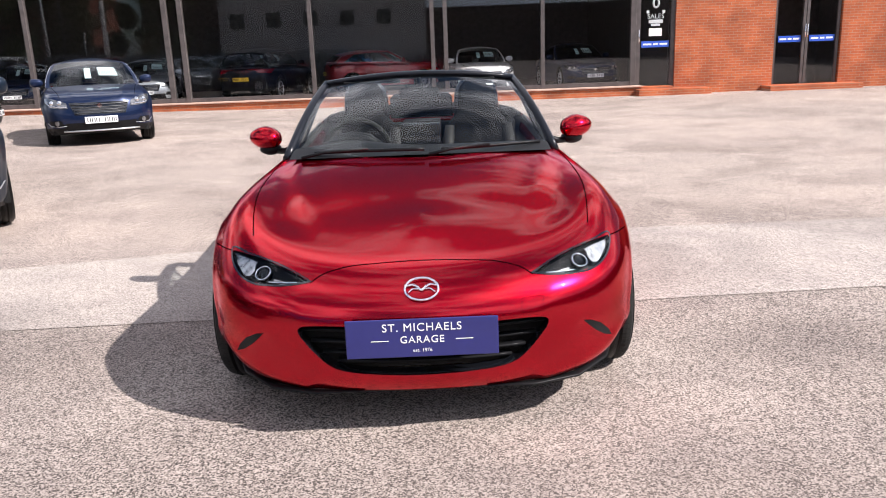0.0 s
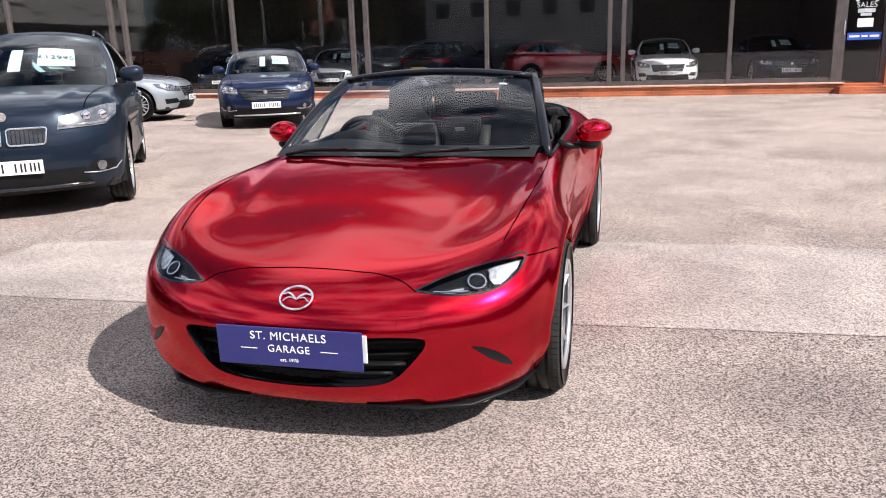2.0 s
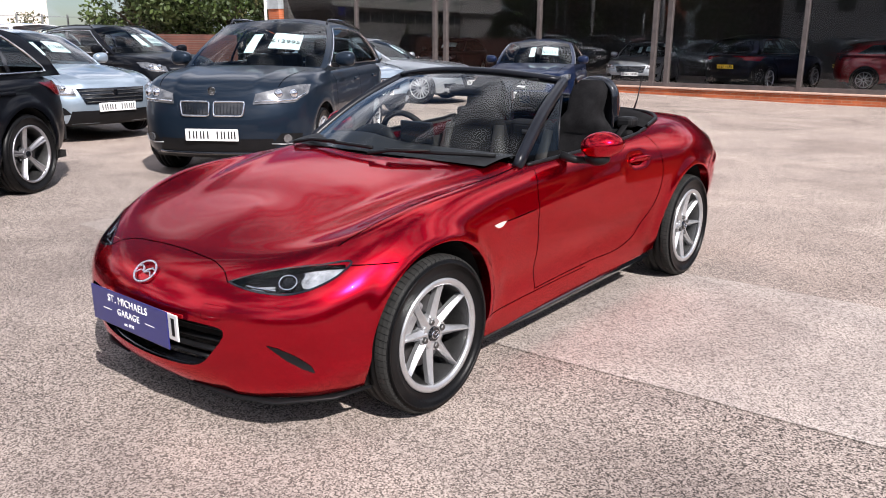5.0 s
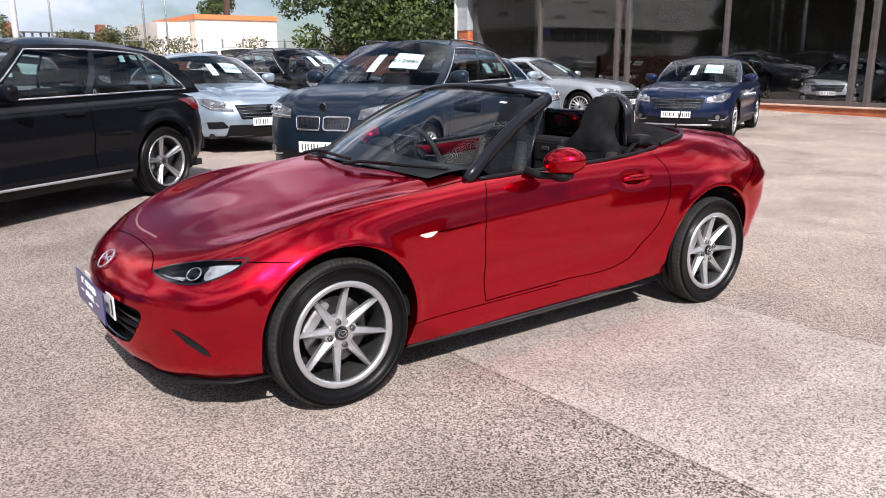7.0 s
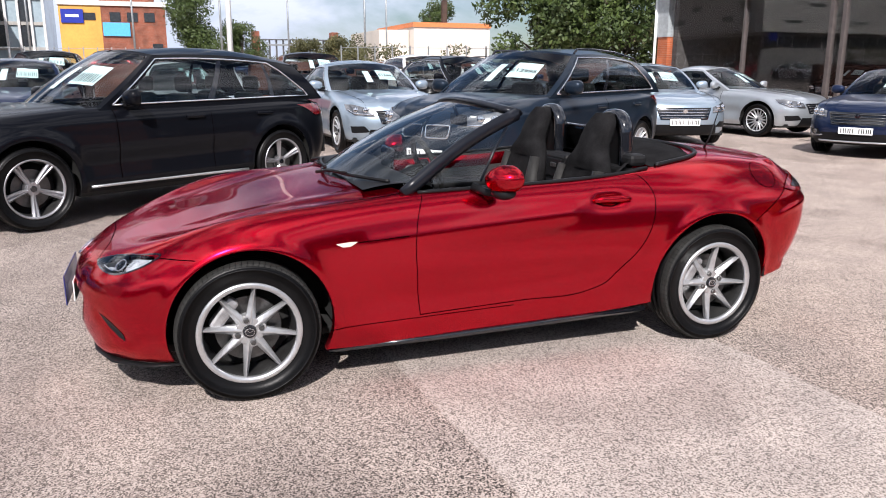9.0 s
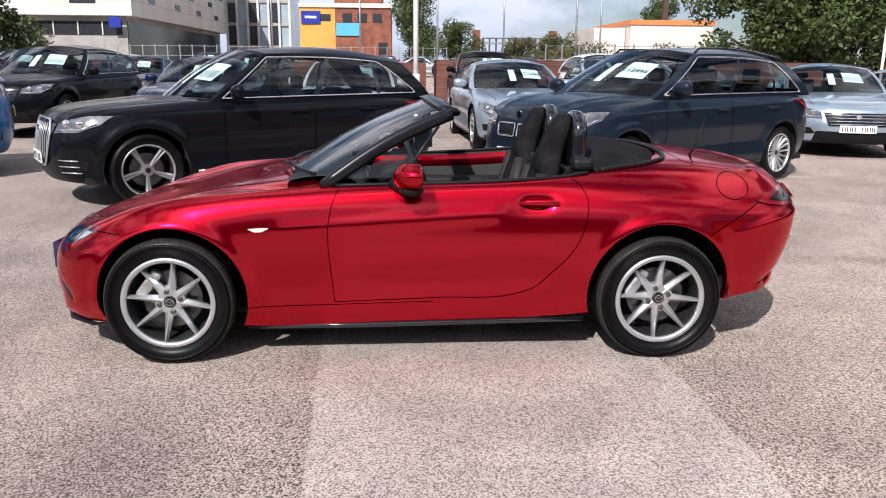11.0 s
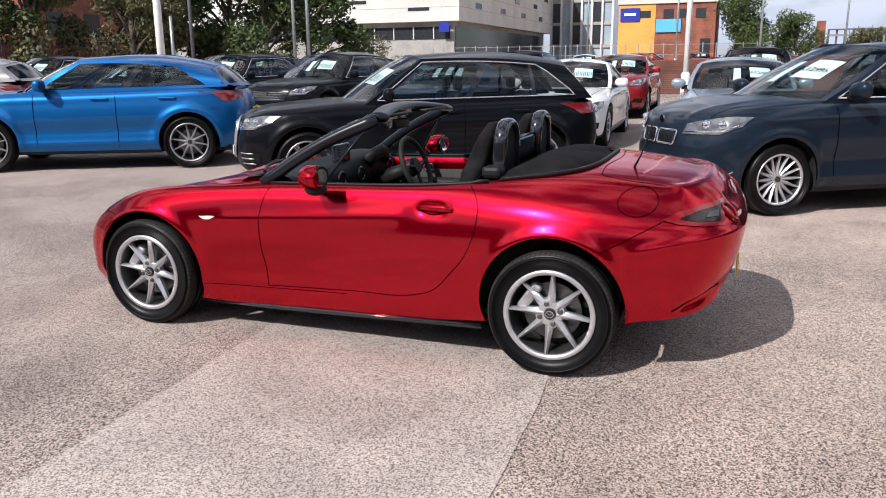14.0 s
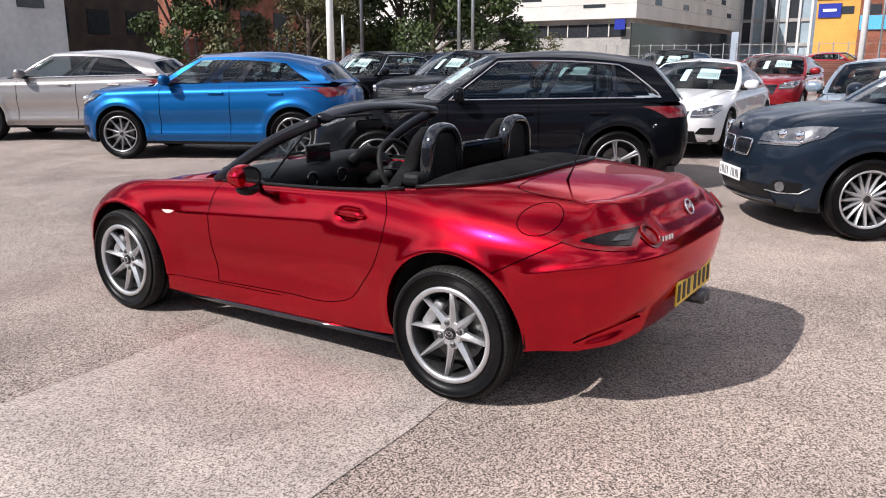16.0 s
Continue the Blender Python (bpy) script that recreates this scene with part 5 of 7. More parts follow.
def everyday_car(name, label, m, colour, kind="suv", scale=1.0, wheels=None, card=True, roof_rails=False, chrome_line=True, tailgate_lamp=RED_LENS, grille="mesh", plate="white", privacy=False, group="cars on the forecourt", lower_trim=False, far=False, price=""):
    K = {"suv": dict(L=4.62, W=1.88, H=1.66, wb=2.80, zg=.24, z_nose=.94, z_cowl=1.07, z_belt=1.11, z_tail=1.06, r=.37, ws0=-.98, ws1=-.10, rw1=1.84, rw0=2.25, fo=.88, drop=.095, rake=.15),
         "crossover": dict(L=4.20, W=1.80, H=1.52, wb=2.58, zg=.21, z_nose=.93, z_cowl=1.03, z_belt=1.10, z_tail=1.06, r=.345, ws0=-1.06, ws1=-.20, rw1=1.62, rw0=1.99, fo=.84, drop=.125, rake=.17),
         "mpv": dict(L=4.55, W=1.80, H=1.60, wb=2.78, zg=.20, z_nose=.92, z_cowl=1.05, z_belt=1.06, z_tail=1.02, r=.33, ws0=-1.24, ws1=-.20, rw1=1.80, rw0=2.22, fo=.82, drop=.10, rake=.13),
         "hatch": dict(L=4.40, W=1.82, H=1.50, wb=2.70, zg=.20, z_nose=.84, z_cowl=.99, z_belt=1.02, z_tail=.99, r=.33, ws0=-.94, ws1=.0, rw1=1.56, rw0=2.06, fo=.86, drop=.12, rake=.14),
         "saloon": dict(L=4.80, W=1.84, H=1.46, wb=2.80, zg=.19, z_nose=.78, z_cowl=.95, z_belt=.98, z_tail=.98, r=.335, ws0=-.92, ws1=.05, rw1=1.05, rw0=1.78, fo=.92, drop=.07, rake=.12)}[kind]
    L, W, H = K["L"], K["W"], K["H"]
    fa, ra = -K["wb"] / 2, K["wb"] / 2
    yf = fa - K["fo"]
    yr = yf + L
    car = base(name, m @ Matrix.Diagonal((scale, scale, scale, 1)), label, "car", group)
    nu, nv = (79, 37) if far else (131, 55)
    v, f = mirrored(skin(car_cage(L, W, K["zg"], yf, yr, fa, ra, K["z_nose"], K["z_cowl"], K["ws0"], K["z_belt"], K["z_tail"], K["rw0"], 1), nu, nv))
    ar = K["r"] + .050
    zb, zg = K["z_belt"], K["zg"]
    flanks = lambda p: ramp01((np.abs(p[:, 0]) - W * .37) / .06)
    v = press(v, f, [(fa - .2, zb - .19), (0, zb - .155), (ra + .4, zb - .10)], (1, 2), .011, .045, flanks)
    v = press(v, f, [(fa + .45, zg + .30), (ra - .45, zg + .33)], (1, 2), -.026, .090, flanks)
    v = press(v, f, [(fa + .42, zg + .13), (ra - .42, zg + .15)], (1, 2), .016, .035, flanks)
    for ya in (fa, ra):
        arc = [(ya + (ar + .035) * math.cos(q), K["r"] + .01 + (ar + .035) * math.sin(q)) for q in np.linspace(-.1, math.pi + .1, 20)]
        v = press(v, f, arc, (1, 2), .024 if lower_trim or kind in ("suv", "crossover") else .014, .045, flanks)
    v = press(v, f, [(W * .20, yf), (W * .29, K["ws0"])], (0, 1), .012, .05, lambda p: ramp01((p[:, 2] - K["z_nose"] + .10) / .08) * ramp01((K["ws0"] + .1 - p[:, 1]) / .1))
    n = vertex_normals(v, f)
    tree = BVHTree.FromPolygons(v.tolist(), f.tolist())
    for ya in (fa, ra):
        v, f = carve(v, f, arch_sdf(ya, K["r"] + .01, ar), lambda p: np.abs(p[:, 0]) > W * .32)
    bw = W / 2 * .88
    c = v[f].mean(1)
    cab = (np.abs(c[:, 0]) < bw * .93) & (c[:, 1] > K["ws0"] + .12 + .10 * c[:, 0] ** 2) & (c[:, 1] < K["rw0"] - .10) & (c[:, 2] > K["z_cowl"] - .12)
    f, c = f[~cab], c[~cab]
    ax = np.abs(c[:, 0])
    low = (c[:, 2] < K["zg"] + (.13 if lower_trim else .045)) | ((np.hypot(c[:, 1] - fa, c[:, 2] - K["r"]) < ar + (.05 if lower_trim else -1)) | (np.hypot(c[:, 1] - ra, c[:, 2] - K["r"]) < ar + (.05 if lower_trim else -1)))
    bon = (c[:, 1] < K["ws0"] + .2) & (c[:, 1] > yf + .22) & (ax < W * .40) & (c[:, 2] > K["z_nose"] - .06)
    side = ax > W * .36
    mid = (K["ws0"] + .38 + ra - .05) / 2
    d1 = side & (c[:, 1] > K["ws0"] + .38) & (c[:, 1] <= mid + .1) & ~low
    d2 = side & (c[:, 1] > mid + .1) & (c[:, 1] <= ra - .12) & ~low
    tail = (c[:, 1] > yr - .30) & ~low
    nose = (c[:, 1] < yf + .5) & ~low & ~bon
    wing = ~(low | bon | d1 | d2 | tail | nose)
    for pname, pick in (("bonnet", bon & ~low), ("tailgate", tail), ("bumper", nose)):
        panel(pname, v, n, f, pick, colour, car)
    side_l = c[:, 0] > 0
    flank_y = ax > W * .30
    for pname, pick in (("front_wing", wing & (c[:, 1] < 0)), ("rear_wing", wing & (c[:, 1] >= 0))):
        for s in (True, False):
            panel(pname, v, n, f, pick & (side_l == s), colour, car)
    if low.any():
        panel("lower_trim", v, n, f, low, BLACK_TRIM, car, "black lower body trim")
    for s in (True, False):
        for pick in (d1, d2):
            panel("door", v, n, f, pick & ((c[:, 0] > 0) == s) & ~bon & ~tail & ~nose, colour, car)

    # glasshouse
    zs, zr = K["z_cowl"] - .015, K["z_belt"] - .01
    roof_w = W / 2 * .68
    yb0, yb1 = K["ws0"] + .30, K["rw0"] - .17
    yt0, yt1 = K["ws1"] + .10, K["rw1"] - .05

    def belt(s):
        return Vector((bw, yb0 + (yb1 - yb0) * s, zs + (zr - zs) * s))

    def eave(s):
        return Vector((roof_w, yt0 + (yt1 - yt0) * s, H - .085 - .02 * (2 * s - 1) ** 2 - K["drop"] * s ** 2.4))

    def flank(s, t):
        p = belt(s).lerp(eave(s), t)
        p.x += .045 * math.sin(math.pi * t * .9)
        return p

    def screen(a, t, front=True):
        """a 0..1 from the middle to the pillar."""
        e = flank(0 if front else 1, t)
        y0, y1 = (K["ws0"], K["ws1"]) if front else (K["rw0"] + .02, K["rw1"] + .06)
        mid_p = Vector((0, y0 + (y1 - y0) * t, (zs + .0 if front else zr) * (1 - t) + (H - .05 if front else H - .06 - K["drop"] * .75) * t))
        mid_p.z += (.05 if front else .02) * math.sin(math.pi * t)
        p = mid_p.lerp(e, a)
        w = math.sin(a * math.pi / 2)
        p.y = mid_p.y + (e.y - mid_p.y) * (1 - math.cos(a * math.pi / 2) ** 1.0)
        p.x = e.x * a
        p.z = mid_p.z + (e.z - mid_p.z) * a * a
        return p

    steps = np.linspace(0, 1, 9)
    wins = [(.05, .47), (.51, .90)] if kind in ("hatch", "saloon", "crossover") else [(.05, .42), (.45, .73), (.75, .93)]
    tint = GLASS_DARK if privacy else GLASS_TINT

    def both(fn, a_rng, t_rng, na=9, nt=9):
        out = []
        for s in (1, -1):
            g = [[fn(a, t) for t in np.linspace(*t_rng, nt)] for a in np.linspace(*a_rng, na)]
            out.append([[(p.x * s, p.y, p.z) for p in row] for row in g])
        return out
    g = both(lambda a, t: screen(a, t), (0, .93), (.03, .95))
    part("windscreen", grid_mesh("windscreen", g[1][::-1] + g[0][1:], GLASS_CLEAR), None, car)
    g = both(lambda a, t: screen(a, t, False), (0, .84), (.10, .88))
    part("rear_window", grid_mesh("rear_window", g[1][::-1] + g[0][1:], tint), None, car)
    lead_edge = lambda s, t: flank(s, t)
    for i, (a, b) in enumerate(wins):
        last = i == len(wins) - 1
        for gg in both(lambda s, t: flank(s + (0.10 * (1 - t) * 0 if i else -.02 * 0) - (K["rake"] * t ** 1.5 * (s - a) / (b - a) if last else 0), t), (a, b), (.06, .90)):
            part("side_window", grid_mesh("side_window", gg, tint if i else GLASS_TINT), None, car)
    frame_bm = bmesh.new()

    def sheet(fn, a_rng, t_rng, na=5, nt=7):
        for gg in both(fn, a_rng, t_rng, na, nt):
            vs = [[frame_bm.verts.new(p) for p in row] for row in gg]
            for r0, r1 in zip(vs, vs[1:]):
                for k in range(len(r0) - 1):
                    frame_bm.faces.new((r0[k], r1[k], r1[k + 1], r0[k + 1]))
    sheet(lambda a, t: screen(a, t), (.93, 1), (0, 1))
    sheet(lambda a, t: screen(a, t), (0, .93), (.95, 1), 9, 3)
    sheet(lambda a, t: screen(a, t), (0, .93), (-.06, .03), 9, 3)
    sheet(lambda a, t: screen(a, t, False), (.84, 1), (0, 1))
    sheet(lambda a, t: screen(a, t, False), (0, .84), (.88, 1), 9, 3)
    sheet(lambda a, t: screen(a, t, False), (0, .84), (-.05, .10), 9, 3)
    sheet(lambda s, t: flank(s, t), (0, wins[0][0]), (-.05, 1), 3)
    sheet(lambda s, t: flank(s, t), (0, 1), (.90, 1), 17, 3)
    sheet(lambda s, t: flank(s, t), (0, 1), (-.08, .06), 17, 3)
    # last pillar follows the raked edge of the last window
    a, b = wins[-1]
    for gg in both(lambda q, t: flank((b - K["rake"] * t ** 1.5) + (1 - (b - K["rake"] * t ** 1.5)) * q, t), (0, 1), (.06, .90), 6, 9):
        vs = [[frame_bm.verts.new(p) for p in row] for row in gg]
        for r0, r1 in zip(vs, vs[1:]):
            for k in range(len(r0) - 1):
                frame_bm.faces.new((r0[k], r1[k], r1[k + 1], r0[k + 1]))
    bmesh.ops.remove_doubles(frame_bm, verts=frame_bm.verts, dist=.002)
    part("pillar_frame", frame_bm, colour, car, smooth=True)
    for (a0, b0), (a1, b1) in zip(wins, wins[1:]):
        for gg in both(lambda q, t: flank(b0 + (a1 - b0) * q, t), (0, 1), (.06, .90), 3, 7):
            part("door_pillar", grid_mesh("door_pillar", gg, BLACK_GLOSS), None, car)
    roof = []
    for s in np.linspace(0, 1, 17):
        e = eave(s)
        y_m = screen(0, 1).y * (1 - s) + screen(0, 1, False).y * s
        z_m = screen(0, 1).z * (1 - s) + screen(0, 1, False).z * s + (.05 + K["drop"] * .32) * math.sin(math.pi * s ** 1.15)
        roof.append([((e.x * q), y_m + (e.y - y_m) * q ** 2, z_m + (e.z - z_m) * abs(q) ** 2.4) for q in np.linspace(-1, 1, 15)])
    part("roof", grid_mesh("roof", roof, colour), None, car)
    # cabin
    ib = bmesh.new()
    box(ib, -bw * .93, bw * .93, K["ws0"] + .10, yb1 + .1, .42, .60)
    box(ib, -bw * .9, bw * .9, K["ws0"] + .12, K["ws0"] + .62, .60, K["z_cowl"] - .03, .05)
    for s in (1, -1):
        for yy in (.25, 1.15):
            box(ib, s * .38 - .24, s * .38 + .24, yy - .30, yy + .2, .6, .78, .05)
            box(ib, s * .38 - .23, s * .38 + .23, yy + .14, yy + .28, .72, 1.16, .06)
            box(ib, s * .38 - .12, s * .38 + .12, yy + .20, yy + .29, 1.17, 1.34 if H > 1.5 else 1.27, .04)
    part("cabin", ib, LEATHER, car, "dark seats and dashboard")
    if chrome_line:
        for s in (1, -1):
            pts = [flank(q, .045) for q in np.linspace(.03, wins[-1][1], 12)]
            pts += [flank(wins[-1][1] - K["rake"] * t ** 1.5 + .005, t) for t in (.2, .5, .75)]
            pts += [flank(q, .915) for q in np.linspace(wins[-1][1] - K["rake"], .03, 12)]
            pts += [flank(.03, t) for t in (.7, .45, .2, .045)]
            part("window_trim", tubed([(p.x * s + .008 * s, p.y, p.z) for p in pts], .0095, 6), CHROME, car, "bright window trim", True)
    if roof_rails:
        for s in (1, -1):
            part("roof_rail", tubed([(s * (eave(q).x - .03), eave(q).y, eave(q).z + .035 + (.025 if .05 < q < .95 else -.02)) for q in (0.02, .06, .3, .6, .94, .99)], .014, 6), BLACK_GLOSS, car, "", True)
    kit = wheels
    for ya in (fa, ra):
        for s in (1, -1):
            put_wheel(kit, car, s * (W / 2 - .125), ya, K["r"], 0.3 * ya)
            wb2 = bmesh.new()
            rows = [[wb2.verts.new((s * x, ya + (ar + .01) * math.cos(q), K["r"] + .01 + (ar + .01) * math.sin(q))) for q in (math.pi * (k / 20 * 1.2 - .1) for k in range(21))] for x in (W / 2 - .42, W / 2 - .05)]
            for k in range(20):
                wb2.faces.new((rows[0][k], rows[0][k + 1], rows[1][k + 1], rows[1][k]))
            wb2.faces.new(rows[0])
            part("wheel_well", wb2, RUBBER_DARK, car)
    ub = boxed(-W / 2 + .14, W / 2 - .14, yf + .3, yr - .25, K["zg"] + .01, K["zg"] + .08)
    part("underbody", ub, RUBBER_DARK, car)

    def hit(p, d):
        h, nn, _, _ = tree.ray_cast(Vector(p), Vector(d))
        if h is None:
            h, nn, _, _ = tree.find_nearest(Vector(p))
        return h, (-nn if nn.dot(Vector(d)) > 0 else nn)

    def stuck(loop, start, d, lift, grid=.03):
        q = np.asarray(loop, float)
        (a0, b0), (a1, b1) = q.min(0), q.max(0)
        na, nb = max(4, int((a1 - a0) / grid)), max(4, int((b1 - b0) / grid))
        A, B = np.meshgrid(np.linspace(a0, a1, na), np.linspace(b0, b1, nb), indexing="ij")
        pt = np.zeros((na * nb, 3))
        pt[:, 0], pt[:, 2] = A.ravel(), B.ravel()
        sd = polygon_sdf(q, 0, 2, fold=False)
        i, j = np.meshgrid(np.arange(na - 1), np.arange(nb - 1), indexing="ij")
        cc = (i * nb + j).ravel()
        ff = np.stack((cc, cc + nb, cc + nb + 1, cc + 1), 1)
        pt, ff = carve(pt, ff, lambda p: -sd(p), lambda p: np.full(len(p), True))
        ids, inv = np.unique(ff, return_inverse=True)
        me = bpy.data.meshes.new("stuck")
        vs = []
        for k in ids:
            h, nn = hit(start(pt[k, 0], pt[k, 2]), d)
            vs.append(tuple(h + nn * lift))
        me.from_pydata(vs, [], inv.reshape(-1, 4).tolist())
        for p in me.polygons:
            p.use_smooth = True
        return me
    zn = K["z_nose"]
    front = lambda a, b: (a, yf - 1, b)
    back = lambda a, b: (a, yr + 1, b)
    for s in (1, -1):
        lamp = part("headlamp", stuck([(s * W * (.215 if grille == "kidney" else .27), zn - .19), (s * W * .41, zn - .175), (s * W * .455, zn - .10), (s * W * .455, zn - .02), (s * W * .41, zn - .02), (s * W * (.225 if grille == "kidney" else .28), zn - .095)], front, (0, 1, 0), .012), HEADLAMP, car, "clear headlamp with bright reflectors")
        for q in (.335, .40):
            h, nn = hit((s * W * q, yf - 1, zn - .095), (0, 1, 0))
            rb = bmesh.new()
            bmesh.ops.create_uvsphere(rb, u_segments=14, v_segments=8, radius=.044, matrix=Matrix.Translation(h + nn * .005))
            part("reflector", rb, CHROME, lamp, smooth=True)
        pts = [hit((s * W * a, yf - 1, zn + b), (0, 1, 0)) for a, b in ((.225 if grille == "kidney" else .28, -.165), (.34, -.160), (.41, -.150), (.445, -.095))]
        part("light_bar", tubed([h + nn * .016 for h, nn in pts], [.007, .012, .012, .007], 6), CHROME, lamp, "", True)
        part("fog_recess", stuck([(s * W * .31, K["zg"] + .17), (s * W * .43, K["zg"] + .15), (s * W * .44, K["zg"] + .25), (s * W * .35, K["zg"] + .26)], front, (0, 1, 0), .006), BLACK_TRIM, car)
        zt = K["z_tail"] - .10
        part("tail_lamp", stuck([(s * W * .27, zt - .04), (s * W * .455, zt - .08), (s * W * .47, zt + .05), (s * W * .30, zt + .05)], back, (0, -1, 0), .012), tailgate_lamp, car)
        part("tail_lamp", stuck([(yr - .20, zt + .0), (yr - .10, zt - .06), (yr - .09, zt + .06), (yr - .19, zt + .055)], lambda a, b: (s * W, a, b), (-s, 0, 0), .010), tailgate_lamp, car)
        mb = bmesh.new()
        bmesh.ops.create_uvsphere(mb, u_segments=18, v_segments=12, radius=1.0)
        for q in mb.verts:
            x, y, z = (math.copysign(abs(k) ** .75, k) for k in q.co)
            q.co = Vector((s * (bw + .15 + x * .115), yb0 + .25 + (y * .085 if y < 0 else y * .04), zs + .095 + z * (.078 + .010 * x)))
        mirror = part("door_mirror", mb, colour if colour is not None else BLACK_TRIM, car, smooth=True)
        part("mirror_foot", boxed(s * (bw - .03), s * (bw + .09), yb0 + .21, yb0 + .29, zs + .005, zs + .055, .01), BLACK_TRIM, mirror)
        for yy in (mid - .10, ra - .24):
            h, nn = hit((s * W, yy, K["z_belt"] - .17), (-s, 0, 0))
            hb = bmesh.new()
            box(hb, h.x - .004, h.x + .028 * s, yy - .11, yy + .11, h.z - .016, h.z + .016, .01)
            part("door_handle", hb, colour, car)
        for yy, z0, z1 in ((K["ws0"] + .40, K["zg"] + .10, zs - .02), (mid + .1, K["zg"] + .10, K["z_belt"] - .03)):
            gb = bmesh.new()
            rows = []
            for z in np.linspace(z0, z1, 14):
                h, nn = hit((s * W, yy, z), (-s, 0, 0))
                rows.append([gb.verts.new(h + nn * .004 + Vector((0, dy, 0))) for dy in (-.0035, .0035)])
            for r0, r1 in zip(rows, rows[1:]):
                gb.faces.new((r0[0], r0[1], r1[1], r1[0]))
            part("door_gap", gb, SHUT, car)
    gr = part("grille", stuck([(-W * .26, zn - .10), (W * .26, zn - .10), (W * .22, zn - .30), (-W * .22, zn - .30)] if grille != "kidney" else [(-W * .17, zn - .17), (-W * .015, zn - .17), (-W * .015, zn - .29), (-W * .16, zn - .29)], front, (0, 1, 0), .008), BLACK_GLOSS, car, "black front grille")
    if grille == "kidney":
        part("grille", stuck([(W * .015, zn - .17), (W * .17, zn - .17), (W * .16, zn - .29), (W * .015, zn - .29)], front, (0, 1, 0), .008), BLACK_GLOSS, car, "black front grille")
    if grille == "frame":
        loop = [(-W * .19, zn - .07), (W * .19, zn - .07), (W * .235, zn - .20), (W * .20, zn - .44), (W * .15, zn - .52), (-W * .15, zn - .52), (-W * .20, zn - .44), (-W * .235, zn - .20)]
        part("grille_field", stuck(loop, front, (0, 1, 0), .010), BLACK_GLOSS, gr)
        pts = [hit((x, yf - 1, z), (0, 1, 0)) for x, z in rounded(loop, .03)]
        part("grille_frame", tubed([h + nn * .018 for h, nn in pts], .014, 6, True, up=(0, 1, 0)), ALLOY, gr, smooth=True)
        for q in np.linspace(-.20, .20, 13):
            pts = [hit((W * q, yf - 1, z), (0, 1, 0)) for z in np.linspace(zn - (.46 if abs(q) < .17 else .38), zn - .10, 5)]
            part("grille_bar", tubed([h + nn * .016 for h, nn in pts], .006, 5, up=(0, 1, 0)), ALLOY, gr, smooth=True)
        for s in (1, -1):
            zl = K["zg"] + .10
            pts = [hit((s * W, y, zl), (-s, 0, 0)) for y in np.linspace(fa + .5, ra - .5, 9)]
            part("sill_strip", tubed([h + nn * .012 for h, nn in pts], .014, 6), ALLOY, car, "bright strip along the sill", True)
            for dz in (.13, .19, .25):
                pts = [hit((s * W * q, yf - 1, K["zg"] + dz), (0, 1, 0)) for q in (.31, .36, .41)]
                part("intake_bar", tubed([h + nn * .014 for h, nn in pts], .007, 5), ALLOY, car, "", True)
    for k in range(4 if grille not in ("kidney", "frame") else 0):
        z = zn - .135 - .045 * k
        w = W * (.245 - .012 * k)
        pts = [hit((x, yf - 1, z), (0, 1, 0)) for x in np.linspace(-w, w, 9)]
        part("grille_bar", tubed([h + nn * .014 for h, nn in pts], .008, 6), CHROME if grille == "chrome" else STEEL, gr, smooth=True)
    if grille == "kidney":
        for s in (1, -1):
            loop = [(s * W * .012, zn - .165), (s * W * .175, zn - .165), (s * W * .165, zn - .295), (s * W * .012, zn - .295)]
            pts = [hit((x, yf - 1, z), (0, 1, 0)) for x, z in rounded(loop, .03)]
            part("grille_frame", tubed([h + nn * .014 for h, nn in pts], .010, 6, True, up=(0, 1, 0)), CHROME, gr, smooth=True)
            for q in np.linspace(.03, .155, 8):
                pts = [hit((s * W * q, yf - 1, z), (0, 1, 0)) for z in np.linspace(zn - .285, zn - .175, 4)]
                part("grille_bar", tubed([h + nn * .012 for h, nn in pts], .0035, 5, up=(0, 1, 0)), BLACK_GLOSS, gr, smooth=True)
    part("lower_intake", stuck([(-W * .31, K["zg"] + .21), (W * .31, K["zg"] + .21), (W * .33, K["zg"] + .05), (-W * .33, K["zg"] + .05)], front, (0, 1, 0), .006), BLACK_TRIM, car)
    if lower_trim or grille == "kidney":
        pts = [hit((x, yf - 1, K["zg"] + .075), (0, 1, 0)) for x in np.linspace(-W * .33, W * .33, 13)]
        part("bumper_strip", tubed([h + nn * .012 for h, nn in pts], .016, 6), ALLOY if lower_trim else BLACK_GLOSS, car, "silver strip along the bumper" if lower_trim else "", True)
        for s in (1, -1):
            pts = [hit((s * W * a, yf - 1, K["zg"] + b), (0, 1, 0)) for a, b in ((.30, .165), (.36, .155), (.43, .165), (.455, .215))]
            part("fog_trim", tubed([h + nn * .010 for h, nn in pts], .006, 6), ALLOY, car, "bright trim round the fog lamp", True)
            h, nn = hit((s * W * .375, yf - 1, K["zg"] + .21), (0, 1, 0))
            fb = bmesh.new()
            cyl(fb, .042, .02, Matrix.Translation(h + nn * .010) @ nn.to_track_quat("Z", "Y").to_matrix().to_4x4(), 18)
            part("fog_lamp", fb, HEADLAMP, car)
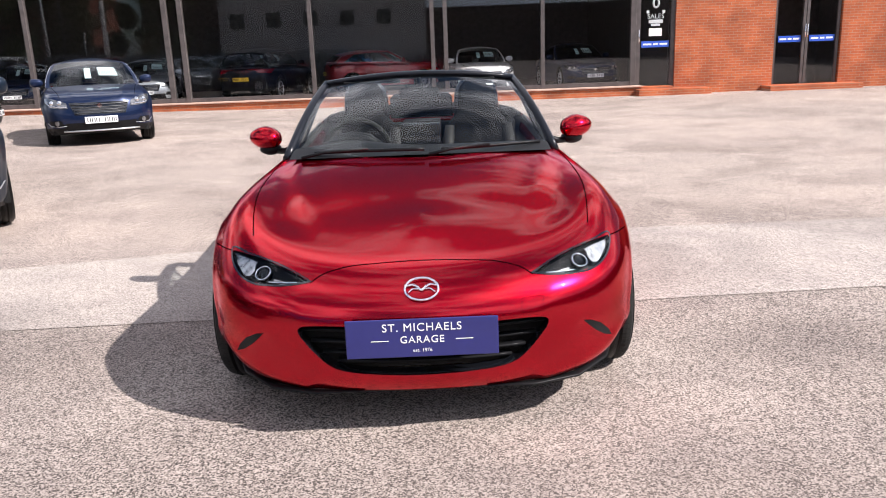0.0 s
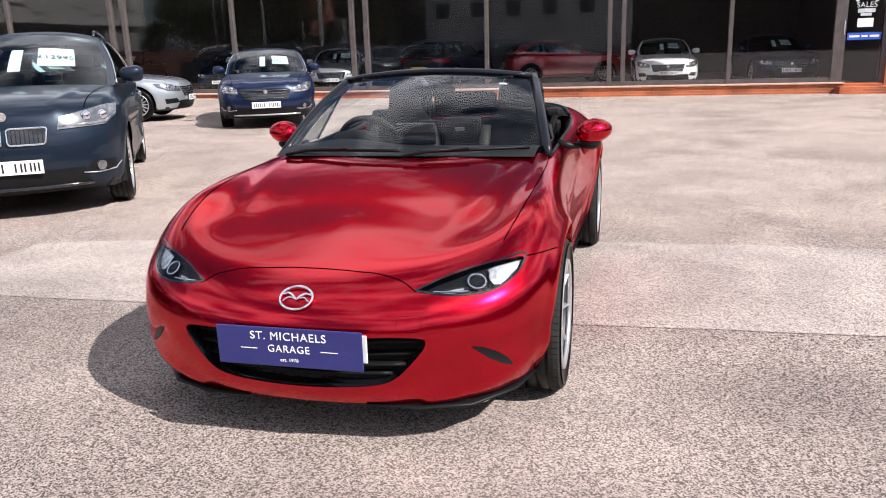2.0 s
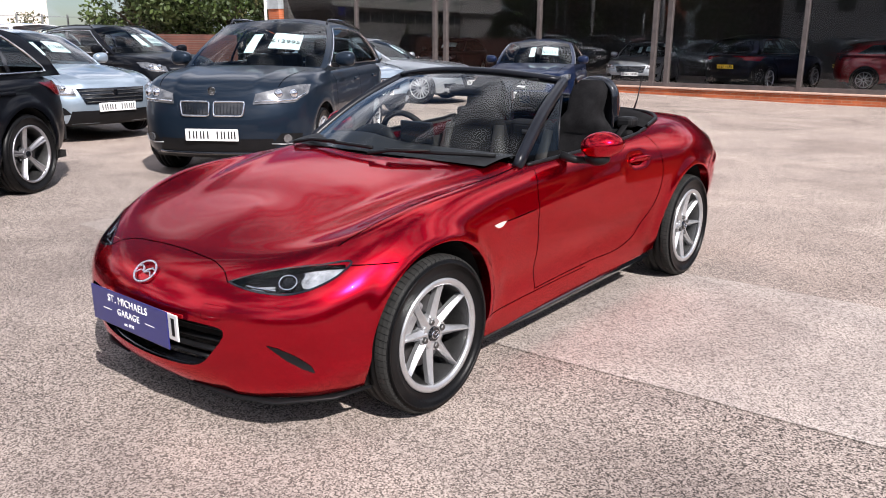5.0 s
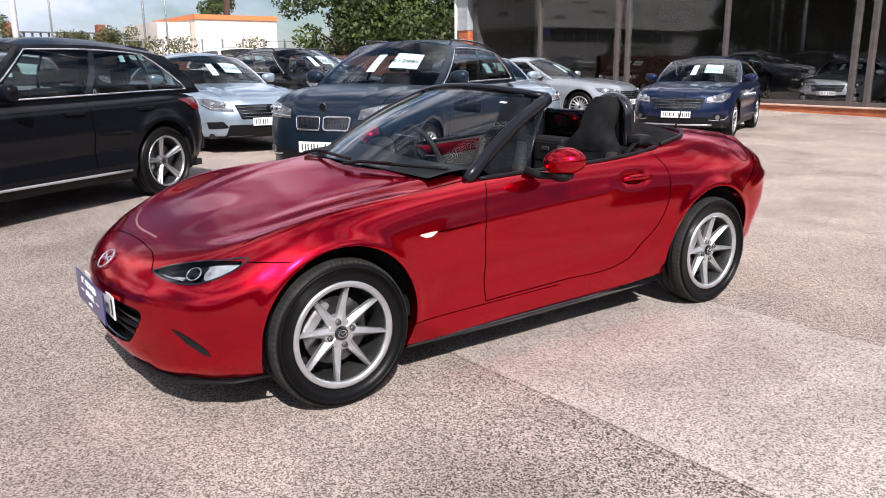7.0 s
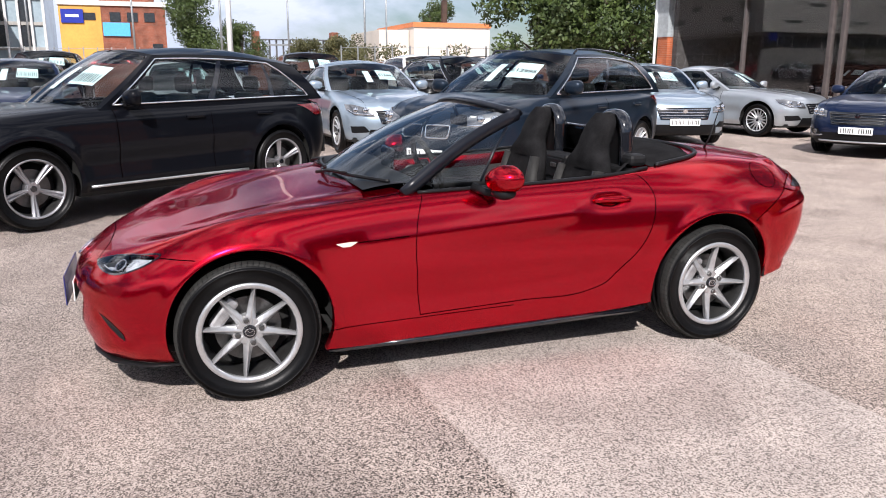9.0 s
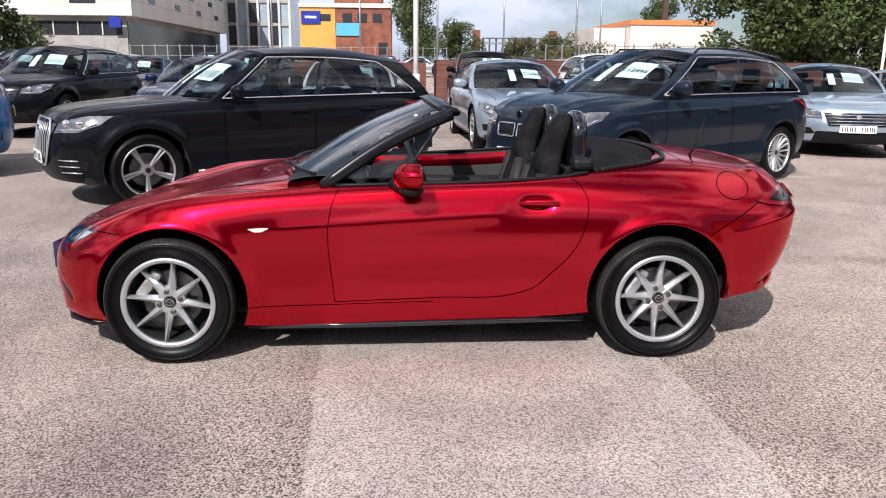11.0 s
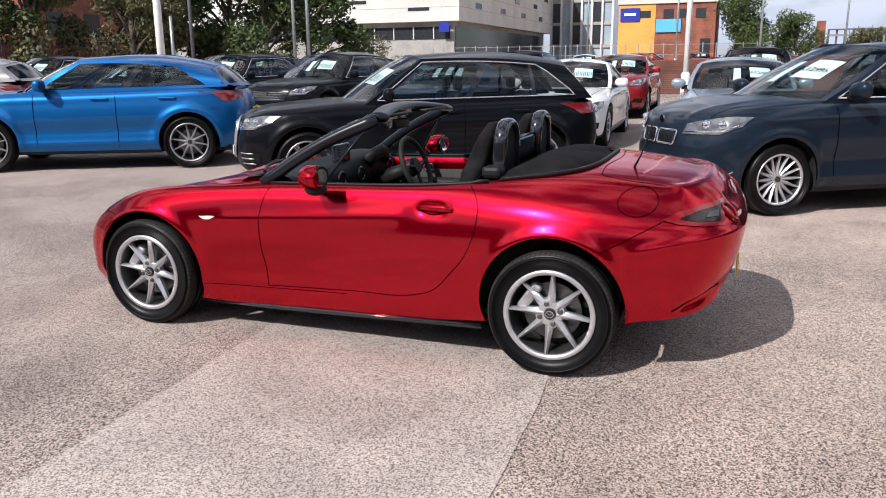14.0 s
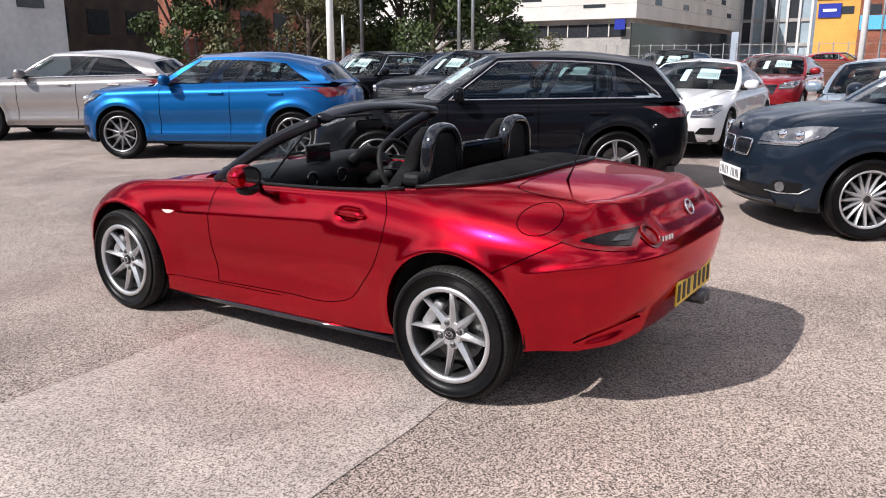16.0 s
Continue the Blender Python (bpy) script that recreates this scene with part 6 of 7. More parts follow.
    for s in (1, -1):
        gb = bmesh.new()
        rows = []
        for q in np.linspace(0, 1, 16):
            yy = yf + .24 + (K["ws0"] + .12 - yf - .24) * q
            h, nn = hit((s * W * (.33 + .07 * q), yy, 3), (0, 0, -1))
            rows.append([gb.verts.new(h + nn * .003 + Vector((dx, 0, 0))) for dx in (-.004, .004)])
        for r0, r1 in zip(rows, rows[1:]):
            gb.faces.new((r0[0], r0[1], r1[1], r1[0]))
        part("bonnet_gap", gb, SHUT, car)
    # badge and plates
    h, nn = hit((0, yf - 1, zn - (.16 if grille != "kidney" else .075)), (0, 1, 0))
    bb = bmesh.new()
    cyl(bb, .037, .012, Matrix.Translation(h + nn * .022) @ Matrix.Rotation(radians(90), 4, "X"), 20)
    part("badge", bb, CHROME, car, "round bright badge")
    for y_s, mat_p in ((-1, WHITE_PLATE), (1, YELLOW_PLATE)):
        zp = K["zg"] + .25 if y_s < 0 else K["z_tail"] - .34
        h, nn = hit((0, yf - 1 if y_s < 0 else yr + 1, zp), (0, -y_s, 0))
        yy = h.y + y_s * .022
        pl = part("number_plate", boxed(-.26, .26, yy - .006, yy + .006, zp - .056, zp + .056, .003), mat_p, car, "number plate with dark bars")
        for x0, x1 in ((-.225, -.17), (-.155, -.10), (-.085, -.03), (.05, .105), (.12, .175), (.19, .235)):
            for xa in (x0, x1 - .014):
                part("plate_bar", boxed(xa, xa + .014, yy + y_s * .0065 - .001, yy + y_s * .0065 + .001, zp - .036, zp + .036), BLACK_INK, pl)
    if card:
        for a0, a1, t0, t1, mt, nm in ((.16, .58, .34, .66, CARD, "price_card"), (-.16, -.02, .26, .62, CARD, "info_card")):
            sg = 1 if nm == "price_card" else 1
            pts = []
            for a in np.linspace(a0, a1, 5):
                row = []
                for t in np.linspace(t0, t1, 5):
                    p = screen(abs(a), t)
                    row.append((math.copysign(p.x, a) * sg, p.y + .03, p.z - .012))
                pts.append(row)
            cd = part(nm, grid_mesh(nm, pts, mt), None, car, "pale price card behind the windscreen" if nm == "price_card" else "white sheet behind the windscreen")
            if nm == "price_card":
                if price:
                    o = screen(.37, .47)
                    u = (screen(.55, .47) - screen(.19, .47)).normalized()
                    w = (screen(.37, .60) - screen(.37, .34)).normalized()
                    nn = u.cross(w).normalized()
                    o = o + Vector((0, .024, -.008)) + nn * .003
                    tx = part("lettering", text_mesh(price, .105, 1.02), BLACK_INK, cd)
                    tx.matrix_basis = Matrix((u, w, nn)).transposed().to_4x4()
                    tx.matrix_basis.translation = o
                    continue
                db = bmesh.new()
                for a in (.18, .26, .34, .42, .50):
                    for da, tt0, tt1 in ((0, .38, .52), (.045, .38, .52)):
                        p0, p1 = screen(a + da, tt0), screen(a + da, tt1)
                        q0, q1 = screen(a + da + .012, tt0), screen(a + da + .012, tt1)
                        vs = [db.verts.new((p.x, p.y + .024, p.z - .008)) for p in (p0, q0, q1, p1)]
                        db.faces.new(vs)
                part("price_bars", db, BLACK_INK, cd)
    return car


# ---- ground ----
ASPHALT = asphalt("worn_asphalt", (0.034, 0.029, 0.026), (0.20, 0.164, 0.145), (0.55, 0.467, 0.415), (0.47, 0.380, 0.330), older=1.0)
ASPHALT_PALE = asphalt("pale_asphalt_patch", (0.15, 0.130, 0.117), (0.36, 0.308, 0.276), (0.58, 0.51, 0.46), (0.50, 0.430, 0.378), relief=0.45)


def ground_z(x, y):
    """The forecourt falls a little towards the showroom and rises towards the car park."""
    return -0.008 * min(max(0.0, y - 2.0), 40) + 0.014 * max(0.0, -x - 3.0)


axis_x = np.unique(np.concatenate((np.linspace(-30, 30, 61), -30 - np.geomspace(2, 110, 9), 30 + np.geomspace(2, 1500, 14))))
axis_y = np.unique(np.concatenate((np.linspace(-30, 40, 71), -30 - np.geomspace(2, 1500, 14), 40 + np.geomspace(2, 1500, 14))))
ground = part("ground", grid_mesh("ground", [[(x, y, ground_z(x, y)) for x in axis_x[::-1]] for y in axis_y], ASPHALT), None, None)
tagged(ground, "worn pinkish grey asphalt forecourt with exposed stones", "ground", kind="structure")

edge_n = [(x, 1.15 + 0.05 * math.sin(x * 1.3) + 0.012 * noise.noise((x * 3, 0, 0)) + 0.055 * max(0, x - 0.6) - 0.30 * max(0, -x - 1.5)) for x in np.linspace(-4.2, 7.0, 90)]
edge_s = [(x, -0.47 + 0.05 * max(0, x - .5) + 0.012 * noise.noise((x * 3, 5, 0)) - 0.03 * max(0, -x - 1)) for x in np.linspace(-4.2, 7.0, 90)]
pm = grid_mesh("asphalt_patch", [[(xa, ya + (yb - ya) * q, 0.004) for q in np.linspace(1, 0, 6)] for (xa, yb), (_, ya) in zip(edge_n, edge_s)], ASPHALT_PALE)
tagged(part("asphalt_patch", pm, None, None), "paler rectangular repair strip in the asphalt", "pavement", kind="structure")

# ---- showroom ----
BRICK = brickwork("orange_brick", (0.54, 0.135, 0.045), (0.44, 0.10, 0.036), (0.42, 0.26, 0.18))
BRICK_OLD = brickwork("old_red_brick", (0.17, 0.055, 0.035), (0.11, 0.04, 0.03), (0.16, 0.12, 0.10))
FRAME = mat("dark_window_frame", (0.085, 0.072, 0.070), 0.45, var=0.25)
COPING = mat("coping_stone", (0.50, 0.33, 0.26), 0.8, var=0.2, bump=0.3)
CLADDING = mat("grey_cladding", (0.42, 0.46, 0.48), 0.45, metal=0.3, var=0.15)
SHOP_FLOOR = mat("showroom_floor", (0.24, 0.23, 0.22), 0.35, var=0.2)
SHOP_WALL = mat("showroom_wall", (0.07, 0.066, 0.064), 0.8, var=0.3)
BY = 18.8
SILL = 0.13
SX0, SX1, TOP = -24.4, 6.2, 4.6


def setting(name, bm, material, label="", category="wall"):
    return tagged(part(name, bm, material, None), label, category, kind="structure")


showroom = base("showroom", pose(0, BY, 0), "single storey showroom with dark full-height glazing and orange brick", "building")
part("plinth", boxed(SX0, 7.2, -.35, .30, -.5, SILL - .02, .01), BRICK, showroom, "low orange brick plinth")
part("coping", boxed(SX0, 6.3, -.40, .32, SILL - .02, SILL + .02, .008), COPING, showroom)
part("roof", boxed(SX0 - .3, 30, -.5, 16, TOP, TOP + .5, .02), FRAME, showroom, "dark flat roof fascia")
# Dark inner walls are added so that no sky shows through the glazing.
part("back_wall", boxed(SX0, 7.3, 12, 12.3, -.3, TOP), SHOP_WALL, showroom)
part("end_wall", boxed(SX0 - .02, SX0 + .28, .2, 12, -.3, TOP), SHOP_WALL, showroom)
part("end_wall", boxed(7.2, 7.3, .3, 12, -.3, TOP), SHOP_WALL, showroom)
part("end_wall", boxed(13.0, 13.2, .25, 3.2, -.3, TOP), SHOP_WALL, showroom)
part("floor", boxed(SX0, 7.2, .3, 12, -.3, 0.0), SHOP_FLOOR, showroom)
mull = [(-19.85, .12), (-15.85, .14), (-15.35, .14), (-11.45, .12), (-7.45, .14), (-7.0, .14), (-3.3, .11), (.22, .12), (.60, .12), (3.43, .11), (6.08, .16)]
for x, w in mull:
    part("mullion", boxed(x - w / 2, x + w / 2, -.06, .10, SILL + .02, TOP, .008), FRAME, showroom)
part("bottom_rail", boxed(SX0, 6.1, -.04, .06, SILL + .02, SILL + .14, .006), FRAME, showroom)
xs = [SX0] + [x for x, _ in mull]
for a, b in zip(xs, xs[1:]):
    part("pane", boxed(a + .05, b - .05, .01, .022, SILL + .12, TOP), GLASS_SHOP, showroom).visible_shadow = False
# entrance door, brick piers, double door
part("brick_pier", boxed(7.30, 10.20, -.10, .25, -.35, TOP), BRICK, showroom, "orange brick wall")
part("brick_pier", boxed(12.17, 30, -.10, .25, -.35, TOP), BRICK, showroom, "orange brick wall")
part("step", boxed(6.1, 8.2, -.75, -.05, -.30, .05, .01), BRICK, showroom)
part("step", boxed(9.9, 12.6, -.75, -.05, -.30, .02, .01), BRICK, showroom)
d = part("entrance_door", boxed(6.17, 6.29, -.02, .06, .05, 3.0), FRAME, showroom, "dark glazed entrance door")
part("stile", boxed(7.18, 7.30, -.02, .06, .05, 3.0), FRAME, d)
part("pane", boxed(6.29, 7.18, .01, .022, .05, 3.0), GLASS_SHOP, d)
d = part("double_door", boxed(10.20, 10.29, -.02, .06, .02, 3.0), FRAME, showroom, "dark glazed double door")
for x in (11.10, 11.20, 12.10):
    part("stile", boxed(x - .04, x + .04, -.02, .06, .02, 3.0), FRAME, d)
for a, b in ((10.29, 11.06), (11.24, 12.06)):
    part("pane", boxed(a, b, .01, .022, .02, 3.0), GLASS_SHOP, d)
part("lintel", boxed(10.2, 12.17, -.05, .2, 3.0, TOP), BRICK, showroom)
# Added dark wall behind the doors, keeps the sky from showing.
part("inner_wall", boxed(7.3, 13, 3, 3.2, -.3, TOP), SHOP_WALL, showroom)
BLUE_BAND = mat("blue_sign_vinyl", (0.03, 0.10, 0.55), 0.4)
for a, b in ((6.33, 7.14), (10.36, 11.02), (11.28, 12.02)):
    sg = part("blue_sign", boxed(a, b, -.006, .006, 1.22, 1.40), BLUE_BAND, showroom, "blue vinyl band with pale writing")
    for q0, q1 in ((.06, .36), (.42, .60), (.66, .94)):
        part("sign_writing", boxed(a + (b - a) * q0, a + (b - a) * q1, -.009, -.006, 1.285, 1.335), WHITE_INK, sg)
    part("door_handle", tubed([(b + .10 if a > 8 and a < 11 else a - .09, -.07, z) for z in (1.35, 1.5, 1.72)], .018, 8), CHROME, showroom, "", True)
PALE_VINYL = mat("frosted_vinyl", (0.52, 0.56, 0.56), 0.6, var=0.2)
for x0, x1, z0, z1 in ((6.53, 6.94, 1.90, 2.00), (6.60, 6.86, 1.82, 1.89), (6.46, 6.54, 2.18, 2.26), (6.92, 7.00, 2.18, 2.26)):
    part("door_lettering", boxed(x0, x1, -.005, .005, z0, z1), PALE_VINYL, showroom)
part("door_lettering", text_mesh("SALES", .19, 1.02), PALE_VINYL, showroom).matrix_basis = pose(6.73, -.008, 2.09, 90, 0, 0)
part("door_notice", boxed(6.54, 6.92, -.006, .006, 1.54, 1.76), WHITE_PAPER, showroom, "white paper notice")
part("door_emblem", tubed([(6.73 + .08 * math.cos(q), -.006, 2.46 + .12 * math.sin(q)) for q in (2 * math.pi * k / 16 for k in range(16))], .03, 6, True, up=(0, 1, 0)), PALE_VINYL, showroom)
# corner pier at the far end
part("corner_pier", boxed(SX0 - .75, SX0 - .05, -.05, 12, -.4, 2.75), BRICK, showroom, "orange brick end wall")
part("corner_cladding", boxed(SX0 - .78, SX0 - .02, -.10, 12, 2.75, TOP), CLADDING, showroom, "pale grey corrugated cladding")
part("downpipe", tubed([(SX0 - .85, -.12, -.3), (SX0 - .85, -.12, 4.6)], .06, 10), WHITE_PAPER, showroom, "white rainwater pipe", True)

# ---- cars ----
kit_multi = wheel_kit(r=.33, rim=.232, w=.20, spokes=16, simple=True, seg=48, face=.05)
kit_dark = wheel_kit(r=.37, rim=.262, w=.235, spokes=5, twin=True, alloy=DARK_ALLOY, simple=True, seg=48, face=.06)
kit_cross = wheel_kit(r=.345, rim=.250, w=.215, spokes=10, alloy=DARK_ALLOY, simple=True, seg=48, face=.06)
kit_std = wheel_kit(r=.335, rim=.225, w=.205, spokes=10, simple=True, seg=40, face=.05)
kit_suv = wheel_kit(r=.37, rim=.245, w=.22, spokes=6, simple=True, seg=40, face=.05)
SLATE = paint("slate_blue_paint", (0.010, 0.018, 0.031), coat=0.4, spec=0.15)
NIGHT = paint("black_paint", (0.0035, 0.004, 0.006), metal=0.0, coat=0.26, spec=0.06)
BLUE = paint("bright_blue_paint", (0.0005, 0.105, 0.33), metal=0.8, rough=0.42, coat=0.6)
NAVY = paint("navy_paint", (0.006, 0.014, 0.046), coat=0.6, spec=0.2)
SILVER = paint("silver_paint", (0.40, 0.43, 0.46), metal=0.6)
ICE = paint("ice_blue_silver_paint", (0.34, 0.42, 0.50), metal=0.6)
WARM = paint("warm_silver_paint", (0.36, 0.34, 0.33), metal=0.6)
WHITE = paint("white_paint", (0.78, 0.78, 0.78), metal=0.0)
CHERRY = paint("cherry_red_paint", (0.30, 0.006, 0.014), metal=0.4)


def heading(x, y, fx, fy):
    """Pose of a car whose nose points along (fx, fy)."""
    return pose(x, y, ground_z(x, y), 0, 0, math.degrees(math.atan2(fx, -fy)))



CARS = [
    ("family_car", "dark slate blue family car with twin grille and price card", -5.20, 3.10, .54, -.84, SLATE, "mpv", 1.03, kit_multi, dict(roof_rails=True, grille="kidney", price="\u00a312995")),
    ("suv", "glossy black off-road estate with bright window trim", -4.76, -1.82, .52, -.854, NIGHT, "suv", 0.96, kit_dark, dict(grille="frame")),
    ("crossover", "bright blue compact crossover with dark wheels", -5.10, -7.05, .45, -.89, BLUE, "crossover", 1.07, kit_cross, dict(chrome_line=False)),
    ("suv", "warm silver crossover with raked roof", -5.46, -11.79, .5, -.866, WARM, "crossover", 1.12, kit_suv, dict(privacy=True)),
    ("hatchback", "navy blue hatchback with a silver bumper strip", -6.5, 11.06, .42, -.905, NAVY, "hatch", 1.0, kit_std, dict(lower_trim=True)),
    ("saloon", "silver saloon beside the showroom glass", -10.7, 10.6, .95, .30, SILVER, "saloon", 1.0, kit_multi, dict(far=True, chrome_line=False)),
    ("saloon", "pale blue-silver saloon with a dark winged grille", -9.7, 1.95, 1, .05, ICE, "saloon", 1.0, kit_std, dict(price="\u00a312495")),
    ("saloon", "pale blue-silver executive saloon", -9.6, 7.8, .95, -.30, ICE, "saloon", 1.02, kit_multi, dict(grille="chrome", far=True)),
    ("saloon", "white saloon with a price card", -10.1, -.95, 1, .03, WHITE, "saloon", 1.0, kit_std, dict(chrome_line=False)),
    ("crossover", "dark red compact crossover", -16.4, -.95, 1, .0, CHERRY, "crossover", 1.0, kit_std, dict(far=True, chrome_line=False)),
    ("suv", "black off-road car with a price card", -11.7, -6.85, 1, -.1, NIGHT, "suv", 1.0, kit_suv, dict(far=True)),
    ("saloon", "dark blue saloon with a price card", -11.6, -3.9, 1, 0, NAVY, "saloon", 1.0, kit_std, dict(far=True)),
    ("suv", "white off-road car with a price card", -18.2, 5.9, 1, .05, WHITE, "suv", 1.0, kit_suv, dict(far=True)),
    ("estate_car", "black estate car with bright window trim", -12.4, 4.9, 1, .1, NIGHT, "mpv", 1.0, kit_std, dict(far=True, roof_rails=True)),
]
built = {}
for name, label, x, y, fx_, fy_, colour, kind, size, kit, more in CARS:
    built[label] = everyday_car(name, label, heading(x, y, fx_, fy_), colour, kind, size, kit, **more)

# rows further back repeat the same models
AGAIN = [
    ("black off-road car with a price card", -11.9, -9.7, 1, -.05), ("dark blue saloon with a price card", -11.9, -12.7, 1, -.05), ("black off-road car with a price card", -12.0, -15.7, 1, 0),
    ("black off-road car with a price card", -17.0, 2.3, 1, 0), ("dark blue saloon with a price card", -17.5, 8.2, 1, .05),
    ("black off-road car with a price card", -18.5, -4.2, 1, 0), ("white saloon with a price card", -19.0, -16.2, 1, 0), ("black estate car with bright window trim", -18.5, -10.5, 1, 0),
    ("black off-road car with a price card", -18.7, -13.4, 1, 0), ("dark blue saloon with a price card", -18.4, -7.4, 1, 0),
    ("dark red compact crossover", -47, -3.5, .2, 1), ("white saloon with a price card", -44, -7.0, 1, .1), ("silver saloon beside the showroom glass", -52, 2.0, .3, 1), ("white saloon with a price card", -50, 7.2, .2, 1),
    ("dark blue saloon with a price card", -45, 4.5, .2, 1), ("silver saloon beside the showroom glass", -46, 11.0, .2, 1), ("dark red compact crossover", -57, -1.0, 1, .1), ("black estate car with bright window trim", -42, -11.0, 1, 0), ("silver saloon beside the showroom glass", -40, -15.0, 1, 0),
    ("white saloon with a price card", -60, -6.0, 1, 0), ("dark blue saloon with a price card", -41, 8.0, .3, 1),
]
for label, x, y, fx_, fy_ in AGAIN:
    copy_thing(built[label], heading(x, y, fx_, fy_))

# cars inside the showroom
for label, x, y, fx_, fy_ in (("white saloon with a price card", 1.75, 21.9, .05, -1), ("dark blue saloon with a price card", 5.0, 22.2, .1, -1), ("silver saloon beside the showroom glass", -9.2, 22.0, .25, -1),
                              ("black off-road car with a price card", -5.3, 22.4, .2, 1), ("dark red compact crossover", -1.6, 24.0, .9, .3), ("dark blue saloon with a price card", -13.5, 22.3, .3, -1), ("black estate car with bright window trim", -18.0, 22.5, .3, -1)):
    ob = copy_thing(built[label], pose(x, y, 0.0, 0, 0, math.degrees(math.atan2(fx_, -fy_))))
    tagged(ob, group="cars in the showroom")

# ---- trees and hedges ----
LEAF = mat("leaf_green", (0.030, 0.062, 0.014), 0.6, var=0.5, var_scale=0.9, col2=(0.075, 0.11, 0.022))
LEAF_DRY = mat("leaf_olive", (0.055, 0.070, 0.022), 0.65, var=0.45, var_scale=0.8, col2=(0.13, 0.12, 0.045))
BARK = mat("bark", (0.075, 0.058, 0.045), 0.9, var=0.4, bump=0.5, bump_scale=20)


def leaf_cloud(rng, clumps, leaves, size):
    """Small bent leaf sprays round clump centres, as one mesh."""
    vs, fs = [], []
    for (cx, cy, cz), r in clumps:
        n = int(leaves * r * r)
        d = rng.normal(size=(n, 3))
        d /= np.linalg.norm(d, axis=1, keepdims=True)
        p = np.array((cx, cy, cz)) + d * r * (0.55 + 0.5 * rng.random((n, 1))) * np.array((1, 1, .8))
        u = rng.normal(size=(n, 3))
        u /= np.linalg.norm(u, axis=1, keepdims=True)
        w = np.cross(u, d + .3 * rng.normal(size=(n, 3)))
        w /= np.linalg.norm(w, axis=1, keepdims=True) + 1e-9
        s = size * (0.6 + 0.8 * rng.random((n, 1)))
        quad = np.stack((p - u * s, p - w * s * .5, p + u * s, p + w * s * .5), 1)
        o = len(vs)
        vs += quad.reshape(-1, 3).tolist()
        fs += [(o + 4 * k, o + 4 * k + 1, o + 4 * k + 2, o + 4 * k + 3) for k in range(n)]
    me = bpy.data.meshes.new("crown")
    me.from_pydata(vs, [], fs)
    return me


def tree(seed, m, h, w, label, leaf=LEAF, slim=False):
    rng = np.random.default_rng(seed)
    t = base("tree", m, label, "tree", "trees round the car park")
    bm = bmesh.new()
    top = h * .55
    lean = rng.normal(size=2) * .15
    tube(bm, [(0, 0, -.4), (lean[0] * .3, lean[1] * .3, h * .2), (lean[0], lean[1], top)], [h * .030, h * .024, h * .010], 8)
    clumps = []
    for k in range(11 if not slim else 9):
        a = rng.random() * 6.28
        z = h * (.22 + .68 * (k + .5) / 11)
        rad = w * .5 * math.sin(math.pi * min(.95, .25 + .72 * (z / h))) * (.55 + .5 * rng.random())
        e = (math.cos(a) * rad, math.sin(a) * rad, z)
        tube(bm, [(lean[0] * .5, lean[1] * .5, z * .55), (e[0] * .5, e[1] * .5, z * .82), e], [h * .011, h * .008, h * .003], 6)
        for _ in range(3):
            o = rng.normal(size=3) * w * .12
            clumps.append(((e[0] + o[0], e[1] + o[1], min(h * .93, z + o[2])), w * (.13 + .10 * rng.random())))
    clumps.append(((lean[0], lean[1], h * .86), w * .2))
    part("trunk", bm, BARK, t, smooth=True)
    tagged(part("crown", leaf_cloud(rng, clumps, 260 / max(1.0, (w * .16) ** 2) * 1.3, .09 + .005 * h), leaf, t, "leafy uneven crown"), kind="stuff")
    return t


def at_ground(x, y, turn=0.0):
    return pose(x, y, ground_z(x, y), 0, 0, turn)


TREES = [(1, -32.5, 17.0, 7.5, 5.5, LEAF), (2, -30.5, 20.5, 6.2, 5.5, LEAF), (3, -36.5, 22.0, 6.5, 6, LEAF_DRY), (4, -29.0, 24.0, 5.5, 5, LEAF_DRY), (5, -85.0, 1.2, 8.5, 8, LEAF), (6, -90, 7.5, 5.5, 5, LEAF), (7, -37.0, -27.5, 9.5, 6.5, LEAF), (8, -39.5, -23.5, 9.0, 5.5, LEAF),
         (9, -33.0, -30.0, 8.0, 6.0, LEAF_DRY), (10, -26.0, -31.5, 8.5, 4.5, LEAF_DRY), (11, -24.0, -33.0, 7.5, 4.0, LEAF), (12, -35.5, -24.0, 7.5, 5.0, LEAF), (13, -78, 16.5, 3.8, 4.5, LEAF_DRY), (14, -80, 13.0, 3.2, 4, LEAF_DRY), (15, -29.5, -28.5, 8.0, 4.0, LEAF_DRY), (16, -95, 33, 9, 6, LEAF)]
for seed, x, y, h, w, leaf in TREES:
    tree(seed, at_ground(x, y, seed * 47.0), h, w, "broad green tree with a ragged crown" if leaf is LEAF else "olive green tree with thin foliage", leaf)


def hedge(name, pts, h, seed, leaf, label):
    rng = np.random.default_rng(seed)
    clumps = []
    for (x0, y0), (x1, y1) in zip(pts, pts[1:]):
        n = int(math.hypot(x1 - x0, y1 - y0) / .8)
        for k in range(n):
            x, y = x0 + (x1 - x0) * k / n + rng.normal() * .5, y0 + (y1 - y0) * k / n + rng.normal() * .5
            hh = h * (.7 + .5 * rng.random())
            for z in np.arange(.4, hh, .8):
                clumps.append(((x + rng.normal() * .25, y + rng.normal() * .25, ground_z(x, y) + z), .62))
    tagged(part(name, leaf_cloud(rng, clumps, 210, .10), leaf, None), label, "hedge", kind="stuff")


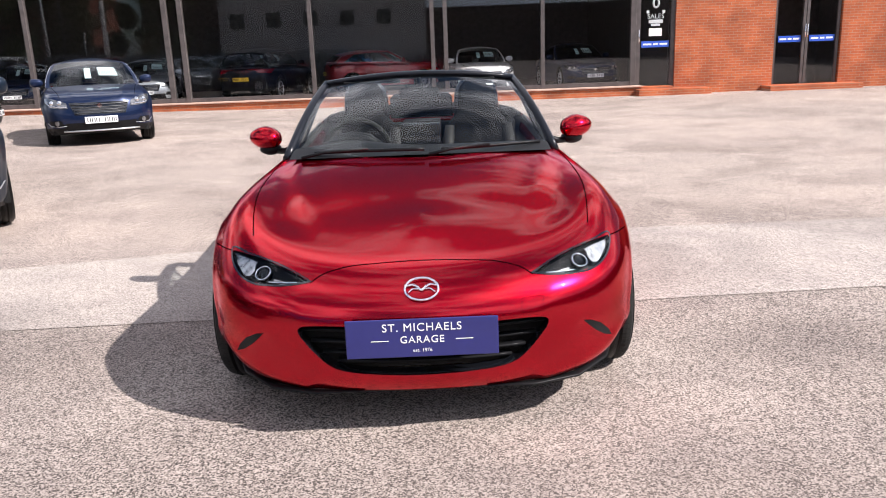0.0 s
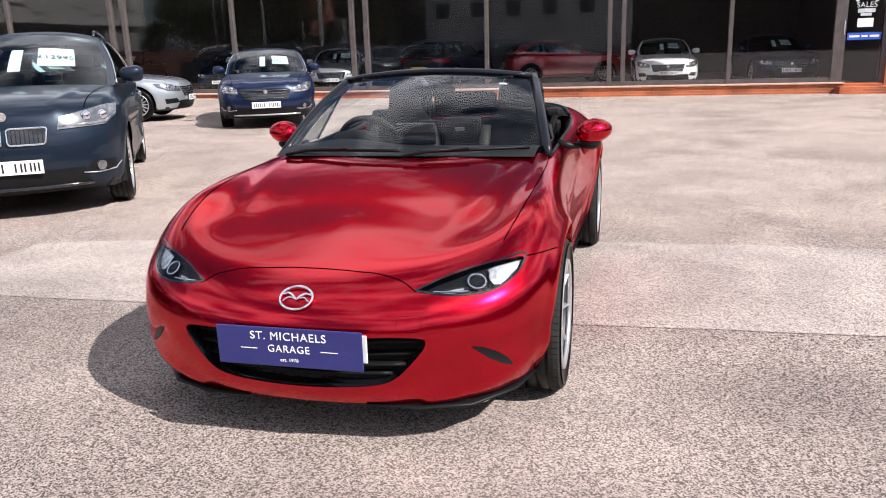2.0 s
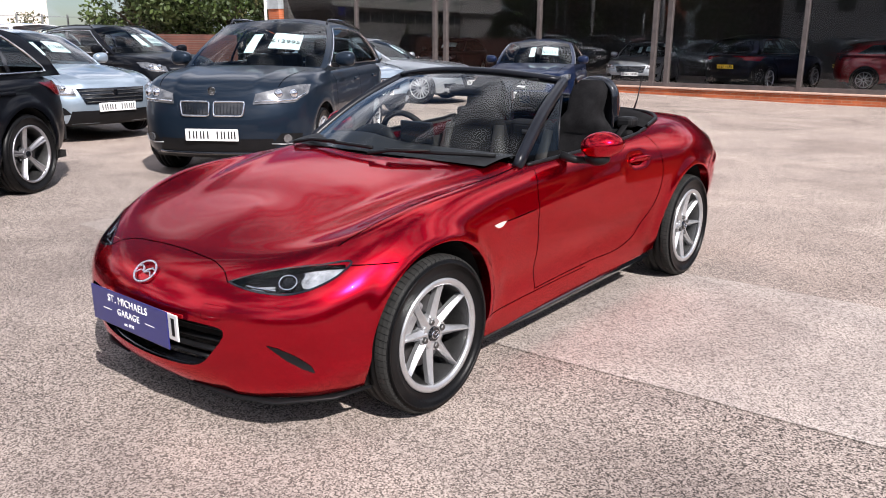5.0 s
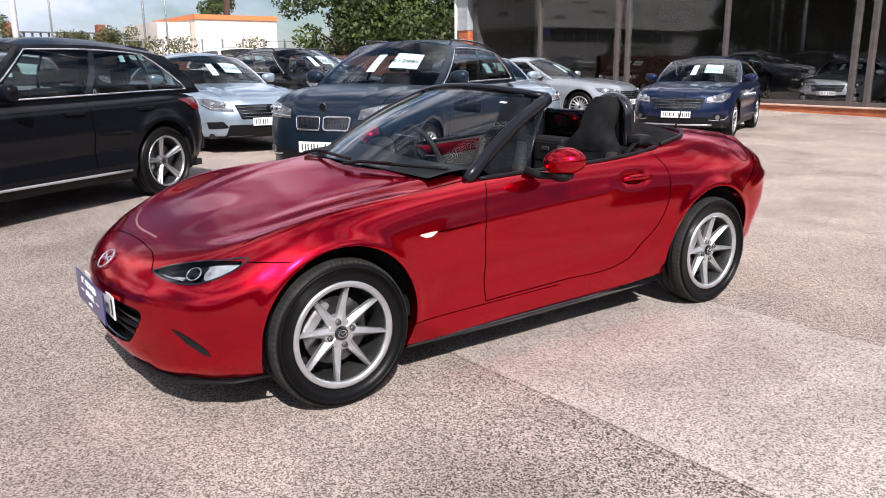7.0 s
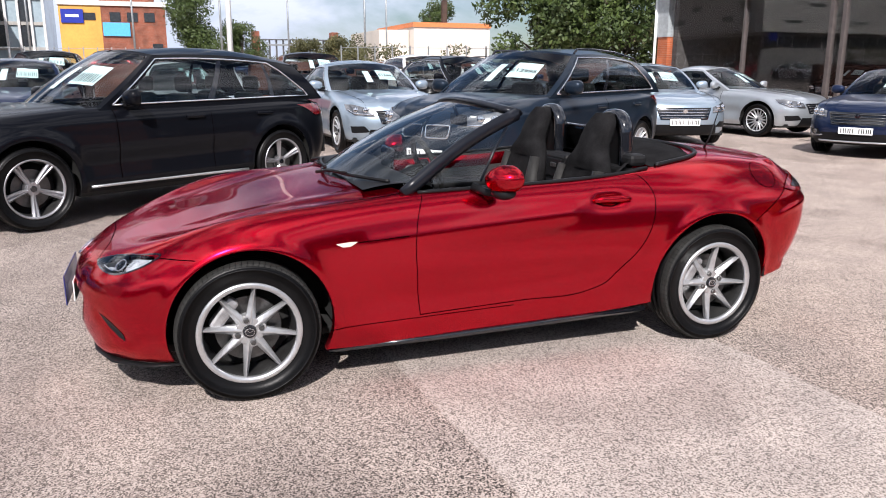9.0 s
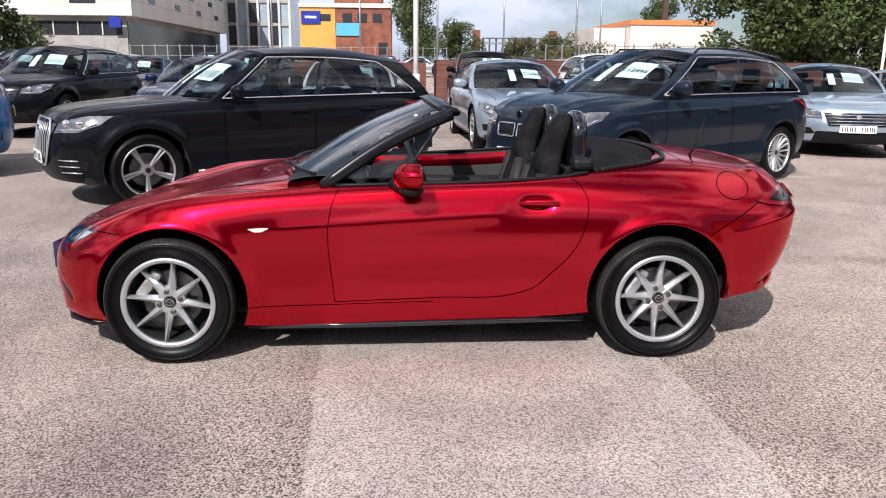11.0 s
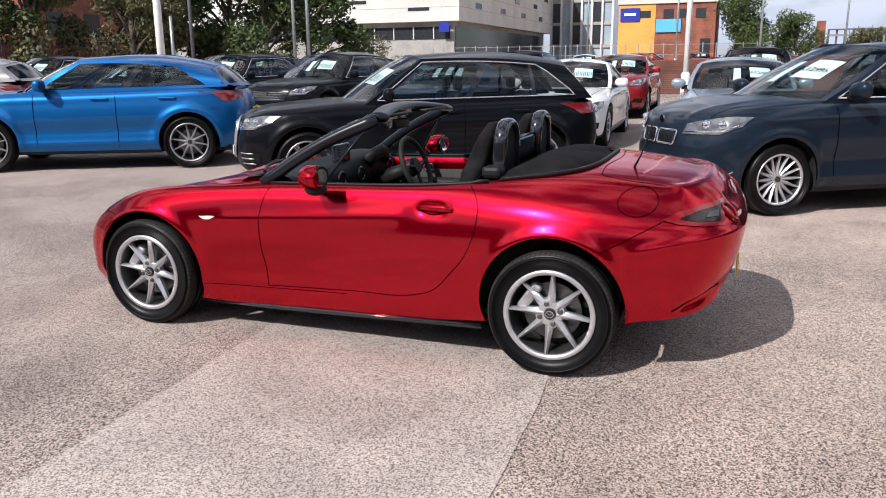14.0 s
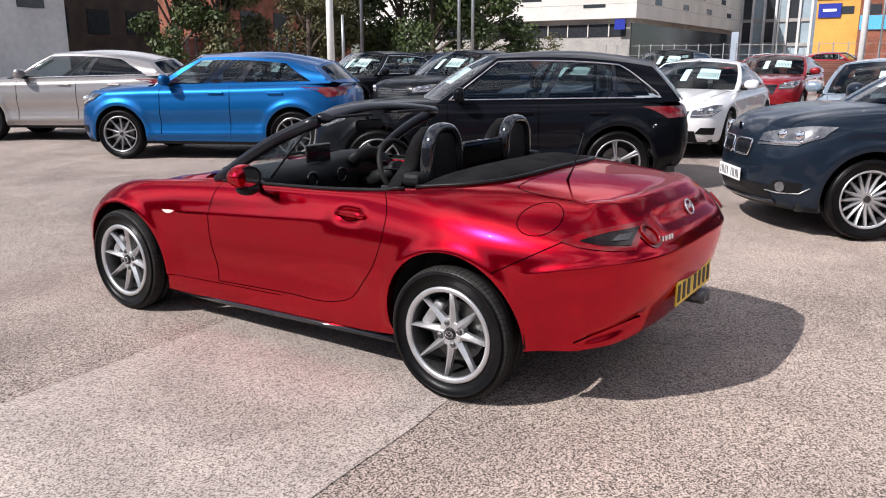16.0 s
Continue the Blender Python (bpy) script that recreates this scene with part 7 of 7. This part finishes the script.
hedge("hedge", [(-47, 11), (-40, 14), (-35, 19), (-30, 24), (-27, 30)], 2.1, 31, LEAF_DRY, "overgrown green hedge behind a wire fence")
hedge("bushes", [(-58, -26.5), (-59, -31), (-57, -36)], 3.0, 32, LEAF_DRY, "yellow green bushes before the pale building")
hedge("bushes", [(-70, 6), (-72, 12), (-74, 17)], 1.5, 33, LEAF_DRY, "brownish scrub at the far edge")

# ---- walls, fences, poles ----
setting("wall_car_park", boxed(-21.4, -21.0, 1.1, 14.0, -.2, 1.62, .01), BRICK_OLD, "old red brick boundary wall")
setting("wall_car_park_long", boxed(-26.4, -26.0, -20.0, 1.0, -.2, 1.55, .01), BRICK_OLD, "old red brick boundary wall")
GALV = mat("galvanised_steel", (0.34, 0.36, 0.37), 0.45, 0.7, var=0.2)
POLE_WHITE = mat("white_pole_paint", (0.78, 0.78, 0.76), 0.5, var=0.08)
POLE_GREY = mat("grey_pole_paint", (0.10, 0.10, 0.11), 0.5, var=0.2)


def pole(x, y, h, r, material, label, arm=0.0):
    p = base("lamp_post", at_ground(x, y), label, "pole")
    part("shaft", tubed([(0, 0, -.2), (0, 0, h * .5), (0, 0, h)], [r, r * .9, r * .75], 12), material, p, smooth=True)
    part("foot", tubed([(0, 0, -.1), (0, 0, .9), (0, 0, .95)], [r * 1.5, r * 1.5, r * 1.1], 12), material, p, smooth=True)
    if arm:
        part("arm", tubed([(0, 0, h - .05), (arm * .5, 0, h + .2), (arm, 0, h + .25)], .04, 8), material, p, smooth=True)
        part("lantern", boxed(arm - .1, arm + .5, -.12, .12, h + .2, h + .32, .03), material, p)


pole(-19.6, .47, 7.0, .085, POLE_WHITE, "white painted steel post by a brick wall")
pole(-26.3, -23.9, 8.0, .20, POLE_WHITE, "white painted steel post before trees")
for x, y, h in ((-34.4, -21.5, 8), (-34.9, -20.9, 8), (-30.3, -25.2, 8), (-28.5, -25.0, 3.6)):
    pole(x, y, h, .10, POLE_GREY if h > 7 and x > -31 else GALV, "slim grey street lamp post", 0.0)
for x, y, h in ((-62, 3.2, 9), (-75, 10.5, 10), (-68, -3.5, 9), (-58, 14, 9), (-72, -12, 10), (-66, 18, 9)):
    pole(x, y, h, .09, GALV, "slim galvanised street lamp post", 1.0)


def palisade(x0, y0, x1, y1, h, step, label):
    f = base("fence", pose(0, 0, 0), label, "fence")
    n = int(math.hypot(x1 - x0, y1 - y0) / step)
    for k in range(n + 1):
        x, y = x0 + (x1 - x0) * k / n, y0 + (y1 - y0) * k / n
        part("fence_post", boxed(x - .035, x + .035, y - .035, y + .035, ground_z(x, y) - .1, ground_z(x, y) + h), GALV, f)
    for q in (.25, .6, .95):
        part("fence_wire", tubed([(x0, y0, ground_z(x0, y0) + h * q), (x1, y1, ground_z(x1, y1) + h * q)], .015, 5), GALV, f)


palisade(-44, 9, -28, 24, 2.3, 1.2, "grey wire fence in front of the hedge")
palisade(-62, -24, -62, 4, 2.2, 1.0, "grey palisade fence along the car park")
palisade(-30, -30, -24, -33.5, 2.6, .45, "tall grey palisade gate")

# ---- far buildings ----
PALE = mat("pale_panel", (0.60, 0.58, 0.54), 0.7, var=0.12, var_scale=0.4, bump=0.1, bump_scale=4)
# Darker version of the pale panel, for recessed storey, roofs, joints and bands.
PALE_SHADE = mat("darker_pale_panel", (0.34, 0.33, 0.31), 0.75, var=0.25, var_scale=0.5)
DARK_BAND = mat("dark_glazing", (0.03, 0.034, 0.04), 0.15, var=0.3)
ORANGE_WALL = mat("ochre_plaster", (0.62, 0.33, 0.07), 0.7, var=0.15, var_scale=0.5)
CREAM = mat("cream_sheeting", (0.66, 0.60, 0.54), 0.6, var=0.1, var_scale=0.4)
RUST = mat("orange_roof_edge", (0.62, 0.20, 0.07), 0.6, var=0.2)
BLUE_SIGN = mat("blue_sign_board", (0.015, 0.030, 0.30), 0.4, var=0.1)
SKY_SIGN = mat("light_blue_sign_board", (0.10, 0.42, 0.75), 0.4, var=0.15)
LIME = mat("lime_sign_board", (0.28, 0.62, 0.04), 0.5, var=0.1)
FAR_BRICK = brickwork("far_red_brick", (0.30, 0.085, 0.045), (0.24, 0.07, 0.04), (0.28, 0.20, 0.16))
WHITE_WALL = mat("white_plaster", (0.62, 0.62, 0.62), 0.8, var=0.18, var_scale=0.4)
DARK_BRICK = brickwork("dark_brick", (0.075, 0.045, 0.035), (0.06, 0.038, 0.03), (0.07, 0.06, 0.05))

b = base("office_building", pose(-66.5, -23.1, .9), "pale panelled office block with dark strip windows", "building")
part("wall", boxed(-38, 0, -34, 0, 4.6, 15, .02), PALE, b, "pale panelled upper storeys")
part("wall", boxed(-37.2, -.8, -33.2, -.8, -1, 4.6), PALE_SHADE, b, "recessed grey ground storey")
part("roof", boxed(-38.2, .2, -34.2, .2, 15, 15.4), PALE_SHADE, b)
for z in (3.0,):
    part("window", boxed(-.82, -.74, -26, -1.2, z, z + 1.15), DARK_BAND, b)
    for k in range(12):
        part("window_frame", boxed(-.76, -.66, -26 + 2.1 * k, -25.9 + 2.1 * k, z, z + 1.15), PALE, b)
part("window", boxed(-36.5, -1.0, -.82, -.74, .3, 4.2), DARK_BAND, b)
rng = np.random.default_rng(5)
for k in range(9):
    y = -3 - 3.3 * k
    z = (5.6, 7.4, 6.4)[k % 3]
    part("window", boxed(-.04, .03, y - 2.2, y, z, z + .32), DARK_BAND, b)
for k in range(12):
    x = -2 - 2.9 * k
    z = (7.4, 6.0, 8.6)[k % 3]
    part("window", boxed(x - 1.9, x, -.04, .03, z, z + .55), DARK_BAND, b)
for z in (5.9, 7.2, 8.5, 9.8):
    part("panel_joint", boxed(-38, .012, -34, .012, z - .02, z + .02), PALE_SHADE, b)
part("blue_sign", boxed(.02, .08, -2.0, -1.0, 3.6, 4.5), BLUE_SIGN, b)

b = base("glass_office", pose(-105, -19, 1.3), "tall glass office with white fins", "building")
part("wall", boxed(-10, 0, -4.2, 4.4, -1, 16), mat("pale_blue_glazing", (0.32, 0.40, 0.45), 0.15, var=0.2, var_scale=.3), b, "pale blue glass wall")
for k in range(7):
    y = -4.1 + 1.4 * k
    part("fin", boxed(0, .35, y - .14, y + .14, 0, 16), WHITE_WALL, b)
for z in (2.5, 5.5, 8.5):
    part("floor_band", boxed(0, .2, -4.2, 4.4, z - .2, z + .2), PALE_SHADE, b)
for k in range(3):
    part("dark_window", boxed(.02, .10, -3.9 + 2.8 * k, -2.9 + 2.8 * k, 2.8, 8.2), DARK_BAND, b)

b = base("retail_building", pose(-82, -5.8, 1.5), "ochre and brick shop building with blue signs", "building")
part("wall", boxed(-12, 0, -4.8, -1.0, -1, 6.0), ORANGE_WALL, b, "ochre rendered wall")
part("wall", boxed(-12, -.02, -1.0, 5.0, -1, 6.2), FAR_BRICK, b, "brick wall")
part("roof", boxed(-12, .15, -4.9, 5.1, 6.0, 6.45), PALE, b)
part("upper_storey", boxed(-10, -2, -1.2, 4.0, 6.4, 9.5), FAR_BRICK, b)
for k in range(3):
    part("window", boxed(-.03, .05, -.2 + 1.6 * k, .8 + 1.6 * k, 4.5, 5.4), DARK_BAND, b)
part("window", boxed(-.03, .05, -2.6, -1.5, 4.6, 5.3), DARK_BAND, b)
part("blue_sign", boxed(.02, .15, -4.6, -2.6, 4.3, 5.6), BLUE_SIGN, b, "dark blue sign with pale writing")
part("sign_writing", boxed(.15, .17, -4.2, -3.0, 4.85, 5.1), WHITE_INK, b)
part("blue_sign", boxed(.02, .15, -.9, 1.6, 3.1, 4.4), SKY_SIGN, b, "light blue sign")
part("door", boxed(-.02, .06, 3.6, 4.6, 0, 2.4), DARK_BAND, b)

b = base("warehouse", pose(-72, 26.5, 1.0), "cream warehouse with an orange roof edge", "building")
part("wall", boxed(-14, 0, -4.0, 4.2, -1, 4.55), CREAM, b)
part("roof", boxed(-14, .15, -4.1, 4.3, 4.55, 5.0), RUST, b, "orange roof edge")
part("annexe", boxed(-14, -1.5, -7.2, -4.1, -1, 4.3), CREAM, b)
part("chimney", boxed(-4, -3.5, .3, .8, 5.0, 7.5), DARK_BRICK, b)

b = base("gantry", pose(-115, 17.7, .8), "long open steel gantry on the skyline", "structure")
part("beam", boxed(-.5, .5, -5, 5, 4.0, 4.25), GALV, b)
part("beam", boxed(-.5, .5, -5, 5, 4.8, 4.95), POLE_GREY, b)
for k in range(11):
    part("post", boxed(-.15, .15, -5 + k - .12, -5 + k + .12, 0, 4.95), POLE_GREY, b)
for y in (-6, 5.6):
    part("brick_tower", boxed(-1, 1, y - .5, y + .5, -1, 6.0), FAR_BRICK, b)

b = base("white_building", pose(-13, -37, .3), "white rendered building with small windows", "building")
part("wall", boxed(-7.3, 13, -12, 0, -1, 9), WHITE_WALL, b)
for k in range(5):
    part("window", boxed(-6.2 + 3.6 * k, -4.8 + 3.6 * k, -.02, .05, 3.9, 5.3), DARK_BAND, b)
b = base("brick_building", pose(-24, -41, .4), "dark brown brick building in shade", "building")
part("wall", boxed(-5, 4, -10, 0, -1, 8), DARK_BRICK, b)
part("roof", boxed(-5.2, 4.2, -10, .25, 8, 8.5), POLE_GREY, b)
for k in range(3):
    part("window", boxed(-4 + 2.6 * k, -2.6 + 2.6 * k, -.02, .05, 2.8, 4.2), DARK_BAND, b)
b = base("brick_building", pose(-43, -42, .6), "red brick building behind trees", "building")
part("wall", boxed(-6, 8, -8, 0, -1, 9), FAR_BRICK, b)
for k in range(4):
    part("window", boxed(-5 + 3.3 * k, -3.6 + 3.3 * k, -.02, .05, 3.0, 4.6), DARK_BAND, b)
b = base("sign_post", at_ground(-46.1, -31.0), "lime green and white roadside sign", "sign")
part("board", boxed(-.06, .06, -1.0, .0, 2.9, 3.9, .02), LIME, b)
part("board", boxed(-.06, .06, -1.0, .0, 2.3, 2.9, .02), WHITE_WALL, b)
part("post", boxed(-.05, .05, -.56, -.44, -.3, 2.9), GALV, b)

# plain unseen walls, added behind the camera to close the place and darken reflections
setting("reflection_wall_east", boxed(26, 26.5, -45, 40, -.5, 6.5), DARK_BRICK, "unseen dark brick wall added for reflections")
setting("reflection_wall_south", boxed(0, 27, -46, -45.5, -.5, 6.0), DARK_BRICK, "unseen dark brick wall added for reflections")
